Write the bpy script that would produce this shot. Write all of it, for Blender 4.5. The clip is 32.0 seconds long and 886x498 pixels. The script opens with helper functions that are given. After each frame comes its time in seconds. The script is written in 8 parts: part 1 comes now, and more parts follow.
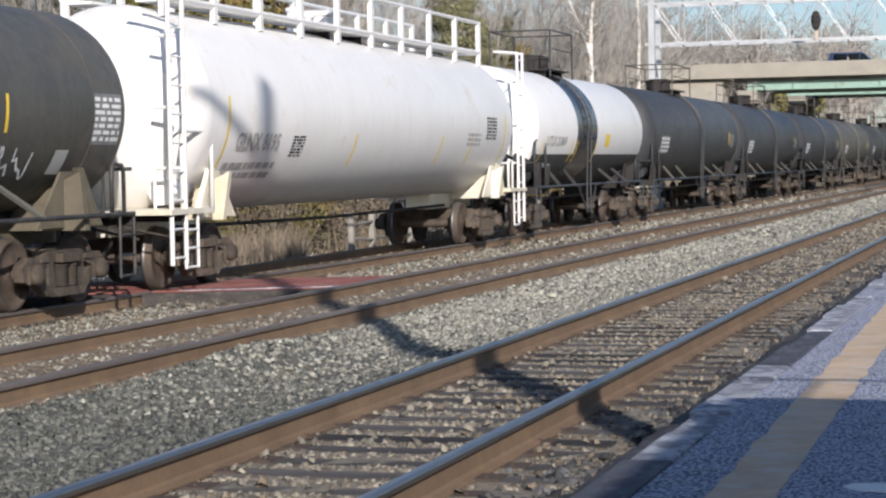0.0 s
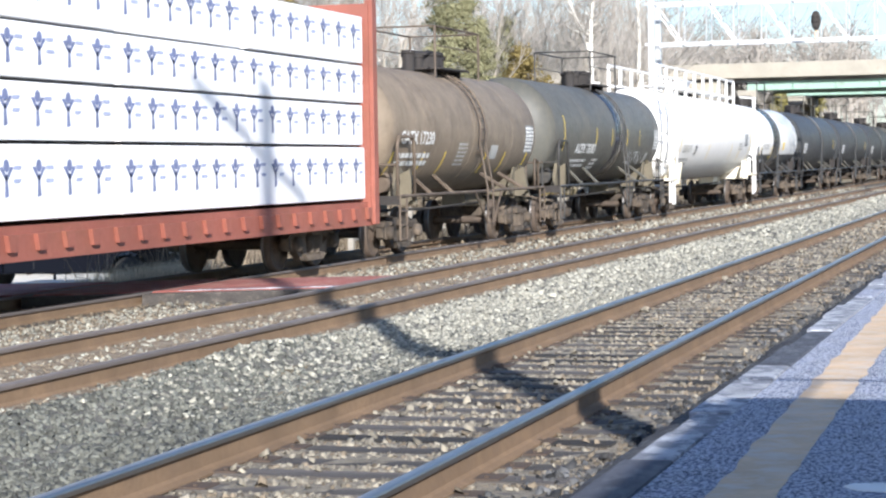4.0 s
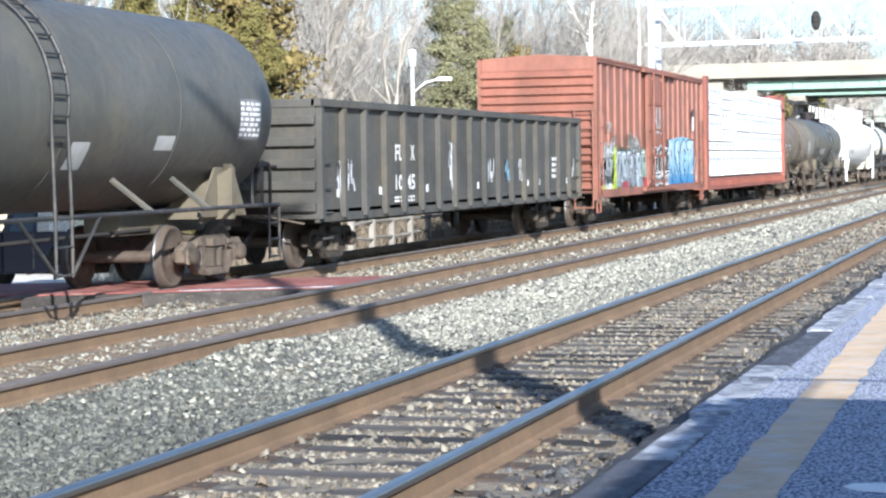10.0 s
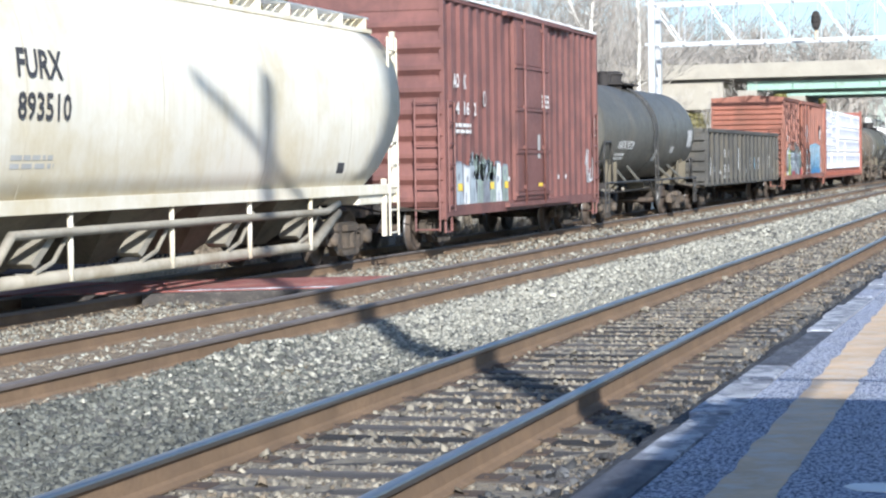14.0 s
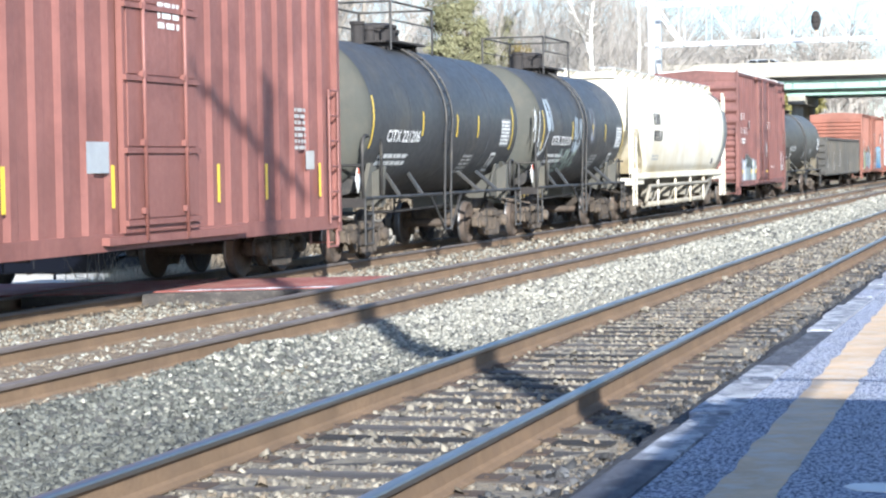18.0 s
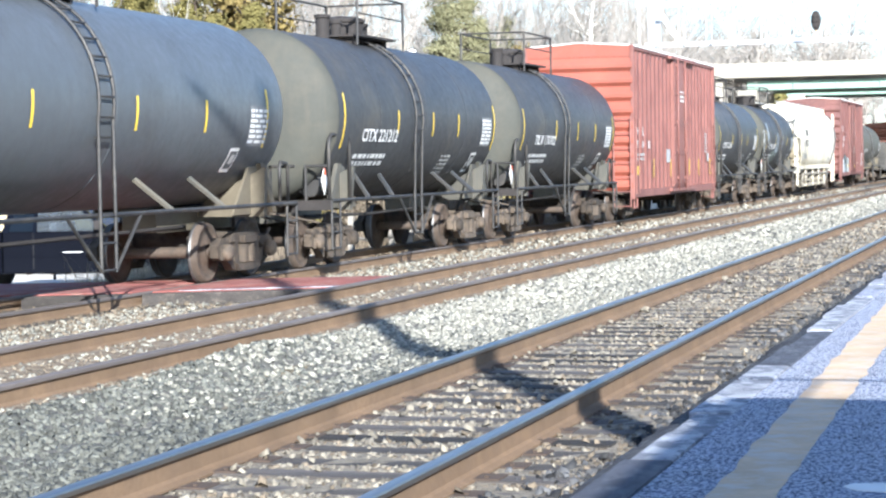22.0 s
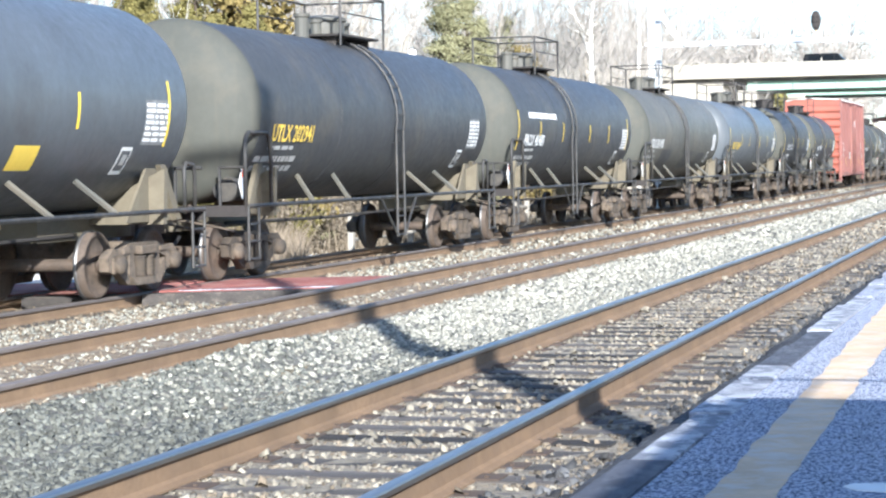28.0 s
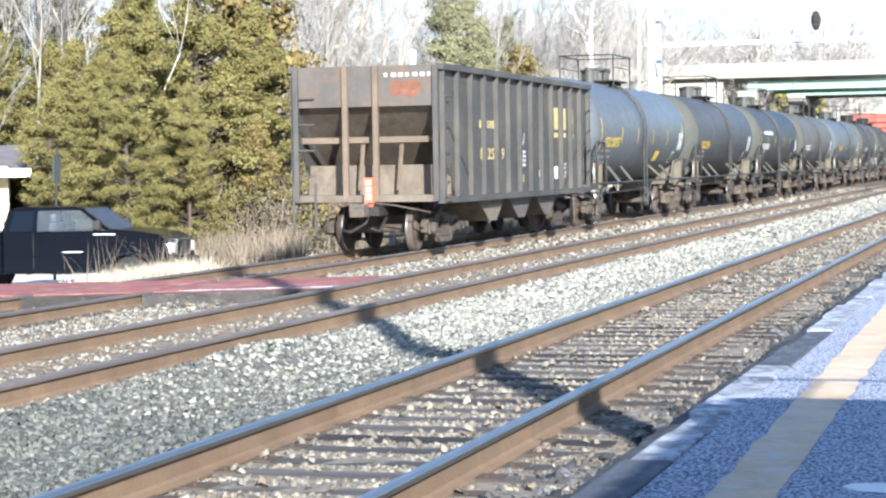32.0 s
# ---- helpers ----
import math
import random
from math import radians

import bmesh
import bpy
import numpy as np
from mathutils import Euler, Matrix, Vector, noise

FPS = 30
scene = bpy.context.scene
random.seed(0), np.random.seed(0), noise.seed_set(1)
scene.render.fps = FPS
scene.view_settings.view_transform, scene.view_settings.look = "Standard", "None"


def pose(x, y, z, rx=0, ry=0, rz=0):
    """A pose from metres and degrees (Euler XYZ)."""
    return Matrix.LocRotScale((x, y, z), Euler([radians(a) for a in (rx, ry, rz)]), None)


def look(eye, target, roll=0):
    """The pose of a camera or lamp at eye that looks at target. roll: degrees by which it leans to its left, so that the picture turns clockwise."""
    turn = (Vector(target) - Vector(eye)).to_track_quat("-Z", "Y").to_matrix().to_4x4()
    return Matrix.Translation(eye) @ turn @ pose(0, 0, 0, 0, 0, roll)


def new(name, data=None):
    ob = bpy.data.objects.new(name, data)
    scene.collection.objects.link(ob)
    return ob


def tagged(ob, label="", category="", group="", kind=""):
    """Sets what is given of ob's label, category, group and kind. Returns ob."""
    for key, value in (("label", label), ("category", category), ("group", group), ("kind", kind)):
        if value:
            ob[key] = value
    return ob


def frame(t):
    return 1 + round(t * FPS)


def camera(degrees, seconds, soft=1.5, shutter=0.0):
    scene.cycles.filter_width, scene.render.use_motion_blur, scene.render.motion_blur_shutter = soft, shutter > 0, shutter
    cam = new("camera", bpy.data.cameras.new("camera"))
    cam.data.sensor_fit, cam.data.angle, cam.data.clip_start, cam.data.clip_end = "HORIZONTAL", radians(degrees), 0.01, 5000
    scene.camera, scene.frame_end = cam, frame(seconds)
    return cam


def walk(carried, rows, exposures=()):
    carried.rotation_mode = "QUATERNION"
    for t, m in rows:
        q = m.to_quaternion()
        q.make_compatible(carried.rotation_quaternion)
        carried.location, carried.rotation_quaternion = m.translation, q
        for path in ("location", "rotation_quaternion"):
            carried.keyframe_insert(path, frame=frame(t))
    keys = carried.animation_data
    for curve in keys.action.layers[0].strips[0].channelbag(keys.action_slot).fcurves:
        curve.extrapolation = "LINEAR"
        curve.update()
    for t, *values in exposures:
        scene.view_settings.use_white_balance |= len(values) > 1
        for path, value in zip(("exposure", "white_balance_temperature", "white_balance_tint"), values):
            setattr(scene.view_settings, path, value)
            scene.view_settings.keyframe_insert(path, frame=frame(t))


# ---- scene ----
SECONDS = 32.0
cam = camera(24.31, SECONDS, soft=2.3)
EYE = (0.0, 0.0, 1.518)
AIM = look(EYE, (-0.28312, 0.95819, 1.518 - 0.04109), -0.928)
walk(cam, [(0.0, AIM), (SECONDS, AIM)], [(0.0, 0.12, 6200, 15), (1.0, 0.29, 6150, 15), (2.0, 0.73, 6100, 15), (3.0, 1.12, 5950, 12), (6.0, 0.35, 6150, 13), (7.0, 0.67, 6300, 13), (8.0, 0.95, 5950, 11), (9.0, 1.07, 5750, 10), (11.0, 1.14, 5750, 10), (13.0, 1.30, 5750, 10), (14.0, 0.82, 5750, 10), (17.0, 1.12, 5750, 10), (19.0, 1.25, 5750, 10), (21.0, 1.37, 5750, 10), (28.0, 1.47, 5750, 10), (32.0, 1.42, 5750, 10)])

# ---- world and sun ----
SUN_ELEV, SUN_X, SUN_Y = 24.0, 0.470, -0.8827
world = bpy.data.worlds.new("world")
scene.world = world
world.use_nodes = True
wn = world.node_tree
sky = wn.nodes.new("ShaderNodeTexSky")
sky.sky_type, sky.sun_disc = "NISHITA", False
sky.air_density, sky.dust_density, sky.ozone_density = 1.0, 0.8, 3.5
sky.sun_elevation, sky.sun_rotation = radians(SUN_ELEV), math.atan2(SUN_X, SUN_Y)
wn.nodes["Background"].inputs["Strength"].default_value = 0.104
wn.links.new(sky.outputs[0], wn.nodes["Background"].inputs["Color"])
sun = new("sun", bpy.data.lights.new("sun", "SUN"))
sun.data.energy, sun.data.angle, sun.data.color = 5.0, radians(0.53), (1.0, 0.93, 0.82)
SUN_DIR = Vector((SUN_X * math.cos(radians(SUN_ELEV)), SUN_Y * math.cos(radians(SUN_ELEV)), math.sin(radians(SUN_ELEV))))
sun.matrix_world = Matrix.Translation((20, -30, 40)) @ SUN_DIR.to_track_quat("Z", "Y").to_matrix().to_4x4()

# ---- materials ----
MATS = {}


def mat(name, color, rough=0.7, metal=0.0, var=0.25, scale=6.0, bump=0.0, bump_scale=60.0, dirt=None, dirt_amount=0.0, dirt_scale=1.3, streak=0.0, hard=False, spec=0.5, stretch=(1, 1, 1)):
    """A surface with two scales of variation, stains of a second colour, streaks and fine relief."""
    if name in MATS:
        return MATS[name]
    m = bpy.data.materials.new(name)
    m.use_nodes = True
    nt = m.node_tree
    n, l = nt.nodes, nt.links
    b = n["Principled BSDF"]
    b.inputs["Roughness"].default_value, b.inputs["Metallic"].default_value = rough, metal
    b.inputs["Specular IOR Level"].default_value = spec
    co = n.new("ShaderNodeTexCoord")
    mp = n.new("ShaderNodeMapping")
    mp.inputs["Scale"].default_value = stretch
    l.new(co.outputs["Object"], mp.inputs["Vector"])

    def tex(s, detail=5.0, r=0.6):
        t = n.new("ShaderNodeTexNoise")
        t.inputs["Scale"].default_value, t.inputs["Detail"].default_value, t.inputs["Roughness"].default_value = s, detail, r
        l.new(mp.outputs[0], t.inputs["Vector"])
        return t

    def mix(kind, fac, a, c):
        x = n.new("ShaderNodeMix")
        x.data_type, x.blend_type = "RGBA", kind
        for sock, v in ((x.inputs[0], fac), (x.inputs[6], a), (x.inputs[7], c)):
            if isinstance(v, bpy.types.NodeSocket):
                l.new(v, sock)
            else:
                sock.default_value = v if not isinstance(v, tuple) else (*v[:3], 1)
        return x.outputs[2]

    def ramp(sock, lo, hi, a=0.0, c=1.0):
        r = n.new("ShaderNodeMapRange")
        for i, v in ((1, lo), (2, hi), (3, a), (4, c)):
            r.inputs[i].default_value = v
        l.new(sock, r.inputs[0])
        return r.outputs[0]

    dark, light = tuple(max(0, c * (1 - var)) for c in color), tuple(min(1, c * (1 + var)) for c in color)
    big, small = tex(scale * 0.25, 3), tex(scale * 3.0, 6, 0.7)
    col = mix("MIX", ramp(big.outputs[0], 0.3, 0.7), dark, light)
    col = mix("MIX", ramp(small.outputs[0], 0.35, 0.75, 0.0, 0.5), col, dark)
    if dirt:
        d = tex(dirt_scale, 7, 0.68)
        col = mix("MIX", ramp(d.outputs[0], 0.44, 0.55, 0, 0.95) if hard else ramp(d.outputs[0], 0.62 - 0.3 * dirt_amount, 0.78 - 0.2 * dirt_amount, 0, 0.9), col, dirt)
        if streak:
            s = n.new("ShaderNodeTexNoise")
            sm = n.new("ShaderNodeMapping")
            sm.inputs["Scale"].default_value = (5, 5, 0.35)
            l.new(co.outputs["Object"], sm.inputs["Vector"])
            l.new(sm.outputs[0], s.inputs["Vector"])
            s.inputs["Scale"].default_value, s.inputs["Detail"].default_value = 1.5, 4
            col = mix("MIX", ramp(s.outputs[0], 0.5, 0.75, 0, streak), col, dirt)
    l.new(col, b.inputs["Base Color"])
    l.new(ramp(small.outputs[0], 0.2, 0.8, max(0.02, rough - 0.12), min(1, rough + 0.12)), b.inputs["Roughness"])
    if bump:
        bt = tex(bump_scale, 6, 0.7)
        bp = n.new("ShaderNodeBump")
        bp.inputs["Strength"].default_value, bp.inputs["Distance"].default_value = min(1.0, bump * 10), 0.02 * max(1, bump * 5)
        l.new(bt.outputs[0], bp.inputs["Height"])
        l.new(bp.outputs[0], b.inputs["Normal"])
    MATS[name] = m
    return m


def each(m, amount=0.35, island=False):
    """Varies a material's brightness from piece to piece."""
    nt = m.node_tree
    n, l = nt.nodes, nt.links
    b = n["Principled BSDF"]
    src = b.inputs["Base Color"].links[0].from_socket
    if island:
        rnd = n.new("ShaderNodeNewGeometry").outputs["Random Per Island"]
    else:
        rnd = n.new("ShaderNodeObjectInfo").outputs["Random"]
    mr = n.new("ShaderNodeMapRange")
    mr.inputs[3].default_value, mr.inputs[4].default_value = 1 - amount, 1 + amount
    l.new(rnd, mr.inputs[0])
    h = n.new("ShaderNodeHueSaturation")
    l.new(mr.outputs[0], h.inputs["Value"])
    l.new(src, h.inputs["Color"])
    l.new(h.outputs[0], b.inputs["Base Color"])
    return m


RUST = (0.16, 0.075, 0.035)
M_RAIL = mat("rail_rust", (0.18, 0.118, 0.068), 0.85, 0.0, 0.22, 8, 0.02, 80, (0.15, 0.1, 0.062), 0.35, 3)
M_RAILTOP = mat("rail_head", (0.37, 0.35, 0.33), 0.4, 1.0, 0.2, 14, stretch=(1, 0.08, 1))
M_RAILDULL = mat("rail_head_worn", (0.17, 0.145, 0.13), 0.6, 0.3, 0.25, 14, stretch=(1, 0.1, 1))
# bed colour darker than the stones, painting the shaded gaps between them
M_BALLAST = mat("ballast_bed", (0.13, 0.124, 0.105), 0.95, 0, 0.45, 40, 0.1, 26)
M_DIRTBED = mat("brown_track_dirt", (0.2, 0.15, 0.095), 0.95, 0, 0.35, 18, 0.08, 40, (0.3, 0.26, 0.2), 0.5, 9)
M_TANBED = mat("tan_track_grit", (0.22, 0.19, 0.142), 0.95, 0, 0.4, 26, 0.1, 45, (0.36, 0.325, 0.255), 0.5, 16)
# darker bed for the far track
M_DARKBED = mat("dark_track_ballast", (0.075, 0.066, 0.056), 0.95, 0, 0.4, 26, 0.1, 40, (0.13, 0.11, 0.085), 0.45, 12)
M_STONE = each(mat("ballast_stone", (0.31, 0.3, 0.245), 0.95, 0, 0.3, 30, 0.03, 90), 0.42, True)
# weathered grey-green; the shadows seen among near stones also darken this colour
M_STONENEAR = each(mat("weathered_stone_with_shade", (0.128, 0.131, 0.11), 0.95, 0, 0.3, 30, 0.03, 90), 0.5, True)
M_STONETAN = each(mat("tan_ballast_stone", (0.18, 0.146, 0.103), 0.95, 0, 0.3, 30, 0.03, 90), 0.5, True)
M_STONEPALE = each(mat("pale_tie_bed_stone", (0.245, 0.22, 0.17), 0.95, 0, 0.25, 30, 0.03, 90), 0.4, True)
M_TIE = each(mat("tie_wood", (0.062, 0.055, 0.05), 0.9, 0, 0.4, 8, 0.05, 30, (0.15, 0.13, 0.105), 0.4, 5, stretch=(0.3, 3, 3)), 0.65)
M_GROUND = mat("ground_dirt", (0.24, 0.2, 0.13), 1.0, 0, 0.35, 1.2, 0.08, 6, (0.12, 0.1, 0.06), 0.5, 0.15)
# the blue of skylit shade on the platform is put into this base colour
M_ASPHALT = mat("asphalt", (0.115, 0.135, 0.215), 0.85, 0, 0.6, 26, 0.14, 90, (0.6, 0.63, 0.71), 0.5, 52, hard=True, spec=0.25, stretch=(1, 0.6, 1))
M_YELLOW = mat("worn_yellow_paint", (0.6, 0.435, 0.275), 0.8, 0, 0.2, 12, 0.04, 70, (0.56, 0.5, 0.43), 0.55, 5)
M_CONC = mat("concrete", (0.35, 0.325, 0.27), 0.85, 0, 0.15, 3, 0.02, 60, (0.3, 0.27, 0.22), 0.35, 1.5)
M_SHOULDER = mat("rough_black_shoulder", (0.035, 0.036, 0.042), 0.85, 0, 0.5, 14, 0.15, 30, (0.12, 0.125, 0.135), 0.4, 9)
M_EDGE = mat("worn_white_edge_paint", (0.5, 0.52, 0.56), 0.85, 0, 0.5, 14, 0.06, 60, (0.16, 0.17, 0.2), 1.0, 7.0, hard=True, stretch=(1, 0.8, 1))
# concrete darkened in colour for the shade under the bridge parapet
M_SHADECONC = mat("shade_dark_concrete", (0.16, 0.15, 0.13), 0.9, 0, 0.25, 2, 0.02, 60, (0.08, 0.075, 0.07), 0.5, 0.6)
# tarry slab; its dark blue also carries the shade over the nearest slabs
M_SHADETARSLAB = mat("tarry_edge_slab_with_shade", (0.075, 0.082, 0.105), 0.85, 0, 0.45, 9, 0.09, 50, (0.17, 0.18, 0.205), 0.45, 6, stretch=(1.6, 0.6, 1))
M_GREEN = mat("bridge_green_paint", (0.28, 0.42, 0.35), 0.55, 0, 0.1, 2, 0, 60, (0.2, 0.25, 0.2), 0.3, 1)
M_GALV = mat("galvanised_steel", (0.62, 0.63, 0.63), 0.45, 0.6, 0.12, 6)
M_BLACK = mat("black_tank_paint", (0.048, 0.051, 0.055), 0.48, 0, 0.15, 2, 0, 20, (0.085, 0.077, 0.064), 0.35, 0.7, 0.3, spec=0.28)
M_HEADDUST = mat("dusty_olive_tank_head", (0.074, 0.076, 0.066), 0.7, 0, 0.15, 2, 0, 20, (0.1, 0.094, 0.075), 0.45, 0.9, 0.4, spec=0.2)
M_BLACKRAIL = mat("black_railing_paint", (0.035, 0.034, 0.033), 0.6, 0, 0.3, 6, 0, 20, (0.09, 0.08, 0.065), 0.4, 3)
M_GREYBLK = mat("faded_black_tank_paint", (0.09, 0.089, 0.078), 0.5, 0, 0.2, 2, 0, 20, (0.135, 0.12, 0.092), 0.42, 0.7, 0.4, spec=0.28)
M_BLUEBLK = mat("glossy_blue_grey_tank_paint", (0.092, 0.103, 0.113), 0.42, 0, 0.1, 2, 0, 20, (0.07, 0.072, 0.073), 0.35, 0.6, 0.3, spec=0.36)
M_BROWN = mat("grimy_brown_tank_paint", (0.22, 0.175, 0.125), 0.65, 0, 0.2, 3, 0, 20, (0.11, 0.085, 0.062), 0.55, 0.8, 0.4)
M_BROWNDARK = mat("grimy_dark_brown_steel", (0.1, 0.075, 0.055), 0.75, 0, 0.3, 4, 0, 20, (0.16, 0.125, 0.09), 0.45, 2)
M_WHITE = mat("white_tank_paint", (0.8, 0.79, 0.765), 0.38, 0, 0.04, 3, 0, 20, (0.62, 0.55, 0.42), 0.1, 0.8, 0.2)
M_CREAM = mat("cream_hopper_paint", (0.74, 0.7, 0.59), 0.45, 0, 0.06, 3, 0, 20, (0.58, 0.5, 0.33), 0.5, 0.5, 0.45)
M_RED = mat("boxcar_red_paint", (0.27, 0.108, 0.072), 0.6, 0, 0.2, 3, 0.008, 20, (0.16, 0.072, 0.05), 0.5, 0.9, 0.5)
M_RED2 = mat("boxcar_oxide_red_paint", (0.185, 0.08, 0.067), 0.6, 0, 0.2, 3, 0.008, 20, (0.105, 0.05, 0.045), 0.5, 0.9, 0.55)
M_PINK = mat("boxcar_faded_red_paint", (0.235, 0.1, 0.082), 0.55, 0, 0.18, 3, 0.008, 20, (0.15, 0.06, 0.05), 0.5, 0.9, 0.55)
M_REDEND = mat("boxcar_bright_red_end", (0.3, 0.085, 0.055), 0.55, 0, 0.15, 3, 0.008, 20, (0.2, 0.075, 0.055), 0.4, 1.2, 0.3)
M_GOND = mat("gondola_black_paint", (0.066, 0.064, 0.058), 0.65, 0, 0.35, 3, 0.012, 20, (0.1, 0.088, 0.066), 0.5, 0.9, 0.5)
M_TRUCK = each(mat("truck_casting", (0.1, 0.078, 0.057), 0.85, 0.0, 0.4, 9, 0.06, 40, (0.035, 0.03, 0.026), 0.55, 6), 0.5)
M_PIPE = mat("grimy_grey_steel", (0.3, 0.275, 0.22), 0.6, 0, 0.2, 4, 0, 40, (0.2, 0.17, 0.12), 0.5, 1.5)
M_OLIVE = mat("olive_grime", (0.135, 0.117, 0.082), 0.8, 0, 0.2, 5, 0, 40, (0.1, 0.085, 0.06), 0.4, 2)
M_WHEEL = mat("wheel_steel", (0.1, 0.074, 0.055), 0.75, 0.1, 0.35, 9, 0.02, 30, (0.05, 0.042, 0.036), 0.5, 5)
M_TREAD = mat("wheel_tread", (0.17, 0.165, 0.16), 0.45, 0.7, 0.2, 10)
M_DARK = mat("dark_underframe", (0.032, 0.028, 0.026), 0.85, 0, 0.3, 6, 0.03, 40)
M_TEXTW = mat("white_stencil", (0.75, 0.75, 0.72), 0.7, 0, 0.1, 10)
M_TEXTY = mat("yellow_stencil", (0.78, 0.55, 0.08), 0.65, 0, 0.1, 10)
M_REFL = mat("yellow_reflector", (0.85, 0.6, 0.05), 0.4, 0, 0.05, 10)
M_REDPAD = mat("red_crossing_surface", (0.27, 0.088, 0.072), 0.85, 0, 0.25, 6, 0.03, 50, (0.3, 0.19, 0.15), 0.42, 3)


# ---- mesh helpers ----
def box(bm, x0, y0, z0, x1, y1, z1, bevel=0.0):
    vs = [bm.verts.new(c) for c in ((x0, y0, z0), (x1, y0, z0), (x1, y1, z0), (x0, y1, z0), (x0, y0, z1), (x1, y0, z1), (x1, y1, z1), (x0, y1, z1))]
    fs = [bm.faces.new([vs[i] for i in q]) for q in ((3, 2, 1, 0), (4, 5, 6, 7), (0, 1, 5, 4), (1, 2, 6, 5), (2, 3, 7, 6), (3, 0, 4, 7))]
    if bevel:
        es = list({e for f in fs for e in f.edges})
        bmesh.ops.bevel(bm, geom=es, offset=bevel, segments=2, affect="EDGES", profile=0.7)
    return bm


def bar(bm, a, b, r, n=6, r2=None):
    """A round bar from a to b."""
    a, b = Vector(a), Vector(b)
    d = (b - a)
    if d.length < 1e-6:
        return bm
    q = d.to_track_quat("Z", "Y")
    r2 = r if r2 is None else r2
    lo, hi = [], []
    for i in range(n):
        c, s = math.cos(2 * math.pi * i / n), math.sin(2 * math.pi * i / n)
        lo.append(bm.verts.new(a + q @ Vector((c * r, s * r, 0))))
        hi.append(bm.verts.new(b + q @ Vector((c * r2, s * r2, 0))))
    for i in range(n):
        j = (i + 1) % n
        f = bm.faces.new((lo[i], lo[j], hi[j], hi[i]))
        f.smooth = n > 6
    bm.faces.new(lo[::-1])
    bm.faces.new(hi)
    return bm


def bars(bm, pts, r, n=6):
    """One bent bar through the given points."""
    P = [Vector(p) for p in pts]
    rings = []
    side = None
    for i, p in enumerate(P):
        d0 = (p - P[i - 1]).normalized() if i else (P[1] - p).normalized()
        d1 = (P[i + 1] - p).normalized() if i < len(P) - 1 else d0
        d = d0 + d1
        d = d.normalized() if d.length > 1e-4 else d1
        if side is None:
            side = d.cross(Vector((0.31, 0.47, 0.83))).normalized()
        side = (side - d * side.dot(d)).normalized()
        up = d.cross(side)
        k = 1.0 / max(0.6, d.dot(d0))
        rings.append([bm.verts.new(p + (side * math.cos(2 * math.pi * j / n) + up * math.sin(2 * math.pi * j / n)) * r * k) for j in range(n)])
    for a, b in zip(rings, rings[1:]):
        for j in range(n):
            f = bm.faces.new((a[j], a[(j + 1) % n], b[(j + 1) % n], b[j]))
            f.smooth = n > 6
    bm.faces.new(rings[0][::-1])
    bm.faces.new(rings[-1])
    return bm


def prism(bm, outline, axis, a, b):
    """An outline of 2-D points drawn out along an axis from a to b. For axis x the points are (y, z), for y (x, z), for z (x, y)."""
    def put(p, v):
        return {"x": (v, p[0], p[1]), "y": (p[0], v, p[1]), "z": (p[0], p[1], v)}[axis]
    lo = [bm.verts.new(put(p, a)) for p in outline]
    hi = [bm.verts.new(put(p, b)) for p in outline]
    k = len(outline)
    for i in range(k):
        j = (i + 1) % k
        bm.faces.new((lo[i], lo[j], hi[j], hi[i]))
    bm.faces.new(lo[::-1])
    bm.faces.new(hi)
    return bm


def lathe(bm, profile, axis, n=24, smooth=True, centre=(0, 0, 0)):
    """A profile of (along, radius) turned about an axis through centre."""
    rings = []
    cx, cy, cz = centre
    for a, r in profile:
        ring = []
        for i in range(n):
            c, s = r * math.cos(2 * math.pi * i / n), r * math.sin(2 * math.pi * i / n)
            p = {"x": (a, c, s), "y": (c, a, s), "z": (c, s, a)}[axis]
            ring.append(bm.verts.new((p[0] + cx, p[1] + cy, p[2] + cz)))
        rings.append(ring)
    for r0, r1 in zip(rings, rings[1:]):
        for i in range(n):
            j = (i + 1) % n
            f = bm.faces.new((r0[i], r0[j], r1[j], r1[i]))
            f.smooth = smooth
    bm.faces.new(rings[0][::-1])
    bm.faces.new(rings[-1])
    return bm


def mesh_of(name, bm, material):
    bmesh.ops.recalc_face_normals(bm, faces=bm.faces)
    me = bpy.data.meshes.new(name)
    bm.to_mesh(me)
    bm.free()
    for m in (material if isinstance(material, (list, tuple)) else [material]):
        me.materials.append(m)
    return me


def part(name, bm, material, parent=None, label=""):
    """Links a bmesh (or a ready mesh) as one object under a thing or a part."""
    me = mesh_of(name, bm, material) if isinstance(bm, bmesh.types.BMesh) else bm
    ob = new(name, me)
    ob.parent = parent
    return tagged(ob, label)


def ladder_of(owner, stiles, rungs, r, rr, material, name="ladder"):
    """A ladder: two stiles and each rung a piece of its own."""
    lad = part(name, bars(bmesh.new(), stiles[0], r), material, owner)
    for pts in stiles[1:]:
        part("stile", bars(bmesh.new(), pts, r), material, lad)
    for a, b in rungs:
        part("rung", bar(bmesh.new(), a, b, rr), material, lad)
    return lad


def thing(name, label, category, m=None, group="", kind=""):
    ob = new(name)
    ob.empty_display_size = 0.3
    if m is not None:
        ob.matrix_basis = m
    return tagged(ob, label, category, group, kind)


def solid(name, verts, faces, material, smooth=False):
    me = bpy.data.meshes.new(name)
    me.from_pydata(verts, [], faces)
    me.materials.append(material)
    if smooth:
        me.polygons.foreach_set("use_smooth", [True] * len(me.polygons))
    me.update()
    return me


# ---- plan ----
XA, XB, XC = -3.778, -8.114, -13.110
ZA, ZB, ZC = 0.0, -0.038, -0.225
GAUGE = 1.435


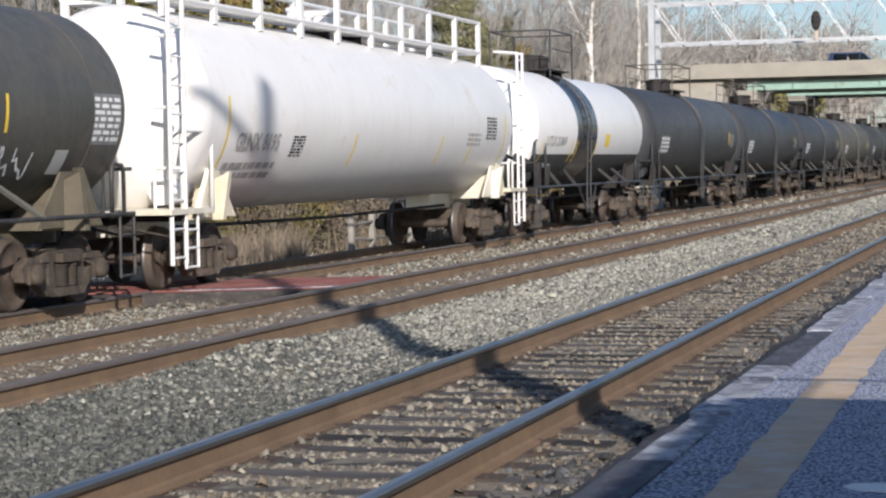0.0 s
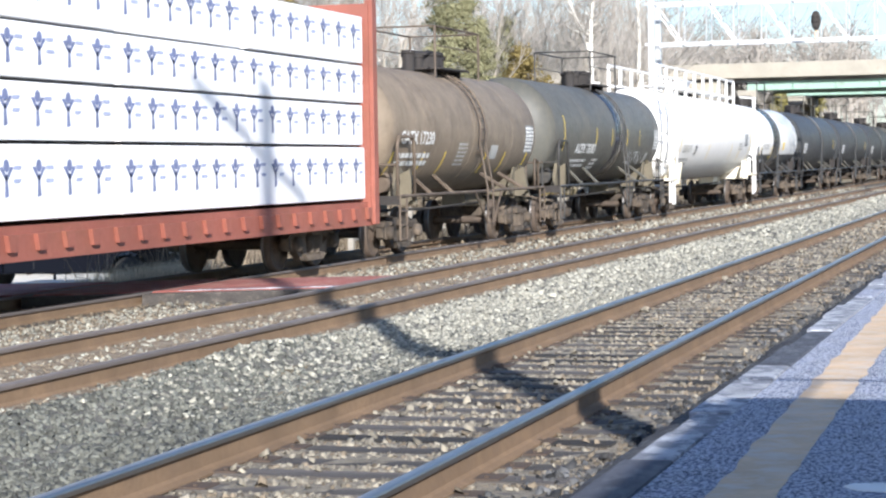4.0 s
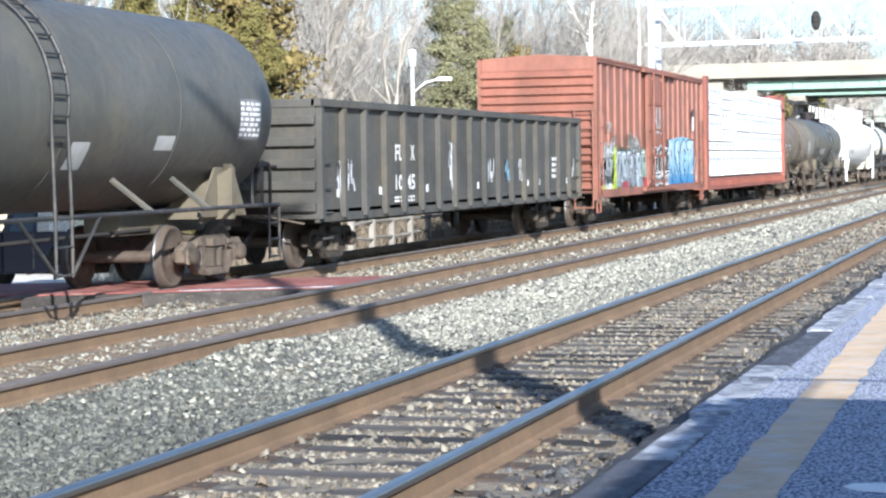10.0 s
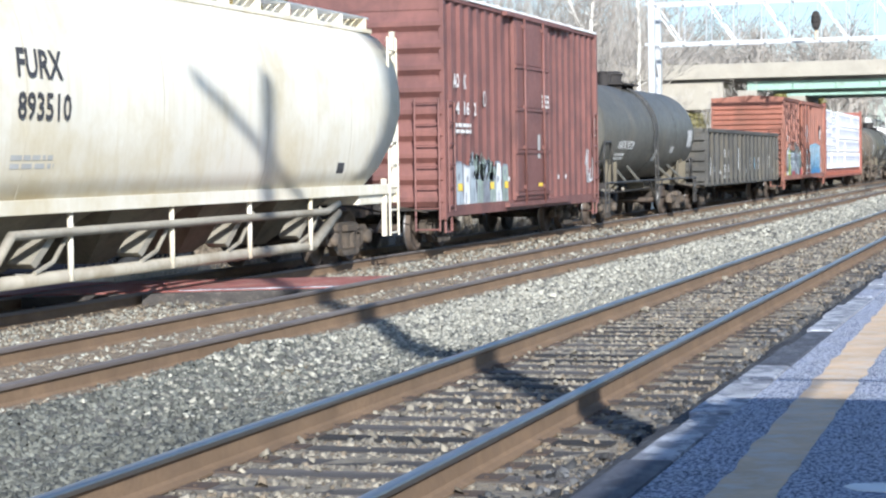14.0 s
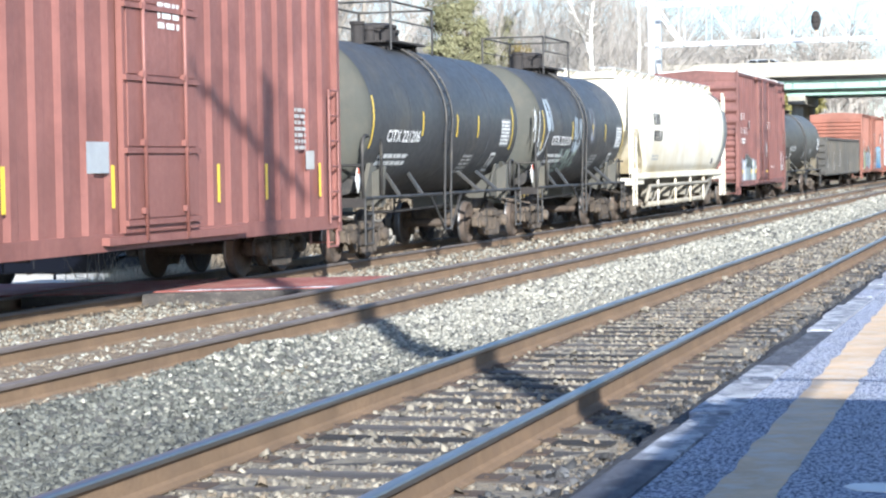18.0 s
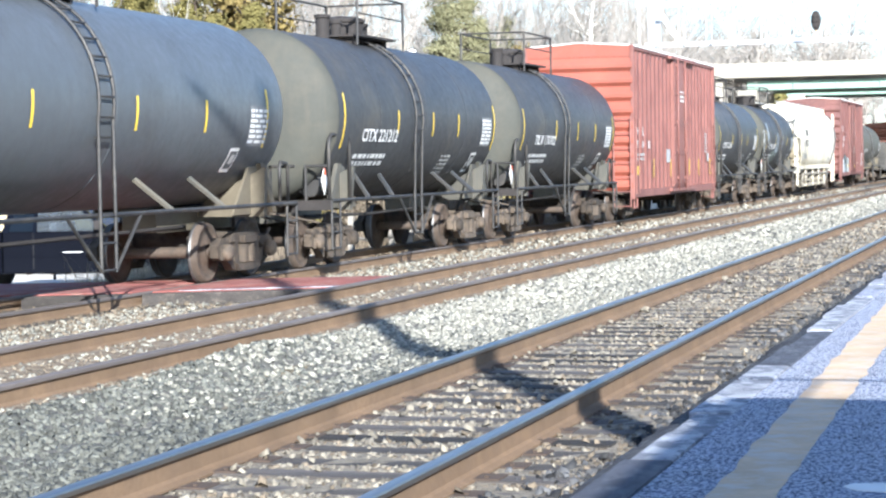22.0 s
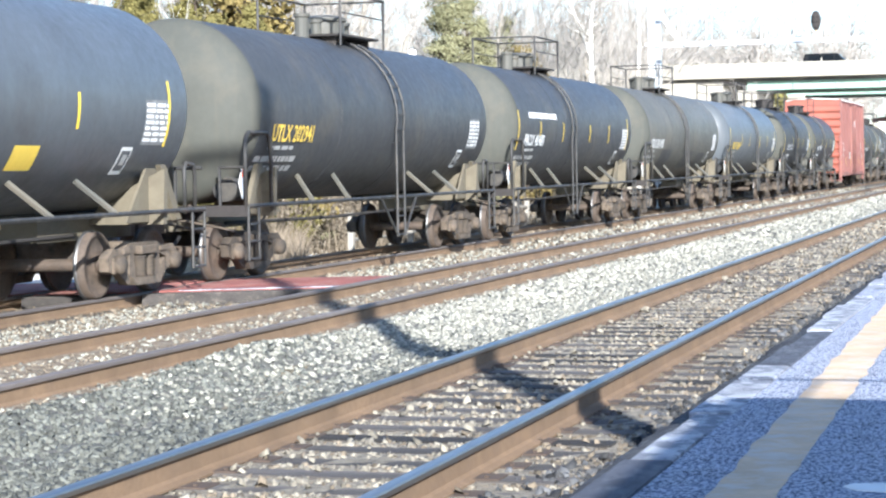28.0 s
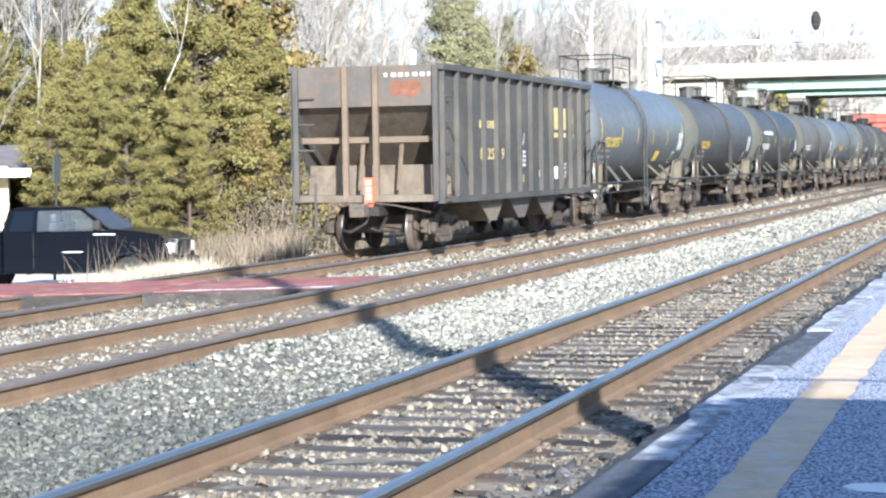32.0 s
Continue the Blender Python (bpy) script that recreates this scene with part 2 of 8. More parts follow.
def run(t):
    """How far the train has rolled after t seconds; it gathers speed slowly."""
    return 9.70 * t + 0.01075 * t * t


def along(s):
    """A place on the train at the start, from the one that an even pace of 9.725 m/s would give it."""
    t = max(0.0, (33.0 - s) / 9.725)
    return s + 9.725 * t - run(t)


def on_car(s, front, rear):
    """A place on a car from the car's middle, all three as an even pace would give them."""
    mid = (front + rear) / 2
    return s - mid + along(mid) - (along(front) + along(rear)) / 2


FAR = 420.0


# ---- ground, tracks, platform ----
def bed_height(x, y):
    """Height of the ground across the line."""
    pts = [(-60, -1.35), (-30, -1.32), (-17.5, -1.26), (-15.2, -0.62), (-14.5, -0.42), (-11.8, -0.405), (-10.9, -0.46), (-9.6, -0.3), (-9.2, -0.215), (-7.15, -0.213), (-6.95, -0.2), (-6.2, -0.345), (-5.5, -0.28), (-5.1, -0.205), (-2.5, -0.195), (-2.3, -0.25), (-2.1, -0.3), (3, -0.5), (60, -0.5)]
    z = float(np.interp(x, [p[0] for p in pts], [p[1] for p in pts]))
    if -7.25 < x < -5.2:
        z += 0.08 * noise.noise((x * 0.6, y * 0.3, 3.1)) * math.sin((x + 7.25) / 2.05 * math.pi)
        z += 0.1 * math.exp(-((x + 6.9) / 0.22) ** 2 - ((y - 17.2) / 1.5) ** 2)
    if x < -17:
        z += 0.2 * noise.noise((x * 0.1, y * 0.1, 0))
    return z


def make_ground():
    xs = [-2500, -900, -300, -120, -70, -50, -40, -32, -26, -22, -19, -17.5, -16.3, -15.2, -14.5] + list(np.arange(-14, -2.0, 0.35)) + [-2.1, 0, 3, 30, 200, 2500]
    ys = [-2500, -600, -120, -40, -10, 0, 4] + list(np.arange(6, 60, 0.7)) + list(np.arange(60, 240, 8)) + [260, 400, 900, 2500]
    verts = [(x, y, bed_height(x, y)) for y in ys for x in xs]
    k = len(xs)
    faces = [(j * k + i, j * k + i + 1, (j + 1) * k + i + 1, (j + 1) * k + i) for j in range(len(ys) - 1) for i in range(k - 1)]
    g = new("ground", solid("ground", verts, faces, M_GROUND, True))
    tagged(g, "bare brown winter ground beside the railway", "ground", kind="structure")
    xs = list(np.arange(-14.7, -2.04, 0.2))
    ys = list(np.arange(4, 70, 0.3)) + list(np.arange(70, 330, 4))
    verts = [(x, y, bed_height(x, y) + 0.012 + 0.02 * noise.noise((x * 6, y * 6, 0))) for y in ys for x in xs]
    k = len(xs)
    faces = [(j * k + i, j * k + i + 1, (j + 1) * k + i + 1, (j + 1) * k + i) for j in range(len(ys) - 1) for i in range(k - 1)]
    me = solid("ballast_bed", verts, faces, M_BALLAST, True)
    me.materials.append(M_DIRTBED)
    me.materials.append(M_TANBED)
    me.materials.append(M_DARKBED)
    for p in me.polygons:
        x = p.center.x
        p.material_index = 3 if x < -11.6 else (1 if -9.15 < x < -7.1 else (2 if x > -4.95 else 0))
    b = new("ballast_bed", me)
    tagged(b, "pale grey crushed stone ballast bed under three tracks", "ballast", kind="structure")


STONE = np.array([(-1, -0.8, -0.6), (0.9, -1, -0.6), (1, 0.9, -0.6), (-0.8, 1, -0.6), (-0.7, -0.5, 0.7), (0.6, -0.75, 0.6), (0.75, 0.5, 0.75), (-0.5, 0.7, 0.6)], float) * 0.8
STONE_FACES = np.array([(4, 5, 6, 7), (0, 1, 5, 4), (1, 2, 6, 5), (2, 3, 7, 6), (3, 0, 4, 7)])


def stone_mesh(name, P, r, material, rng):
    """Angular stones of radius r at the places P, as one mesh."""
    n = len(P)
    v = STONE[None] * rng.uniform(0.6, 1.25, (n, 8, 1)) * r[:, None, None] * np.array([1.15, 0.95, 0.85])
    v = v + rng.normal(0, 0.12, (n, 8, 3)) * r[:, None, None]
    v[:, :, 2] += v[:, :, 0] * rng.uniform(-0.6, 0.6, (n, 1)) + v[:, :, 1] * rng.uniform(-0.6, 0.6, (n, 1))
    a = rng.uniform(0, 6.283, n)
    c, s = np.cos(a)[:, None], np.sin(a)[:, None]
    x, y = v[:, :, 0] * c - v[:, :, 1] * s, v[:, :, 0] * s + v[:, :, 1] * c
    V = np.stack([x, y, v[:, :, 2]], 2) + P[:, None, :]
    F = (STONE_FACES[None] + 8 * np.arange(n)[:, None, None]).reshape(-1)
    me = bpy.data.meshes.new(name)
    me.vertices.add(8 * n)
    me.vertices.foreach_set("co", V.reshape(-1))
    me.loops.add(len(F))
    me.loops.foreach_set("vertex_index", F.astype(np.int32))
    me.polygons.add(5 * n)
    me.polygons.foreach_set("loop_start", (4 * np.arange(5 * n)).astype(np.int32))
    me.materials.append(material)
    me.update(calc_edges=True)
    return me


def make_stones():
    rng = np.random.default_rng(5)
    sets = [[], [], [], []]
    for y0, y1, dens, size in ((4, 9, 60, 0.03), (9, 17, 600, 0.026), (17, 26, 430, 0.027), (26, 45, 180, 0.035), (45, 80, 60, 0.05), (80, 130, 13, 0.075)):
        n = int(12.6 * (y1 - y0) * dens)
        px, py, pr = rng.uniform(-14.7, -2.1, n), rng.uniform(y0, y1, n), rng.uniform(0.6, 1.5, n) * size
        pick = rng.uniform(0, 1, (n, 3))
        for x, y, r, (u, w, q) in zip(px.tolist(), py.tolist(), pr.tolist(), pick.tolist()):
            if x < -0.57 * y - 0.6 and u > 0.06:
                continue
            if min(abs(x - c0 - e) for c0 in (XA, XB, XC) for e in (-0.7535, 0.7535)) < 0.085:
                continue
            # the set with shade in its colour takes over towards the viewer
            k = 1 if w < (22 - y) / 9 else 0
            z = bed_height(x, y)
            if x < -11.9:
                if u > 0.2:
                    continue
                k = 2
            elif x < -9.1:
                k = 2 if w < 0.5 else 0
                if u > 0.75:
                    continue
            elif x < -7.0:
                shoulder = x > -7.3
                if u > (0.25 if not shoulder else 0.3 + 1.2 * noise.noise((0.0, y * 0.35, 7.0))):
                    continue
                r *= 0.8
                k = 2 if w < 0.6 else 0
            elif x > -5.0:
                inside = -4.45 < x < -3.1
                if (y % 0.5) < 0.26 and x < -2.5:
                    if u > 0.03:
                        continue
                    z = ZA - 0.17
                elif inside:
                    r *= 0.8
                k = (3 if w < 0.72 else 2) if inside else (2 if w < 0.75 else 3)
                if not inside:
                    if u > 0.45:
                        continue
                    r *= 0.75
            sets[k].append((x, y, z + r * (0.25 + 0.3 * q), r))
    for pts, m, lab in zip(sets, (M_STONE, M_STONENEAR, M_STONETAN, M_STONEPALE), ("loose pale grey crushed ballast stones between the tracks", "weathered grey-green ballast stones near the platform, shade put into their colour", "tan dusty ballast stones along the rails", "small pale stones between the wooden ties")):
        A = np.array(pts)
        ob = new("ballast_stones", stone_mesh("ballast_stones", A[:, :3], A[:, 3], m, rng))
        tagged(ob, lab, "gravel", kind="stuff")


RAIL = [(-0.075, -0.18), (0.075, -0.18), (0.075, -0.168), (0.03, -0.155), (0.013, -0.14), (0.01, -0.06), (0.016, -0.046), (0.034, -0.04), (-0.034, -0.04), (-0.016, -0.046), (-0.01, -0.06), (-0.013, -0.14), (-0.03, -0.155), (-0.075, -0.168)]
HEAD = [(-0.037, -0.039), (0.037, -0.039), (0.038, -0.014), (0.034, -0.004), (0.024, 0.001), (0.0, 0.003), (-0.024, 0.001), (-0.034, -0.004), (-0.038, -0.014)]


def make_debris():
    rng = np.random.default_rng(9)
    spots = []
    for k in range(4600):
        y = rng.uniform(6.5, 45)
        w = 0.09 + 0.14 * noise.noise((0, y * 0.7, 2.0)) + (0.12 if y < 11 else 0.0)
        spots.append((-2.3 - abs(rng.normal(0, max(0.05, w))), y))
    r = np.where(rng.uniform(0, 1, len(spots)) < 0.12, rng.uniform(0.03, 0.055, len(spots)), rng.uniform(0.012, 0.028, len(spots)))
    P = np.array([(x, y, bed_height(x, y) + 0.02) for x, y in spots])
    ob = new("dark_debris", stone_mesh("dark_debris", P, r, M_DEBRIS, rng))
    tagged(ob, "stones and crumbled asphalt under the platform edge, its shade in their colour", "debris", kind="stuff")


# debris colour darkened to stand in for the platform edge's shadow
M_DEBRIS = each(mat("shade_dark_debris_stone", (0.07, 0.071, 0.072), 0.9, 0, 0.4, 20, 0.03, 60), 0.85, True)


M_PLATE = mat("dark_rust_plate", (0.085, 0.06, 0.045), 0.9, 0, 0.3, 12)


def make_track(i, x, z, head, y0, y1, ymin):
    tr = thing("track_%d" % i, "rusty steel railway track on dark wooden ties in ballast", "railway track", pose(x, 0, z), kind="structure")
    for s in (-1, 1):
        e = s * (GAUGE / 2 + 0.036)
        r = part("rail", prism(bmesh.new(), [(e + p[0], p[1]) for p in RAIL], "y", ymin, FAR), M_RAIL, tr)
        bm = bmesh.new()
        prism(bm, [(e + p[0], p[1]) for p in HEAD], "y", ymin, FAR)
        part("rail_head", bm, head, r, "worn steel rail head")
    bm = bmesh.new()
    box(bm, -1.3, -0.115, -0.36, 1.3, 0.115, -0.176, 0.012)
    tie = mesh_of("tie", bm, M_TIE)
    bm = bmesh.new()
    for s in (-1, 1):
        e = s * (GAUGE / 2 + 0.036)
        box(bm, e - 0.18, -0.1, -0.178, e + 0.18, 0.1, -0.166)
        for dx in (-0.1, 0.1):
            box(bm, e + dx - 0.012, -0.05, -0.168, e + dx + 0.012, -0.03, -0.155)
    plate = mesh_of("tie_plate", bm, M_PLATE)
    rng = random.Random(i)
    y = y0
    while y < y1:
        t = part("tie", tie, None, tr)
        t.matrix_basis = pose(rng.uniform(-0.05, 0.05), y + 0.12 + rng.uniform(-0.02, 0.02), rng.uniform(-0.012, 0.004), 0, 0, rng.uniform(-0.8, 0.8))
        if y < 45 and i == 1:
            part("tie_plate", plate, None, t)
        y += 0.5
    return tr


def make_platform():
    pf = thing("platform", "dark asphalt station platform with a worn yellow line", "platform", kind="structure")
    bm = bmesh.new()
    box(bm, -1.7, -30, -0.5, 9.0, 160, 0.1)
    part("asphalt_surface", bm, M_ASPHALT, pf)
    rng = random.Random(3)
    y = -10.2
    while y < 120:
        if 9.6 < y < 13.6:
            ln, m = rng.uniform(0.75, 1.1), M_EDGE
        elif y < 9.0:
            ln, m = 1.98, M_SHADETARSLAB
        elif y < 16.5:
            ln, m = 1.5, M_SHADETARSLAB
        else:
            ln, m = rng.uniform(0.9, 1.7), rng.choice((M_EDGE, M_EDGE, M_EDGE, M_ASPHALT))
        bm = bmesh.new()
        box(bm, -1.95 + rng.uniform(-0.03, 0.03), y, -0.5, -1.715 + rng.uniform(-0.012, 0.01), y + ln - 0.022, 0.1 + rng.uniform(-0.012, 0.008), 0.018)
        part("edge_slab", bm, m, pf)
        y += ln
    bm = bmesh.new()
    rim = []
    for k in range(18):
        a = k * math.tau / 18
        q = 1 + 0.16 * noise.noise((math.cos(a) * 2, math.sin(a) * 2, 3.0))
        rim.append((-0.66 + 0.2 * q * math.cos(a), 8.95 + 0.12 * q * math.sin(a)))
    prism(bm, rim, "z", 0.0995, 0.104)
    part("white_patch", bm, M_TEXTW, pf, "patch of white paint on the asphalt")
    # rough near-black strip added along the foot of the edge
    ys = [6.0 + 0.16 * k for k in range(340)] + [61.0 + 2 * k for k in range(30)]
    verts = []
    for y in ys:
        w = 0.12 * noise.noise((0.0, y * 0.9, 4.0)) + 0.06 * noise.noise((0.0, y * 4.0, 8.0))
        for q, (x, z) in enumerate(((-1.95, 0.04), (-2.02, 0.03), (-2.12, 0.0), (-2.2 - w, -0.08), (-2.29 - 1.3 * w, -0.27))):
            verts.append((x + 0.02 * noise.noise((q, y * 5.0, 1.0)), y, z + 0.035 * noise.noise((x * 7.0, y * 6.0, 2.0))))
    faces = [(5 * k + q, 5 * k + q + 1, 5 * k + q + 6, 5 * k + q + 5) for k in range(len(ys) - 1) for q in range(4)]
    part("tarry_shoulder", solid("tarry_shoulder", verts, faces, M_SHOULDER), None, pf, "rough uneven black strip below the platform edge")
    # the yellow line, its sides uneven from wear
    verts, faces, k = [], [], 0
    y = 4.0
    while y < 120:
        w = noise.noise((y * 2.3, 0, 0)) * 0.03
        v = noise.noise((y * 2.9, 5, 0)) * 0.03
        dx = -0.0125 * (y - 9.0)
        verts += [(-1.40 + dx * 0.9 + w, y, 0.1035), (-1.11 + dx * 0.9 + v, y, 0.1035)]
        if k:
            faces.append((2 * k - 2, 2 * k - 1, 2 * k + 1, 2 * k))
        k += 1
        y += 0.12 if y < 30 else 1.0
    part("yellow_line", solid("yellow_line", verts, faces, M_YELLOW), None, pf, "worn ochre safety line")


def make_crossing():
    cr = thing("crossing_pad", "red crossing panels with worn timber edge over the track", "crossing", kind="structure")
    z = ZC + 0.006
    rng = random.Random(6)

    def near(x):
        return 25.85 + 0.52 * (x + 14.1)

    def far(x):
        return 28.53 + 0.415 * (x + 15.58)
    for x0, x1 in ((-16.8, XC - 0.86), (XC - 0.62, XC + 0.62), (XC + 0.86, -9.35)):
        for k in range(3):
            f0, f1 = k / 3 + 0.002, (k + 1) / 3 - 0.002
            q = [(x0, near(x0) + (far(x0) - near(x0)) * f0), (x1, near(x1) + (far(x1) - near(x1)) * f0), (x1, near(x1) + (far(x1) - near(x1)) * f1), (x0, near(x0) + (far(x0) - near(x0)) * f1)]
            bm = bmesh.new()
            prism(bm, q, "z", z - 0.2, z + rng.uniform(-0.004, 0.004))
            bmesh.ops.bevel(bm, geom=list(bm.edges), offset=0.01, segments=1, affect="EDGES")
            part("panel", bm, M_REDPAD, cr)
        bm = bmesh.new()
        prism(bm, [(x0, near(x0) - 0.32), (x1, near(x1) - 0.32), (x1, near(x1) - 0.01), (x0, near(x0) - 0.01)], "z", z - 0.3, z - 0.02)
        part("timber_edge", bm, M_TIE, cr)
    bm = bmesh.new()
    a, b = XC + 1.2, -9.6
    prism(bm, [(a, near(a) + 0.01), (b, near(b) + 0.01), (b, near(b) + 0.13), (a, near(a) + 0.09)], "z", z - 0.005, z + 0.006)
    part("edge_stripe", bm, M_EDGE, cr, "worn white stripe along the timber edge")


def make_gantry():
    g = thing("signal_gantry", "galvanised lattice signal gantry spanning the tracks", "signal gantry", pose(0, 89, 0))
    x0, x1, z0, z1 = -16.5, 6.0, 6.56, 8.3
    for y in (-0.75, 0.75):
        for z in (z0, z1):
            bm = bmesh.new()
            box(bm, x0 - 0.3, y - 0.055, z - 0.055, x1 + 0.3, y + 0.055, z + 0.055)
            part("chord", bm, M_GALV, g)
        n = 19
        st = (x1 - x0) / n
        for i in range(n + 1):
            x = x0 + i * st
            bm = bmesh.new()
            bar(bm, (x, y, z0), (x, y, z1), 0.024)
            part("upright", bm, M_GALV, g)
            if i < n:
                bm = bmesh.new()
                a, b = (z0, z1) if i % 2 else (z1, z0)
                bar(bm, (x, y, a), (x + st, y, b), 0.02)
                part("diagonal", bm, M_GALV, g)
    for i in range(20):
        x = x0 + i * (x1 - x0) / 19
        for z in (z0, z1):
            part("cross_brace", bar(bmesh.new(), (x, -0.75, z), (x, 0.75, z), 0.03), M_GALV, g)
    for x in (x0, x1):
        for y in (-0.75, 0.75):
            bm = bmesh.new()
            box(bm, x - 0.13, y - 0.13, -1.4, x + 0.13, y + 0.13, z1 + 0.15)
            part("post", bm, M_GALV, g)
        for k in range(5):
            bm = bmesh.new()
            bar(bm, (x, -0.75 if k % 2 else 0.75, -0.5 + k * 1.4), (x, 0.75 if k % 2 else -0.75, 0.9 + k * 1.4), 0.04)
            part("post_brace", bm, M_GALV, g)
    s = part("signal_head", lathe(bmesh.new(), [(-0.11, 0.2), (0.0, 0.22), (0.1, 0.2)], "y", 20, False), M_DARK, g, "black oval signal head with lamp hoods")
    s.matrix_basis = pose(-9.44, -1.0, 7.33) @ Matrix.Diagonal((0.95, 1, 1.9, 1))
    for dz in (-0.22, 0.0, 0.22):
        bm = bmesh.new()
        lathe(bm, [(-0.36, 0.1), (-0.12, 0.1)], "y", 12, True, (0, 0, 0))
        h = part("hood", bm, M_DARK, s)
        h.matrix_basis = Matrix.Diagonal((1.1, 1, 1 / 2.1, 1)) @ pose(0, 0, dz * 1.0)
    bm = bmesh.new()
    box(bm, -9.49, -0.95, 6.5, -9.39, -0.85, 7.0)
    part("bracket", bm, M_YELLOW, g, "yellow bracket under the signal")


def make_bridge():
    Y = 165.0
    br = thing("road_bridge", "concrete road overpass with green steel girders on piers", "bridge", pose(0, Y, 0))
    for y in (-0.15, 11.75, 17.0, 28.0):
        bm = bmesh.new()
        box(bm, -40, y, 8.02, 60, y + 0.4, 9.2 if y < 15 else 9.0, 0.04)
        part("parapet", bm, M_CONC, br)
    # decks take the darker concrete; overhang and underside shade is in its colour
    for y0, y1 in ((0.25, 11.75), (17.4, 28.0)):
        bm = bmesh.new()
        box(bm, -100, y0 + 0.3, 7.75, 62, y1, 8.12)
        part("deck", bm, M_SHADECONC, br)
    for y0, x0, n in ((0.85, -23.3, 5), (17.9, -22.2, 5)):
        for k in range(n):
            y = y0 + k * 2.45
            bm = bmesh.new()
            box(bm, x0, y - 0.02, 7.09, 60, y + 0.02, 7.74)
            box(bm, x0, y - 0.2, 7.05, 60, y + 0.2, 7.1)
            box(bm, x0, y - 0.2, 7.7, 60, y + 0.2, 7.745)
            g = part("girder", bm, M_GREEN, br)
            for j in range(9):
                bm = bmesh.new()
                x = x0 + 0.3 + j * 3.4
                box(bm, x - 0.02, y - 0.16, 7.11, x + 0.02, y - 0.022, 7.69)
                part("stiffener", bm, M_GREEN, g)
    for x, y0 in ((-23.2, 0.0), (-21.3, 17.2), (9.5, 0.0), (10.5, 17.2)):
        bm = bmesh.new()
        box(bm, x - 0.75, y0 + 0.1, 6.25, x + 0.75, y0 + 11.0, 7.04, 0.05)
        part("pier_cap", bm, M_CONC, br)
        for y in (0.9, 5.6, 10.3):
            bm = bmesh.new()
            lathe(bm, [(-1.4, 0.5), (6.26, 0.5)], "z", 16, True, (x, y0 + y, 0))
            part("pier_column", bm, M_CONC, br)
    bm = bmesh.new()
    box(bm, -40, 0.3, 5.6, -25.2, 11.6, 7.74, 0.04)
    part("abutment", bm, M_CONC, br)
    for k in range(26):
        x = -38 + k * 2.07
        bm = bmesh.new()
        box(bm, x - 0.06, 0.0, 9.19, x + 0.06, 0.12, 9.46, 0.01)
        part("parapet_post", bm, M_CONC, br)


make_ground()
make_track(1, XA, ZA, M_RAILTOP, 5.0, 90, -20)
make_track(2, XB, ZB, M_RAILDULL, 12.0, 75, -20)
make_track(3, XC, ZC, M_RAILDULL, 14.0, 70, -40)
make_platform()
make_debris()
make_crossing()
make_gantry()
make_bridge()


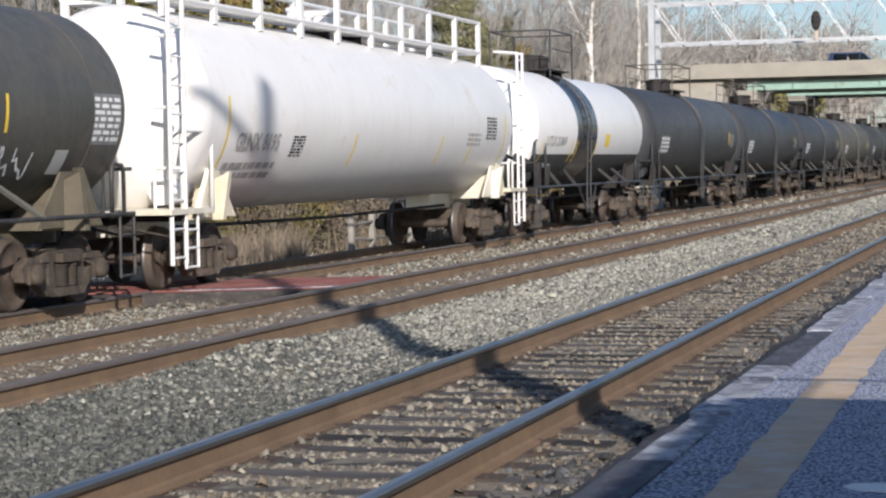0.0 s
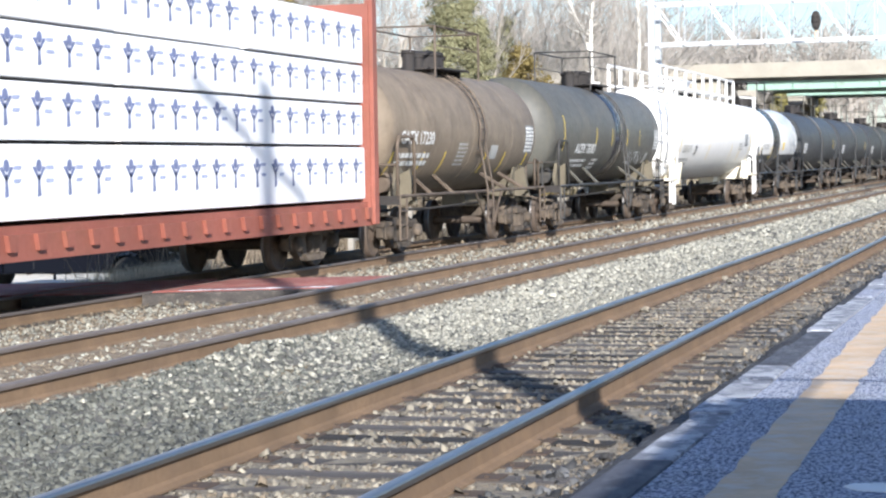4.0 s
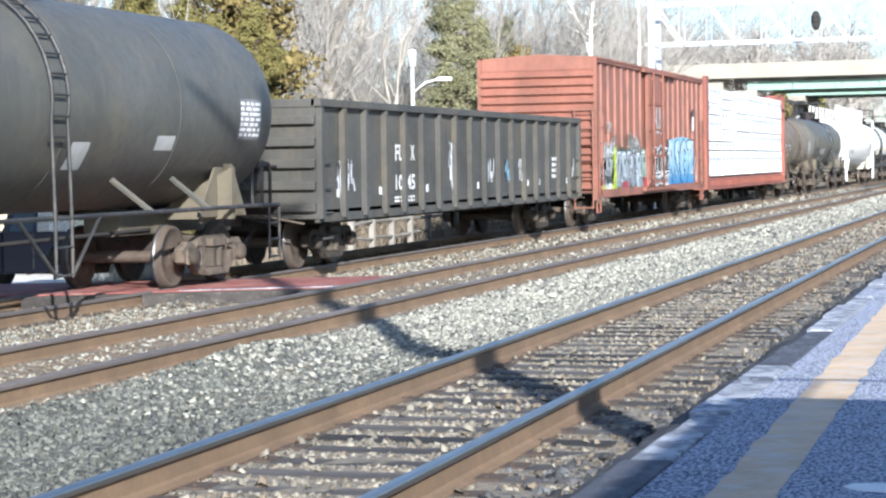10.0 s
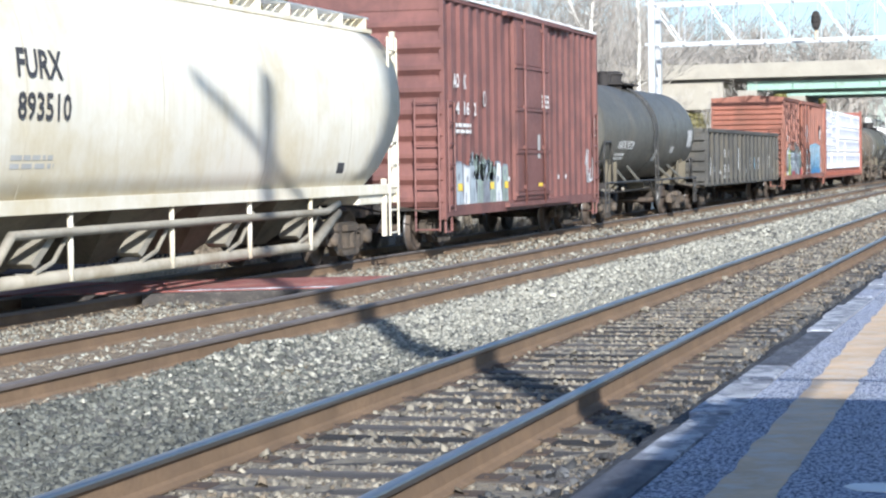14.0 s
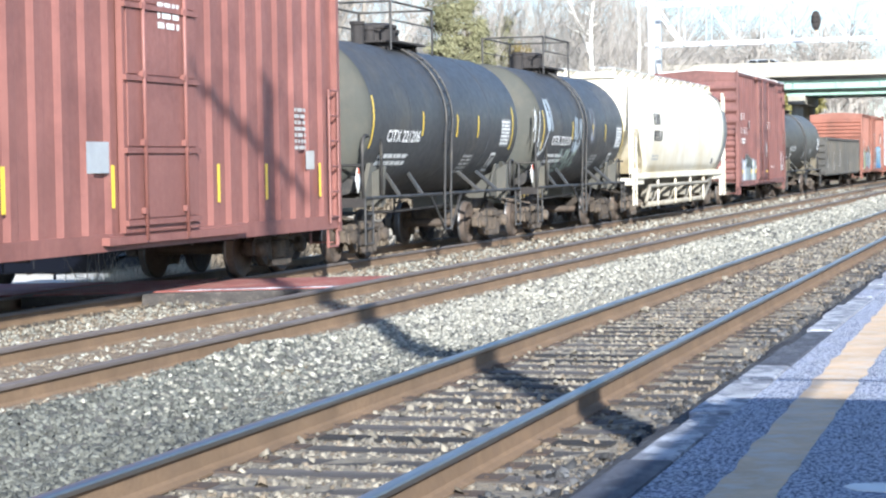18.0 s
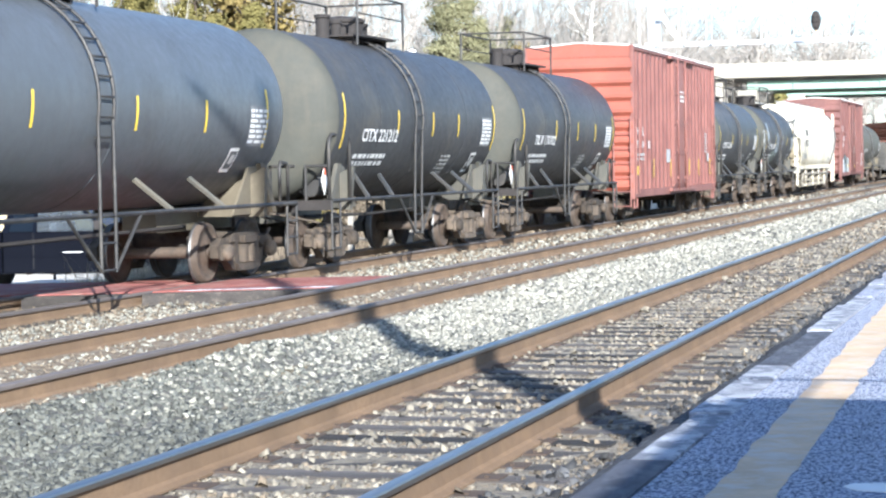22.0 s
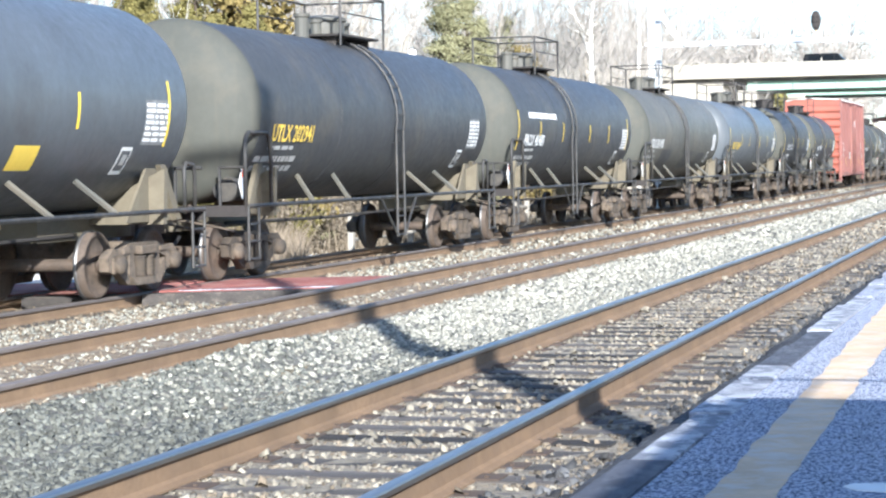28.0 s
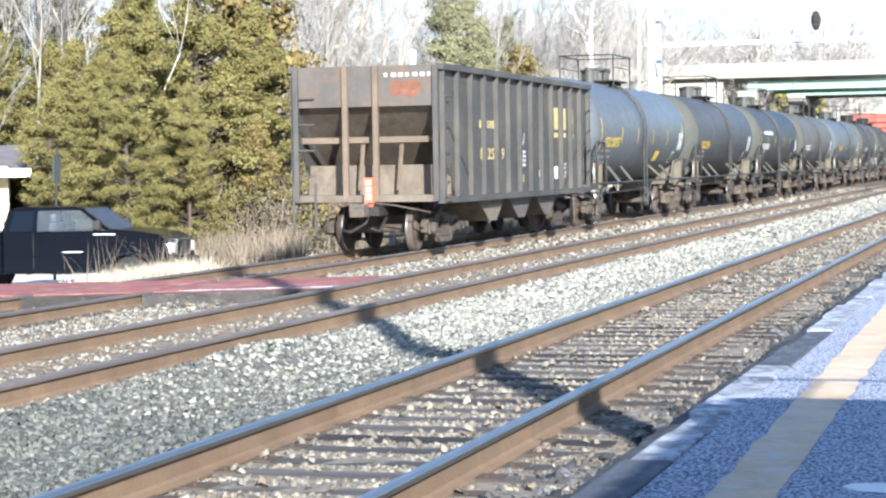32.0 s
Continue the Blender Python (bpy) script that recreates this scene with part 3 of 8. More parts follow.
# ---- the train ----
def bogie_meshes():
    m = {}
    bm = bmesh.new()
    box(bm, -0.85, -0.2, 0.45, 0.85, 0.2, 0.75, 0.03)
    lathe(bm, [(0.7, 0.3), (0.86, 0.3)], "z", 14)
    m["truck"] = mesh_of("truck", bm, M_TRUCK)
    bm = bmesh.new()
    top = [(-1.12, 0.38), (-1.14, 0.56), (-0.98, 0.68), (-0.7, 0.66), (-0.45, 0.74), (0.45, 0.74), (0.7, 0.66), (0.98, 0.68), (1.14, 0.56), (1.12, 0.38), (0.98, 0.34), (0.9, 0.42), (0.75, 0.5), (0.55, 0.56), (0.36, 0.6), (-0.36, 0.6), (-0.55, 0.56), (-0.75, 0.5), (-0.9, 0.42), (-0.98, 0.34)]
    prism(bm, top, "x", -0.07, 0.07)
    for s in (-1, 1):
        prism(bm, [(s * 0.36, 0.62), (s * 0.48, 0.62), (s * 0.5, 0.3), (s * 0.4, 0.22), (s * 0.3, 0.22)], "x", -0.08, 0.08)
        prism(bm, [(s * 0.92, 0.42), (s * 0.72, 0.5), (s * 0.4, 0.3), (s * 0.42, 0.2), (s * 0.5, 0.17)], "x", -0.06, 0.06)
        box(bm, -0.1, s * 0.89 - 0.13, 0.34, 0.1, s * 0.89 + 0.13, 0.56, 0.02)
    prism(bm, [(-0.48, 0.27), (0.48, 0.27), (0.4, 0.16), (-0.4, 0.16)], "x", -0.13, 0.13)
    box(bm, -0.02, -0.27, 0.58, 0.17, 0.27, 0.7, 0.03)
    for s in (-1, 1):
        box(bm, 0.05, s * 0.6 - 0.1, 0.6, 0.1, s * 0.6 + 0.1, 0.67, 0.015)
    m["side_frame"] = mesh_of("side_frame", bm, M_TRUCK)
    bm = bmesh.new()
    for y in (-0.13, 0.13):
        prof = []
        for k in range(13):
            prof.append((0.27 + k * 0.025, 0.12 if k % 2 else 0.075))
        lathe(bm, prof, "z", 14, True, (0, y, 0))
    m["spring_nest"] = mesh_of("spring_nest", bm, M_TRUCK)
    bm = bmesh.new()
    for s in (-1, 1):
        prof = [(0.66, 0.475), (0.695, 0.475), (0.705, 0.46), (0.80, 0.452), (0.805, 0.40), (0.775, 0.38), (0.765, 0.2), (0.80, 0.13), (0.82, 0.1), (0.68, 0.1), (0.69, 0.2), (0.705, 0.38), (0.672, 0.41)]
        prof = [(s * a, r) for a, r in prof]
        rings = []
        n = 26
        for a, r in prof:
            rings.append([bm.verts.new((a, r * math.cos(2 * math.pi * i / n), r * math.sin(2 * math.pi * i / n))) for i in range(n)])
        for r0, r1 in zip(rings, rings[1:] + rings[:1]):
            for i in range(n):
                f = bm.faces.new((r0[i], r0[(i + 1) % n], r1[(i + 1) % n], r1[i]))
                f.smooth = True
    lathe(bm, [(-1.05, 0.075), (-0.84, 0.09), (-0.68, 0.09), (0.68, 0.09), (0.84, 0.09), (1.05, 0.075)], "x", 12)
    me = mesh_of("wheelset", bm, [M_WHEEL, M_TREAD])
    for p in me.polygons:
        c = p.center
        r = min(math.hypot(me.vertices[v].co.y, me.vertices[v].co.z) for v in p.vertices)
        p.material_index = 1 if r > 0.455 else 0
    m["wheelset"] = me
    bm = bmesh.new()
    lathe(bm, [(0.0, 0.13), (0.1, 0.13), (0.14, 0.1), (0.15, 0.03)], "x", 14)
    m["bearing_cap"] = mesh_of("bearing_cap", bm, M_TRUCK)
    return m


BOGIE = bogie_meshes()
WHEELS = {-1: [], 1: []}


def add_bogie(car, y):
    b = part("truck", BOGIE["truck"], None, car, "rusty cast steel two-axle freight truck")
    b.location = (0, y, 0)
    for s in (-1, 1):
        part("side_frame", BOGIE["side_frame"], None, b).location = (s * 1.0, 0, 0)
        part("spring_nest", BOGIE["spring_nest"], None, b).location = (s * 1.05, 0, 0)
        w = part("wheelset", BOGIE["wheelset"], None, b, "steel wheels with bright worn treads")
        w.location = (0, s * 0.89, 0.457)
        WHEELS[s].append(w)
        for d in (-1, 1):
            c = part("bearing_cap", BOGIE["bearing_cap"], None, b)
            c.matrix_basis = pose(s * 1.06, d * 0.89, 0.457, 0, 0, 0 if s > 0 else 180)


def add_couplers(car, half, material=None):
    for s in (-1, 1):
        bm = bmesh.new()
        box(bm, -0.09, s * (half - 0.9) if s > 0 else s * (half - 0.02), 0.76, 0.09, s * (half - 0.02) if s > 0 else s * (half - 0.9), 0.94, 0.02)
        box(bm, -0.17, s * (half - 0.28) if s > 0 else s * (half + 0.06), 0.72, 0.15, s * (half + 0.06) if s > 0 else s * (half - 0.28), 0.99, 0.05)
        c = part("coupler", bm, M_TRUCK, car)
        bm = bmesh.new()
        bars(bm, [(0.35, s * (half - 0.75), 0.7), (0.33, s * (half - 0.3), 0.42), (0.3, s * (half + 0.02), 0.5)], 0.028, 8)
        part("brake_hose", bm, M_DARK, c)
        bm = bmesh.new()
        bars(bm, [(1.35, s * (half - 0.5), 0.8), (0.6, s * (half - 0.42), 0.95), (0.1, s * (half - 0.3), 1.0)], 0.018)
        part("uncoupling_lever", bm, M_TRUCK, c)


def text_mesh(name, body, size, material, bold=0.012):
    cu = bpy.data.curves.new(name, "FONT")
    cu.body, cu.size, cu.offset, cu.resolution_u = body, size, bold, 2
    cu.align_x, cu.align_y = "LEFT", "BOTTOM"
    ob = bpy.data.objects.new(name, cu)
    scene.collection.objects.link(ob)
    me = bpy.data.meshes.new_from_object(ob.evaluated_get(bpy.context.evaluated_depsgraph_get()))
    bpy.data.objects.remove(ob)
    me.materials.clear()
    me.materials.append(material)
    return me


def side_map(me, car, y0, z0, surface, name, label, parent=None):
    """Lays a flat mesh of (x, y) onto a car's near side: its x runs forward along the car from y0, its y up from z0."""
    for v in me.vertices:
        y, z = y0 + v.co.x, z0 + v.co.y
        v.co = (surface(y, z) + v.co.z, y, z)
    me.update()
    return part(name, me, None, parent or car, label)


def lettering(car, body, y0, y1, z0, z1, surface, material=None):
    """Painted characters that fill the given stretch of a car's side."""
    me = text_mesh("lettering", body, 1.0, material or M_TEXTW, 0.02)
    xs, ys = [v.co.x for v in me.vertices], [v.co.y for v in me.vertices]
    for v in me.vertices:
        v.co = ((v.co.x - min(xs)) / (max(xs) - min(xs)) * (y1 - y0), (v.co.y - min(ys)) / (max(ys) - min(ys)) * (z1 - z0), 0)
    return side_map(me, car, y0, z0, lambda y, z: surface(y, z) + 0.02, "lettering", "painted car marking")


def grid_patch(y0, z0, y1, z1, ny=1, nz=4):
    vs = [(y0 + (y1 - y0) * i / ny, z0 + (z1 - z0) * j / nz, 0) for j in range(nz + 1) for i in range(ny + 1)]
    fs = [(j * (ny + 1) + i, j * (ny + 1) + i + 1, (j + 1) * (ny + 1) + i + 1, (j + 1) * (ny + 1) + i) for j in range(nz) for i in range(ny)]
    return vs, fs


def patch(car, name, y0, z0, y1, z1, surface, material, label="", lift=0.006, nz=5, ny=1, parent=None):
    vs, fs = grid_patch(y0, z0, y1, z1, ny, nz)
    vs = [(surface(y, z) + lift, y, z) for y, z, _ in vs]
    return part(name, solid(name, vs, fs, material), None, parent or car, label)


def stencil(car, y0, z0, y1, z1, rows, surface, material=None, seed=1):
    """A block of unreadable small lettering as rows of short bars."""
    rng = random.Random(seed)
    vs, fs = [], []
    h = (z1 - z0) / rows
    for k in range(rows):
        y = y0
        while y < y1 - 0.02:
            w = min(rng.uniform(0.08, 0.3), y1 - y)
            b = len(vs)
            za, zb = z0 + k * h + h * 0.2, z0 + k * h + h * 0.8
            vs += [(surface(y, za) + 0.008, y, za), (surface(y + w, za) + 0.008, y + w, za), (surface(y + w, zb) + 0.008, y + w, zb), (surface(y, zb) + 0.008, y, zb)]
            fs.append((b, b + 1, b + 2, b + 3))
            y += w + rng.uniform(0.03, 0.08)
    return tagged(part("stencil_block", solid("stencil_block", vs, fs, material or M_TEXTW), None, car), kind="stuff")


CARS = []


def start_car(name, label, category, s_front, s_rear):
    half = (s_front - s_rear) / 2
    car = thing(name, label, category, pose(XC, (s_front + s_rear) / 2, ZC), "cars of the freight train")
    CARS.append((car, (s_front + s_rear) / 2))
    return car, half


def tank_car(label, s_front, s_rear, paint, R=1.46, zc=2.66, gap=0.5, **o):
    car, half = start_car("tank_car", label, "tank car", s_front, s_rear)
    tl = half - gap
    head = o.get("head", 0.6)
    prof = [(-tl + head * (1 - math.sin(a)), max(0.02, R * math.sin(math.acos(min(1, math.sin(a)))))) for a in [math.pi / 2 * (1 - k / 9) for k in range(10)]]
    full = prof + [(y, R) for y in sorted(o.get("cuts", ())) if abs(y) < tl - head] + [(-y, r) for y, r in prof[::-1]]
    bm = bmesh.new()
    lathe(bm, full, "y", 56, True, (0, 0, zc))
    body = part("tank", bm, o.get("paint_mats", paint), car)
    if o.get("painter"):
        o["painter"](body, tl)
    elif o.get("dusty"):
        body.data.materials.append(M_HEADDUST)
        for p in body.data.polygons:
            if p.center.y < -tl + head * 0.93:
                p.material_index = 1

    def surf(y, z):
        return math.sqrt(max(0.01, R * R - (z - zc) ** 2))
    for y in o.get("seams", (-tl * 0.5, 0.0, tl * 0.5)):
        bm = bmesh.new()
        lathe(bm, [(y - 0.02, R - 0.01), (y - 0.014, R + 0.005), (y + 0.014, R + 0.005), (y + 0.02, R - 0.01)], "y", 56, True, (0, 0, zc))
        part("weld_band", bm, paint, body)
    # stub sills, saddles and bolsters at both ends
    ty = half - o.get("overhang", 2.1)
    for s in (-1, 1):
        bm = bmesh.new()
        box(bm, -0.28, min(s * (half - 0.8), s * (ty - 1.6)), 0.78, 0.28, max(s * (half - 0.8), s * (ty - 1.6)), 1.14, 0.02)
        sill = part("stub_sill", bm, o.get("frame", paint), car)
        for d in (-1, 1):
            bm = bmesh.new()
            zt = zc - R * 0.6
            prism(bm, [(s * ty - 0.8, 1.02), (s * ty - 0.12, zt), (s * ty + 0.18, zt), (s * ty + 0.8, 1.02)], "x", d * (R * 0.8) - 0.02, d * (R * 0.8) + 0.02)
            prism(bm, [(s * ty + s * 0.78 - 0.09, 1.02), (s * ty + s * 0.78 + 0.09, 1.02), (s * ty + s * 0.25 + 0.09, zt + 0.05), (s * ty + s * 0.25 - 0.09, zt + 0.05)], "x", d * (R * 0.8) + d * 0.02, d * (R * 0.8) + d * 0.1)
            prism(bm, [(d * 0.25, 0.98), (d * 1.4, 0.98), (d * R * 0.98, zt), (d * R * 0.3, zc - R * 0.94)], "y", s * ty - 0.06, s * ty + 0.06)
            part("saddle", bm, o.get("frame", paint), car)
        bm = bmesh.new()
        box(bm, -1.45, min(s * (half - 0.85), s * (half - 0.3 - 0.9)), 1.12, 1.45, max(s * (half - 0.85), s * (half - 1.2)), 1.16)
        box(bm, -1.45, s * (half - 0.83) - 0.03, 1.0, 1.45, s * (half - 0.83) + 0.03, 1.17)
        part("end_platform", bm, M_DARK, car)
        add_bogie(car, s * ty)
        for d in (-1, 1):
            bm = bmesh.new()
            y = s * (half - 0.83)
            if s < 0 or o.get("both_hoops"):
                bars(bm, [(d * 1.42, y, 1.1), (d * 1.42, y, 2.1), (d * 1.42, y - s * 0.05, 2.22), (d * 1.42, y - s * 0.16, 2.28), (d * 1.42, y - s * 0.92, 2.28), (d * 1.42, y - s * 1.02, 2.22), (d * 1.42, y - s * 1.07, 2.1), (d * 1.42, y - s * 1.07, 1.1)], 0.032, 8)
            else:
                bars(bm, [(d * 1.3, y, 1.1), (d * 1.3, y, 1.7), (d * 1.3, y - s * 0.06, 1.8), (d * 1.3, y - s * 0.3, 1.82), (d * 1.3, y - s * 0.36, 1.75), (d * 1.3, y - s * 0.36, 1.1)], 0.028, 8)
            hr = part("end_handrail", bm, o.get("rails", paint), car)
            part("grab_bar", bars(bmesh.new(), [(d * 1.42, y, 1.75), (d * 1.0, y, 1.75), (d * 1.0, y, 1.15)], 0.025), o.get("rails", paint), hr)
            ladder_of(car, [[(d * 1.45, y - s * yy, 0.33), (d * 1.45, y - s * yy, 1.15)] for yy in (0.02, 0.45)], [((d * 1.45, y - s * 0.02, z), (d * 1.45, y - s * 0.45, z)) for z in (0.35, 0.62, 0.88)], 0.022, 0.02, o.get("rails", paint), "sill_step")
    # side rails and struts
    for d in (-1, 1) if o.get("side_gear", True) else ():
        bm = bmesh.new()
        bar(bm, (d * 1.45, -(half - 0.85), 1.16), (d * 1.45, half - 0.85, 1.16), 0.035)
        part("side_rail", bm, o.get("rails", paint), car)
        for f in (-0.55, -0.3, 0.3, 0.55):
            bm = bmesh.new()
            y = f * tl
            z = zc - R * 0.72
            bar(bm, (d * 1.45, y + 0.35 * (1 if f > 0 else -1), 1.16), (d * R * 0.69, y, z + 0.05), 0.045)
            part("rail_strut", bm, o.get("strut", paint), car)
    # ladder, walkway and fittings at the middle
    ly = o.get("ladder", 0.0)
    for d in (-1, 1) if o.get("side_gear", True) else ():
        st = [[(d * 1.5, ly + yy, 0.42), (d * 1.5, ly + yy, 1.2)] + [(d * (R + 0.06) * math.cos(a), ly + yy, zc + (R + 0.06) * math.sin(a)) for a in [radians(q) for q in range(-10, 75, 8)]] for yy in (-0.22, 0.22)]
        rg = []
        for k in range(13):
            if k < 3:
                x, z = d * 1.5, 0.45 + k * 0.35
            else:
                a = radians(-18 + (k - 3) * 10)
                x, z = d * (R + 0.06) * math.cos(a), zc + (R + 0.06) * math.sin(a)
            rg.append(((x, ly - 0.22, z), (x, ly + 0.22, z)))
        lad = ladder_of(car, st, rg, 0.024, 0.018, o.get("rails", paint))
        for q in (-1, 1):
            part("ladder_brace", bars(bmesh.new(), [(d * 1.5, ly + q * 0.22, 0.45), (d * 1.46, ly + q * 1.1, 1.16)], 0.025), o.get("rails", paint), lad)
    zt = zc + R
    bm = bmesh.new()
    box(bm, -0.75, ly - 1.1, zt + 0.03, 0.75, ly + 1.1, zt + 0.07)
    for yy in (-0.9, 0.9):
        box(bm, -0.6, ly + yy - 0.04, zt - 0.2, 0.6, ly + yy + 0.04, zt + 0.03)
    part("top_walkway", bm, M_DARK, car)
    bm = bmesh.new()
    lathe(bm, [(zt - 0.1, 0.42), (zt + 0.34, 0.42), (zt + 0.36, 0.46), (zt + 0.42, 0.46), (zt + 0.47, 0.3)], "z", 20, False, (0, ly, 0))
    part("manway", bm, o.get("dome", M_DARK), car)
    for yy, r, h in ((-1.5, 0.13, 0.34), (-0.75, 0.1, 0.28), (0.75, 0.12, 0.3)):
        bm = bmesh.new()
        lathe(bm, [(zt - 0.1, r), (zt + h, r), (zt + h + 0.02, r * 1.2), (zt + h + 0.08, r * 1.2)], "z", 12, False, (0.15, ly + yy, 0))
        part("valve", bm, o.get("dome", M_DARK), car)
    if o.get("cage", True):
        hgt = o.get("cage_h", 1.05)
        w, l2 = 0.8, o.get("cage_l", 1.25)
        rm = M_GREYBLK if not o.get("rails") else o["rails"]
        for x in (-w, w):
            bm = bmesh.new()
            bars(bm, [(x, ly - l2, zt - 0.15), (x, ly - l2, zt + hgt), (x, ly + l2, zt + hgt), (x, ly + l2, zt - 0.15)], 0.021)
            rail = part("safety_railing", bm, rm, car)
            part("mid_rail", bar(bmesh.new(), (x, ly - l2, zt + hgt * 0.55), (x, ly + l2, zt + hgt * 0.55), 0.015), rm, rail)
        for y in (-l2, l2):
            part("cross_bar", bar(bmesh.new(), (-w - 0.005, ly + y, zt + hgt), (w + 0.005, ly + y, zt + hgt), 0.022), rm, car)
    # brake gear at the rear end
    bm = bmesh.new()
    bar(bm, (0.9, -(half - 1.25), 1.42), (0.9, -(half - 2.0), 1.42), 0.2, 14)
    part("air_reservoir", bm, o.get("rails", paint), car)
    bm = bmesh.new()
    bars(bm, [(0.3, -ty + 0.6, 0.85), (0.25, 0, 0.8), (0.3, ty - 0.6, 0.85)], 0.03)
    part("brake_rod", bm, M_DARK, car)
    add_couplers(car, half)
    for y, z0, z1 in o.get("reflectors", ()):
        patch(car, "reflector", y - 0.035, z0, y + 0.035, z1, surf, M_REFL, "yellow reflective strip", 0.007)
    return car, half, surf, body


def boxcar(label, s_front, s_rear, paint, height=4.5, floor=1.05, **o):
    car, half = start_car("boxcar", label, "boxcar", s_front + 0.65, s_rear - 0.65)
    bl = half - 0.92
    W = 1.58
    z0, z1 = floor, height
    for s in (-1, 1):
        bm = bmesh.new()
        n = o.get("ribs", 26)
        pts, st = [], 2 * bl / n
        for i in range(n):
            y = -bl + i * st
            if o.get("posts"):
                pts += [(-0.05, y), (-0.05, y + st * 0.88), (0.0, y + st * 0.9), (0.0, y + st * 0.98)]
            else:
                pts += [(0.0, y), (0.0, y + st * 0.26), (-0.055, y + st * 0.42), (-0.055, y + st * 0.86)]
        pts.append((0.0, bl))
        lo = [bm.verts.new((s * (W + p[0]), p[1], z0)) for p in pts]
        hi = [bm.verts.new((s * (W + p[0]), p[1], z1)) for p in pts]
        for i in range(len(pts) - 1):
            bm.faces.new((lo[i], lo[i + 1], hi[i + 1], hi[i]))
        part("side_wall", bm, paint, car)
        bm = bmesh.new()
        box(bm, min(s * (W - 0.08), s * (W + 0.03)), -bl, z0 - 0.2, max(s * (W - 0.08), s * (W + 0.03)), bl, z0 + 0.02)
        box(bm, min(s * (W - 0.08), s * (W + 0.03)), -bl, z1 - 0.1, max(s * (W - 0.08), s * (W + 0.03)), bl, z1 + 0.04)
        part("side_sill", bm, paint, car)
        # end wall with rolled ribs
        bm = bmesh.new()
        prof = []
        m = o.get("end_ribs", 13)
        for k in range(m):
            z = z0 + (z1 - z0 - 0.3) * k / m
            h = (z1 - z0 - 0.3) / m
            prof += [(0.0, z), (0.09, z + h * 0.25), (0.09, z + h * 0.45), (0.0, z + h * 0.9)]
        prof.append((0.0, z1 - 0.3))
        lo = [bm.verts.new((-W, s * (bl + p[0]), p[1])) for p in prof]
        hi = [bm.verts.new((W, s * (bl + p[0]), p[1])) for p in prof]
        for i in range(len(prof) - 1):
            bm.faces.new((lo[i], lo[i + 1], hi[i + 1], hi[i]))
        prism(bm, [(-W, z1 - 0.3), (W, z1 - 0.3), (W, z1), (0, z1 + 0.11), (-W, z1)], "y", s * bl - 0.02, s * bl + 0.05)
        part("end_wall", bm, o.get("end_paint", paint), car)
        for d in (-1, 1):
            bm = bmesh.new()
            box(bm, d * W - 0.05, s * bl - 0.06, z0 - 0.25, d * W + 0.05, s * bl + 0.07, z1 + 0.02)
            part("corner_post", bm, paint, car)
        ladder_of(car, [[(xx, s * (bl + 0.16), z0 - 0.48), (xx, s * (bl + 0.16), z0 + 2.15)] for xx in (W - 0.05, W - 0.55)], [((W - 0.05, s * (bl + 0.16), z0 - 0.45 + k * 0.42), (W - 0.55, s * (bl + 0.16), z0 - 0.45 + k * 0.42)) for k in range(7)], 0.022, 0.018, paint)
        ladder_of(car, [[(W + 0.07, s * (bl - q), z0 - 0.1), (W + 0.07, s * (bl - q), z0 + 2.1)] for q in (0.12, 0.55)], [((W + 0.07, s * (bl - 0.12), z0 + k * 0.42), (W + 0.07, s * (bl - 0.55), z0 + k * 0.42)) for k in range(6)], 0.02, 0.018, paint, "side_ladder")
    bm = bmesh.new()
    prism(bm, [(-W - 0.06, z1 - 0.02), (W + 0.06, z1 - 0.02), (W + 0.06, z1 + 0.03), (0, z1 + 0.13), (-W - 0.06, z1 + 0.03)], "y", -bl, bl)
    for i in range(12):
        y = -bl + (i + 0.5) * 2 * bl / 12
        prism(bm, [(-W - 0.07, z1), (W + 0.07, z1), (W + 0.07, z1 + 0.05), (0, z1 + 0.16), (-W - 0.07, z1 + 0.05)], "y", y - 0.03, y + 0.03)
    part("roof", bm, o.get("roof_paint", paint), car)
    # sliding door
    dy, dw = o.get("door", (0.0, 3.0))
    bm = bmesh.new()
    box(bm, W - 0.01, dy - dw / 2, z0 + 0.02, W + 0.08, dy + dw / 2, z1 - 0.12)
    door = part("door", bm, o.get("door_paint", paint), car)
    for k in range(4):
        z = z0 + 0.2 + k * (z1 - z0 - 0.4) / 4
        bm = bmesh.new()
        box(bm, W + 0.075, dy - dw / 2 + 0.1, z, W + 0.1, dy + dw / 2 - 0.1, z + (z1 - z0 - 0.4) / 4 - 0.1, 0.008)
        part("door_panel", bm, o.get("door_paint", paint), door)
        bm = bmesh.new()
        box(bm, W + 0.08, dy - dw / 2, z - 0.09, W + 0.13, dy + dw / 2, z - 0.02)
        part("door_rib", bm, o.get("door_paint", paint), door)
    for f in (-0.28, 0.28):
        bm = bmesh.new()
        bar(bm, (W + 0.14, dy + f * dw, z0 - 0.1), (W + 0.14, dy + f * dw, z1 - 0.1), 0.03, 8)
        for k in range(5):
            z = z0 + 0.3 + k * (z1 - z0 - 0.6) / 4
            box(bm, W + 0.08, dy + f * dw - 0.07, z - 0.04, W + 0.16, dy + f * dw + 0.07, z + 0.04)
        part("lock_rod", bm, o.get("door_paint", paint), door)
    for z in (z0 - 0.12, z1 - 0.13):
        bm = bmesh.new()
        box(bm, W + 0.02, dy - dw * 0.75, z, W + 0.14, dy + dw * 1.2, z + 0.1)
        part("door_rail", bm, o.get("door_paint", paint), car)
    bm = bmesh.new()
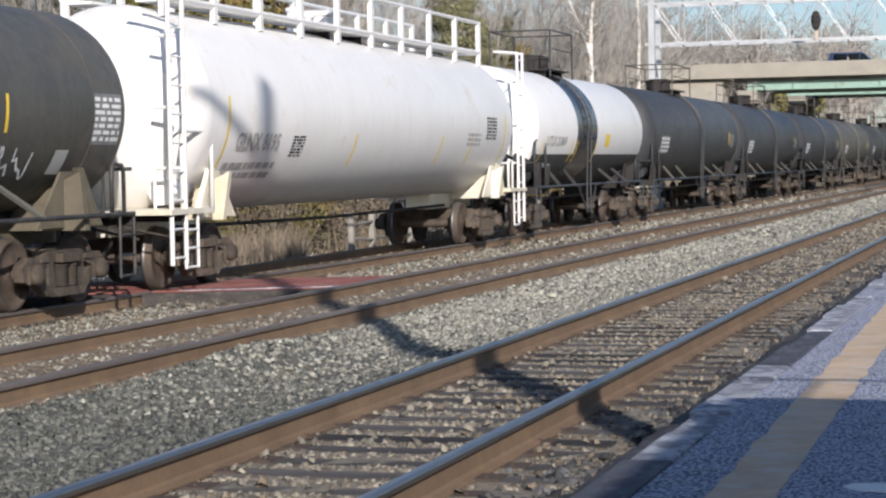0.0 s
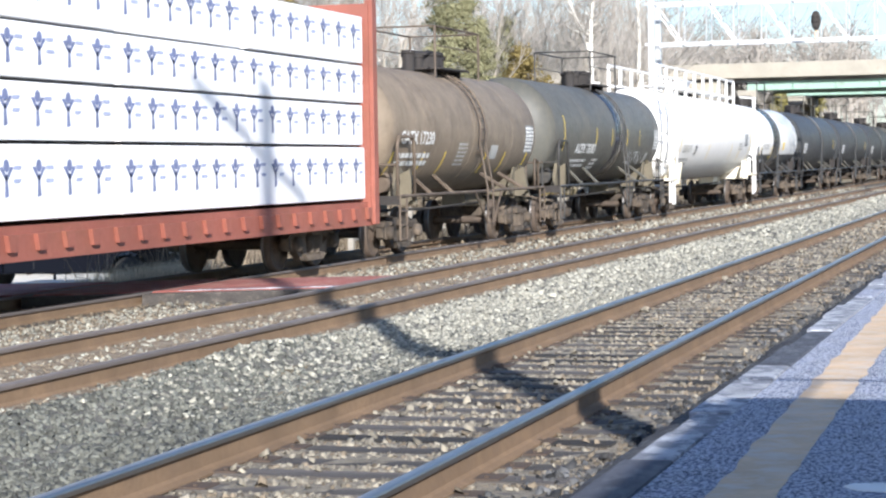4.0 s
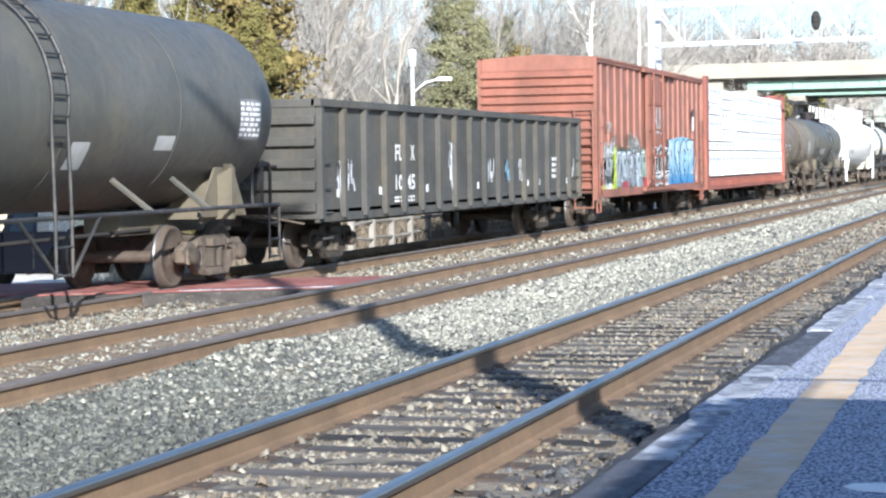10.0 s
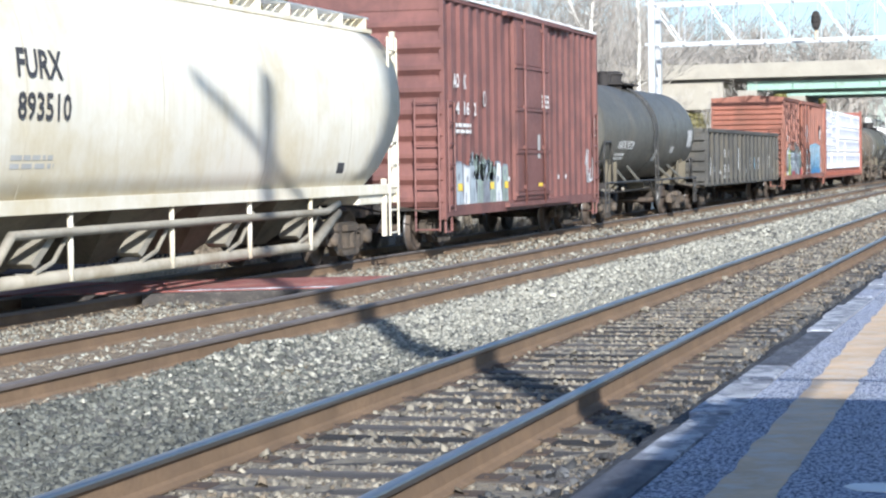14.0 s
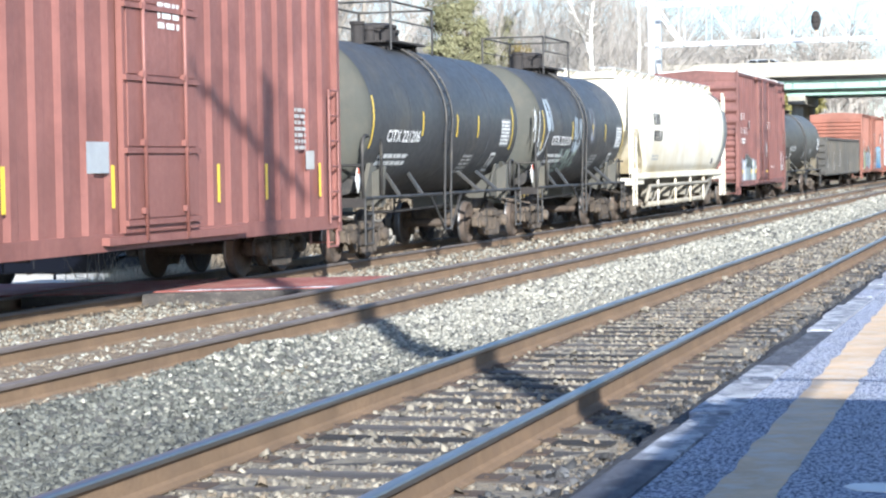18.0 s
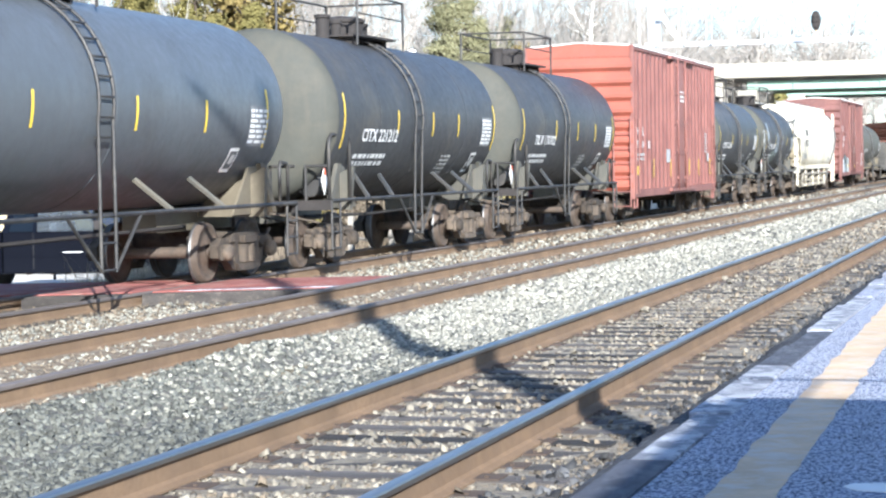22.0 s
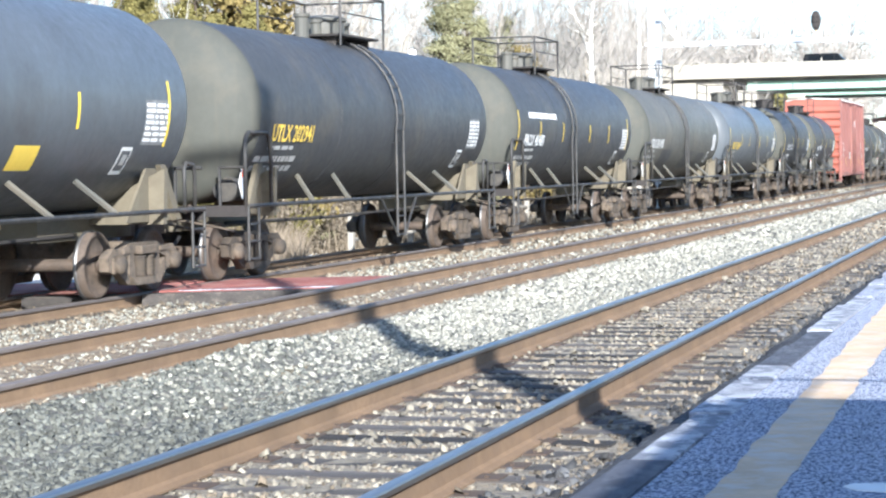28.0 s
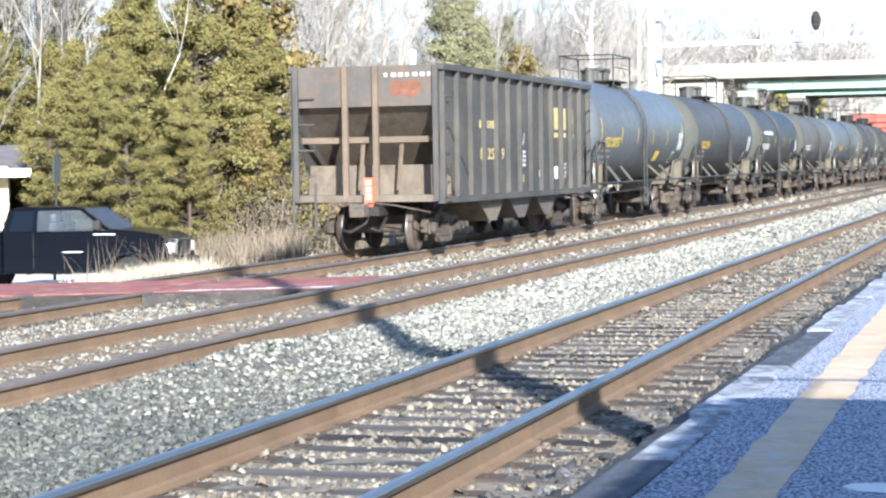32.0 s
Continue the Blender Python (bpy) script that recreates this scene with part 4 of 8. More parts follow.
    box(bm, -W + 0.03, -bl + 0.05, z0 - 0.08, W - 0.08, bl - 0.05, z0 + 0.03)
    box(bm, -0.3, -half + 0.8, 0.76, 0.3, half - 0.8, 1.0)
    for i in range(9):
        y = -bl + (i + 0.5) * 2 * bl / 9
        box(bm, -1.4, y - 0.05, z0 - 0.25, 1.4, y + 0.05, z0 - 0.05)
    part("underframe", bm, M_DARK, car)
    ty = half - o.get("overhang", 2.4)
    for s in (-1, 1):
        add_bogie(car, s * ty)
        for d in (1, -1):
            bm = bmesh.new()
            y = s * (bl - 0.05)
            bars(bm, [(d * W, y, z0 - 0.2), (d * W, y, 0.4), (d * W, y - s * 0.45, 0.4), (d * W, y - s * 0.45, z0 - 0.2)], 0.022)
            part("sill_step", bm, paint, car)
    add_couplers(car, half)

    def surf(y, z):
        return W
    return car, half, surf


M_ORANGE = mat("safety_orange", (0.75, 0.16, 0.08), 0.6, 0, 0.2, 14)
M_WRAP = mat("white_lumber_wrap", (0.86, 0.86, 0.86), 0.5, 0, 0.04, 5, 0.06, 3.5)
M_INK = mat("blue_printing_ink", (0.17, 0.2, 0.34), 0.7, 0, 0.2, 20)
M_INKPALE = mat("pale_grey_printing_ink", (0.36, 0.4, 0.56), 0.7, 0, 0.15, 20)
M_REDSTEEL = mat("red_oxide_flat_car_paint", (0.27, 0.09, 0.062), 0.6, 0, 0.2, 4, 0.01, 20, (0.2, 0.08, 0.05), 0.4, 1.2)
M_BLACKBAND = mat("gloss_black_band", (0.02, 0.022, 0.028), 0.2, 0, 0.2, 3)
M_TEXTK = mat("black_stencil", (0.05, 0.05, 0.055), 0.7, 0, 0.1, 10)
M_TEXTG = mat("faded_grey_stencil", (0.42, 0.42, 0.4), 0.7, 0, 0.15, 10)
SPRAY = {
    "white": mat("white_spray", (0.7, 0.72, 0.72), 0.7, 0, 0.2, 8),
    "sky": mat("sky_blue_spray", (0.3, 0.52, 0.66), 0.65, 0, 0.2, 5, dirt=(0.06, 0.22, 0.42), dirt_amount=0.4, dirt_scale=1.5),
    "blue": mat("blue_spray", (0.05, 0.2, 0.42), 0.65, 0, 0.2, 5),
    "black": mat("black_spray", (0.025, 0.025, 0.03), 0.7, 0, 0.2, 5),
    "lime": mat("lime_spray", (0.5, 0.6, 0.06), 0.65, 0, 0.15, 5),
    "grey": mat("grey_spray", (0.27, 0.29, 0.33), 0.65, 0, 0.3, 6, dirt=(0.13, 0.14, 0.16), dirt_amount=0.5, dirt_scale=4),
    "mint": mat("mint_spray", (0.34, 0.42, 0.37), 0.65, 0, 0.3, 6, dirt=(0.2, 0.23, 0.2), dirt_amount=0.55, dirt_scale=4),
    "ice": mat("ice_blue_spray", (0.4, 0.46, 0.5), 0.65, 0, 0.25, 6, dirt=(0.26, 0.3, 0.33), dirt_amount=0.5, dirt_scale=4),
    "green": mat("dark_green_spray", (0.04, 0.1, 0.075), 0.65, 0, 0.3, 6),
    "soot": mat("sooty_brown_spray", (0.06, 0.05, 0.043), 0.75, 0, 0.4, 6, dirt=(0.13, 0.08, 0.06), dirt_amount=0.5, dirt_scale=5),
    "crimson": mat("crimson_spray", (0.35, 0.04, 0.06), 0.65, 0, 0.15, 5),
}


def blob(car, y0, z0, y1, z1, surface, material, rng, lift, wob=0.12, name="graffiti_letter", parent=None):
    """A rounded spray-painted letter shape, without meaning."""
    n = 28
    cy, cz, ry, rz = (y0 + y1) / 2, (z0 + z1) / 2, (y1 - y0) / 2, (z1 - z0) / 2
    ph = [rng.uniform(0, 6.28) for _ in range(3)]
    vs, ring = [(surface(cy, cz) + lift, cy, cz)], []
    for i in range(n):
        a = 2 * math.pi * i / n
        c, s = math.cos(a), math.sin(a)
        k = 1 / max(abs(c), abs(s)) ** 0.72
        k *= 1 + wob * (math.sin(2 * a + ph[0]) * 0.5 + math.sin(3 * a + ph[1]) * 0.6 + math.sin(5 * a + ph[2]) * 0.45)
        y, z = cy + c * ry * k * 0.95, cz + s * rz * k * 0.95
        vs.append((surface(y, z) + lift, y, z))
    fs = [(0, 1 + i, 1 + (i + 1) % n) for i in range(n)]
    return part(name, solid(name, vs, fs, SPRAY[material]), None, parent or car)


def squiggle(car, y0, z0, y1, z1, surface, material, rng, strokes=6, w=0.035, name="graffiti_tag"):
    """A thin looping spray line, without meaning."""
    vs, fs = [], []
    for k in range(strokes):
        ya = y0 + (y1 - y0) * (k + rng.uniform(-0.1, 0.4)) / strokes
        pts = []
        for i in range(9):
            t = i / 8
            pts.append((ya + (y1 - y0) / strokes * (0.9 * t + 0.35 * math.sin(t * 5 + k * 2.1)), z0 + (z1 - z0) * (0.5 + 0.48 * math.sin(t * (3.2 + 2 * rng.random()) + k * 1.7 + rng.uniform(-0.3, 0.3)))))
        for (a, b), (c, d) in zip(pts, pts[1:]):
            ln = math.hypot(c - a, d - b) + 1e-6
            ny, nz = -(d - b) / ln * w, (c - a) / ln * w
            q = len(vs)
            for y, z in ((a - ny, b - nz), (c - ny, d - nz), (c + ny, d + nz), (a + ny, b + nz)):
                vs.append((surface(y, z) + 0.016, y, z))
            fs.append((q, q + 1, q + 2, q + 3))
    return tagged(part(name, solid(name, vs, fs, SPRAY[material]), None, car), kind="stuff")


def form_mesh(car, name, outline, surface, material, lift, parent):
    vs = [(surface(y, z) + lift, y, z) for y, z in outline]
    return part(name, solid(name, vs, [tuple(range(len(vs)))], SPRAY[material]), None, parent)


def gradient_spray(name, top, bottom, z0, z1):
    """Spray paint that fades from one colour to another between two heights of the car."""
    m = mat(name, top, 0.65, 0, 0.2, 5)
    nt = m.node_tree
    n, l = nt.nodes, nt.links
    b = n["Principled BSDF"]
    src = b.inputs["Base Color"].links[0].from_socket
    co, sp, mr, mx = n.new("ShaderNodeTexCoord"), n.new("ShaderNodeSeparateXYZ"), n.new("ShaderNodeMapRange"), n.new("ShaderNodeMix")
    mx.data_type = "RGBA"
    l.new(co.outputs["Object"], sp.inputs[0])
    l.new(sp.outputs[2], mr.inputs[0])
    mr.inputs[1].default_value, mr.inputs[2].default_value = z0, z1
    l.new(mr.outputs[0], mx.inputs[0])
    mx.inputs[6].default_value = (*bottom, 1)
    l.new(src, mx.inputs[7])
    l.new(mx.outputs[2], b.inputs["Base Color"])
    return m


def spray_text(car, body, y0, y1, z0, z1, surface, material, bold, lift, label=""):
    """Fat condensed spray-painted characters over the given stretch."""
    me = text_mesh("graffiti_letter", body, 1.0, material, bold)
    xs, ys = [v.co.x for v in me.vertices], [v.co.y for v in me.vertices]
    xa, xb, ya, yb = min(xs), max(xs), min(ys), max(ys)
    for v in me.vertices:
        v.co = ((v.co.x - xa) / (xb - xa) * (y1 - y0), (v.co.y - ya) / (yb - ya) * (z1 - z0), lift)
    return side_map(me, car, y0, z0, surface, "graffiti_letter", label)


def letters(car, y0, z0, y1, z1, surface, count, fills, outline, seed, halo=None):
    """A row of tall rounded spray-painted forms with outline, slits and shine, without meaning."""
    rng = random.Random(seed)
    st = (y1 - y0) / count
    H = z1 - z0
    for k in range(count):
        a, b = y0 + (k - 0.04) * st, y0 + (k + 1.04) * st
        za, zb = z0 + rng.uniform(-0.05, 0.08) * H, z1 - rng.uniform(-0.03, 0.08) * H
        w = b - a
        lean = rng.uniform(-0.1, 0.1) * w
        tip = rng.choice((0.05, 0.22, -0.2))
        flip = rng.random() < 0.45

        def form(p):
            # rounded shoulders, a waist and a flared foot
            r = min(w, H) * 0.24
            pts = [(a + p, za + p - tip * H * 0.5), (a + w * 0.42, za + p + 0.03 * H), (b - p + 0.06 * w, za + p + tip * H * 0.5)]
            pts += [(b - p - 0.05 * w, za + H * 0.42), (b - p, za + H * 0.62)]
            pts += [(b - p - r * (1 - math.cos(q)), zb - p - r * (1 - math.sin(q))) for q in (0.0, 0.5, 1.05, 1.57)]
            pts += [(a + p + r * (1 - math.sin(q)), zb - p - r * (1 - math.cos(q))) for q in (0.0, 0.5, 1.05, 1.57)]
            pts += [(a + p + 0.07 * w, za + H * 0.48), (a + p, za + H * 0.3)]
            if flip:
                pts = [(y, za + zb - z) for y, z in pts[::-1]]
            return [(y + lean * (z - za) / H, z) for y, z in pts]
        lf = 0.004 + 0.004 * (k % 2)
        o = form_mesh(car, "graffiti_letter", form(0.0), surface, outline, lf, car)
        fl = form_mesh(car, "graffiti_fill", form(0.045), surface, fills[k % len(fills)], lf + 0.008, o)
        for j in range(2):
            yc = a + w * rng.uniform(0.32, 0.68)
            zc = za + H * (0.1 if j == 0 else rng.uniform(0.52, 0.66))
            hh, ww = H * (rng.uniform(0.25, 0.4) if j == 0 else 0.14), w * (0.06 if j == 0 else 0.13)
            form_mesh(car, "graffiti_slit", [(yc - ww, zc), (yc + ww * 0.7, zc + 0.02), (yc + ww, zc + hh * 0.8), (yc + ww * 0.2, zc + hh), (yc - ww, zc + hh * 0.7)], surface, outline, lf + 0.013, o)
        if halo:
            ys = a + w * 0.14 + lean * 0.6
            form_mesh(car, "graffiti_shine", [(ys, za + H * 0.5), (ys + 0.04 * w, za + H * 0.5), (ys + 0.1 * w, zb - 0.14 * H), (ys + 0.6 * w, zb - 0.1 * H), (ys + 0.6 * w, zb - 0.07 * H), (ys + 0.06 * w, zb - 0.1 * H)], surface, halo, lf + 0.014, o)


def lumber_car(s_front, s_rear):
    car, half = start_car("lumber_car", "red centrebeam flat car loaded with white-wrapped lumber", "flat car", s_front + 0.55, s_rear - 0.55)
    bl = half - 0.55
    M = M_REDSTEEL
    bm = bmesh.new()
    box(bm, -1.45, -bl, 0.98, 1.45, bl, 1.1)
    part("deck", bm, M, car)
    for s in (-1, 1):
        bm = bmesh.new()
        box(bm, min(s * 1.4, s * 1.5), -bl, 0.68, max(s * 1.4, s * 1.5), bl, 1.0)
        part("side_sill", bm, M, car)
        n = 30
        for i in range(n):
            y = -bl + (i + 0.5) * 2 * bl / n
            bm = bmesh.new()
            prism(bm, [(y - 0.13, 1.0), (y + 0.13, 1.0), (y + 0.08, 0.8), (y - 0.08, 0.8)], "x", min(s * 1.5, s * 1.56), max(s * 1.5, s * 1.56))
            part("winch_bracket", bm, M, car)
        bm = bmesh.new()
        box(bm, -1.5, s * bl - 0.16, 0.7, 1.5, s * bl + 0.16, 4.62)
        b = part("bulkhead", bm, M, car)
        for d in (-1, 1):
            bm = bmesh.new()
            box(bm, d * 1.5 - 0.07, s * bl - (0.12 if s > 0 else 0.3), 0.7, d * 1.5 + 0.07, s * bl + (0.12 if s > 0 else 0.22), 4.7, 0.01)
            part("bulkhead_post", bm, M, b)
        for k in range(8):
            bm = bmesh.new()
            z = 0.95 + k * 0.46
            box(bm, -1.43, s * (bl + 0.16) - 0.05, z, 1.43, s * (bl + 0.16) + 0.05, z + 0.07)
            part("bulkhead_rib", bm, M, b)
    bm = bmesh.new()
    box(bm, -0.22, -bl, 4.34, 0.22, bl, 4.46)
    part("top_chord", bm, M, car)
    for i in range(19):
        y = -bl + 0.6 + i * (2 * bl - 1.2) / 18
        bm = bmesh.new()
        box(bm, -0.09, y - 0.08, 1.1, 0.09, y + 0.08, 4.5)
        part("centre_post", bm, M, car)
    bm = bmesh.new()
    box(bm, -0.4, -half + 0.9, 0.7, 0.4, half - 0.9, 0.97)
    part("centre_sill", bm, M_DARK, car)
    rng = random.Random(8)
    c = (s_front + s_rear) / 2
    cuts = [-bl + 0.36, -7.0, -3.7, 0.45, 5.0, bl - 0.32]
    for j in range(len(cuts) - 1):
        tt = [(1.13, 2.08), (2.08, 2.82), (2.82, 3.52), (3.52, 4.38)] if j > 1 else ([(1.13, 2.08), (2.08, 2.4), (2.4, 3.36), (3.36, 3.78), (3.78, 4.42)] if j == 0 else [(1.13, 2.08), (2.08, 2.4), (2.4, 2.86), (2.86, 3.6), (3.6, 3.98), (3.98, 4.34)])
        for k, (za, zb) in enumerate(tt):
            y0, y1 = cuts[j] + rng.uniform(0.0, 0.12), cuts[j + 1] - rng.uniform(0.02, 0.14)
            x1 = 1.5 + rng.uniform(-0.05, 0.03)
            for s in (1, -1):
                bm = bmesh.new()
                box(bm, min(s * 0.26, s * x1), y0, za + 0.03, max(s * 0.26, s * x1), y1, zb - 0.015, 0.025)
                b = part("lumber_bundle", bm, M_WRAP, car)
                if s < 0:
                    continue
                n = max(3, round((y1 - y0) / 0.74))
                vs, fs, v2, f2 = [], [], [], []
                h = zb - za

                def quad(V, F, p):
                    q = len(V)
                    V.extend([(x1 + 0.008, y, z) for y, z in p])
                    F.append(tuple(range(q, q + len(p))))
                for i in range(n):
                    yc = y0 + (i + 0.36) * (y1 - y0) / n
                    e = min(0.46, h * 0.6)
                    zc = za + h * 0.56
                    quad(vs, fs, [(yc - 0.05, zc - e / 2), (yc + 0.05, zc - e * 0.46), (yc + 0.015, zc + e * 0.1), (yc - 0.03, zc + e * 0.1)])
                    quad(vs, fs, [(yc - 0.02, zc), (yc + 0.02, zc - 0.03), (yc + 0.17, zc + e * 0.28), (yc + 0.1, zc + e * 0.3)])
                    quad(vs, fs, [(yc + 0.02, zc), (yc - 0.02, zc - 0.03), (yc - 0.17, zc + e * 0.28), (yc - 0.1, zc + e * 0.3)])
                    quad(vs, fs, [(yc - 0.08, zc + e * 0.24), (yc, zc + e * 0.14), (yc + 0.08, zc + e * 0.24), (yc + 0.06, zc + e * 0.42), (yc, zc + e * 0.5), (yc - 0.06, zc + e * 0.42)])
                    for m in range(2):
                        q = yc + 0.17
                        zz = zc + e * (0.22 - m * 0.34)
                        quad(v2, f2, [(q, zz), (q + rng.uniform(0.14, 0.24), zz), (q + 0.2, zz + e * 0.1), (q + 0.01, zz + e * 0.1)])
                tagged(part("printed_mark", solid("printed_mark", vs, fs, M_INK), None, b, "blue emblems printed on the wrap"), kind="stuff")
                if v2:
                    tagged(part("printed_line", solid("printed_line", v2, f2, M_INKPALE), None, b), kind="stuff")
    for s in (-1, 1):
        add_bogie(car, s * (half - 2.6))
    add_couplers(car, half)
    return car


def gondola(s_front, s_rear):
    car, half = start_car("gondola", "weathered black ribbed gondola with spray tags", "gondola", s_front + 0.6, s_rear - 0.6)
    bl = half - 0.6
    W, z0, z1 = 1.55, 0.88, 2.86
    for s in (-1, 1):
        bm = bmesh.new()
        box(bm, min(s * W, s * (W - 0.05)), -bl, z0, max(s * W, s * (W - 0.05)), bl, z1 - 0.1)
        part("side_wall", bm, M_GOND, car)
        bm = bmesh.new()
        box(bm, min(s * (W - 0.08), s * (W + 0.1)), -bl - 0.05, z1 - 0.13, max(s * (W - 0.08), s * (W + 0.1)), bl + 0.05, z1, 0.015)
        part("top_chord", bm, M_GOND, car)
        bm = bmesh.new()
        box(bm, min(s * (W - 0.05), s * (W + 0.03)), -bl, z0 - 0.06, max(s * (W - 0.05), s * (W + 0.03)), bl, z0 + 0.08)
        part("side_sill", bm, M_GOND, car)
        n = 17
        for i in range(n + 1):
            y = -bl + 0.06 + i * (2 * bl - 0.12) / n
            bm = bmesh.new()
            prism(bm, [(y - 0.075, z0), (y + 0.075, z0), (y + 0.06, z1 - 0.14), (y - 0.06, z1 - 0.14)], "x", min(s * W, s * (W + 0.1)), max(s * W, s * (W + 0.1)))
            part("side_post", bm, M_GOND, car)
        bm = bmesh.new()
        box(bm, -W, s * bl - 0.03, z0, W, s * bl + 0.03, z1 - 0.05)
        e = part("end_wall", bm, M_GOND, car)
        for k in range(5):
            bm = bmesh.new()
            z = z0 + 0.12 + k * 0.36
            box(bm, -W, min(s * bl, s * (bl + 0.13)), z, W, max(s * bl, s * (bl + 0.13)), z + 0.14, 0.02)
            part("end_rib", bm, M_GOND, e)
        for k in range(4):
            bm = bmesh.new()
            y = s * (bl - 0.35)
            bar(bm, (W + 0.06, y - 0.22, 0.55 + k * 0.42), (W + 0.06, y + 0.22, 0.55 + k * 0.42), 0.018)
            part("grab_iron", bm, M_GOND, car)
        bm = bmesh.new()
        box(bm, -W, s * bl - 0.05, z1 - 0.14, W, s * bl + 0.12, z1, 0.015)
        part("end_chord", bm, M_GOND, e)
    bm = bmesh.new()
    box(bm, -W, -bl, 0.95, W, bl, 1.02)
    box(bm, -0.3, -half + 0.9, 0.68, 0.3, half - 0.9, 0.96)
    for i in range(12):
        y = -bl + (i + 0.5) * 2 * bl / 12
        box(bm, -1.5, y - 0.06, 0.78, 1.5, y + 0.06, 0.95)
    part("underframe", bm, M_DARK, car)
    for s in (-1, 1):
        add_bogie(car, s * (half - 2.6))
    add_couplers(car, half)

    def surf(y, z):
        return W
    c = (s_front + s_rear) / 2
    o = along(-55.3) - c
    lettering(car, "FL", -6.05 + o, -5.62 + o, 1.83, 2.12, surf)
    lettering(car, "X", -5.12 + o, -4.86 + o, 1.83, 2.12, surf)
    lettering(car, "10", -6.05 + o, -5.62 + o, 1.28, 1.57, surf)
    lettering(car, "45", -5.35 + o, -4.86 + o, 1.28, 1.57, surf)
    stencil(car, -6.1 + o, 1.05, -5.6 + o, 1.18, 2, surf, None, 2)
    stencil(car, -5.3 + o, 1.05, -4.85 + o, 1.18, 2, surf, None, 3)
    for y in (-9.3, -7.0, -4.1, -2.3, -0.4, 1.4, 3.9, 5.0, 7.9):
        patch(car, "reflector", y + o, 1.22, y + 0.16 + o, 1.36, surf, M_TEXTW)
    rng = random.Random(4)
    squiggle(car, -9.3 + o, 1.2, -8.45 + o, 1.85, surf, "white", rng, 5)
    squiggle(car, -2.5 + o, 1.3, -1.95 + o, 2.2, surf, "white", rng, 4, 0.045)
    for y, w in ((0.4, 0.5), (1.9, 0.4), (3.1, 0.5), (8.1, 0.6), (2.3, 0.35)):
        squiggle(car, y + o, 1.35, y + w + o, 1.85, surf, "white" if w > 0.45 else "sky", rng, 3, 0.025)
    stencil(car, 6.4 + o, 1.35, 7.1 + o, 1.9, 4, surf, None, 9)
    return car


M_BAY = mat("dusty_hopper_bay", (0.2, 0.175, 0.13), 0.85, 0, 0.3, 4, 0.02, 30, (0.1, 0.085, 0.065), 0.5, 2)
M_PANEL = mat("grey_data_panel", (0.2, 0.205, 0.205), 0.7, 0, 0.3, 14)
M_SEAM = mat("stained_cream_seam", (0.6, 0.54, 0.4), 0.6, 0, 0.2, 4)


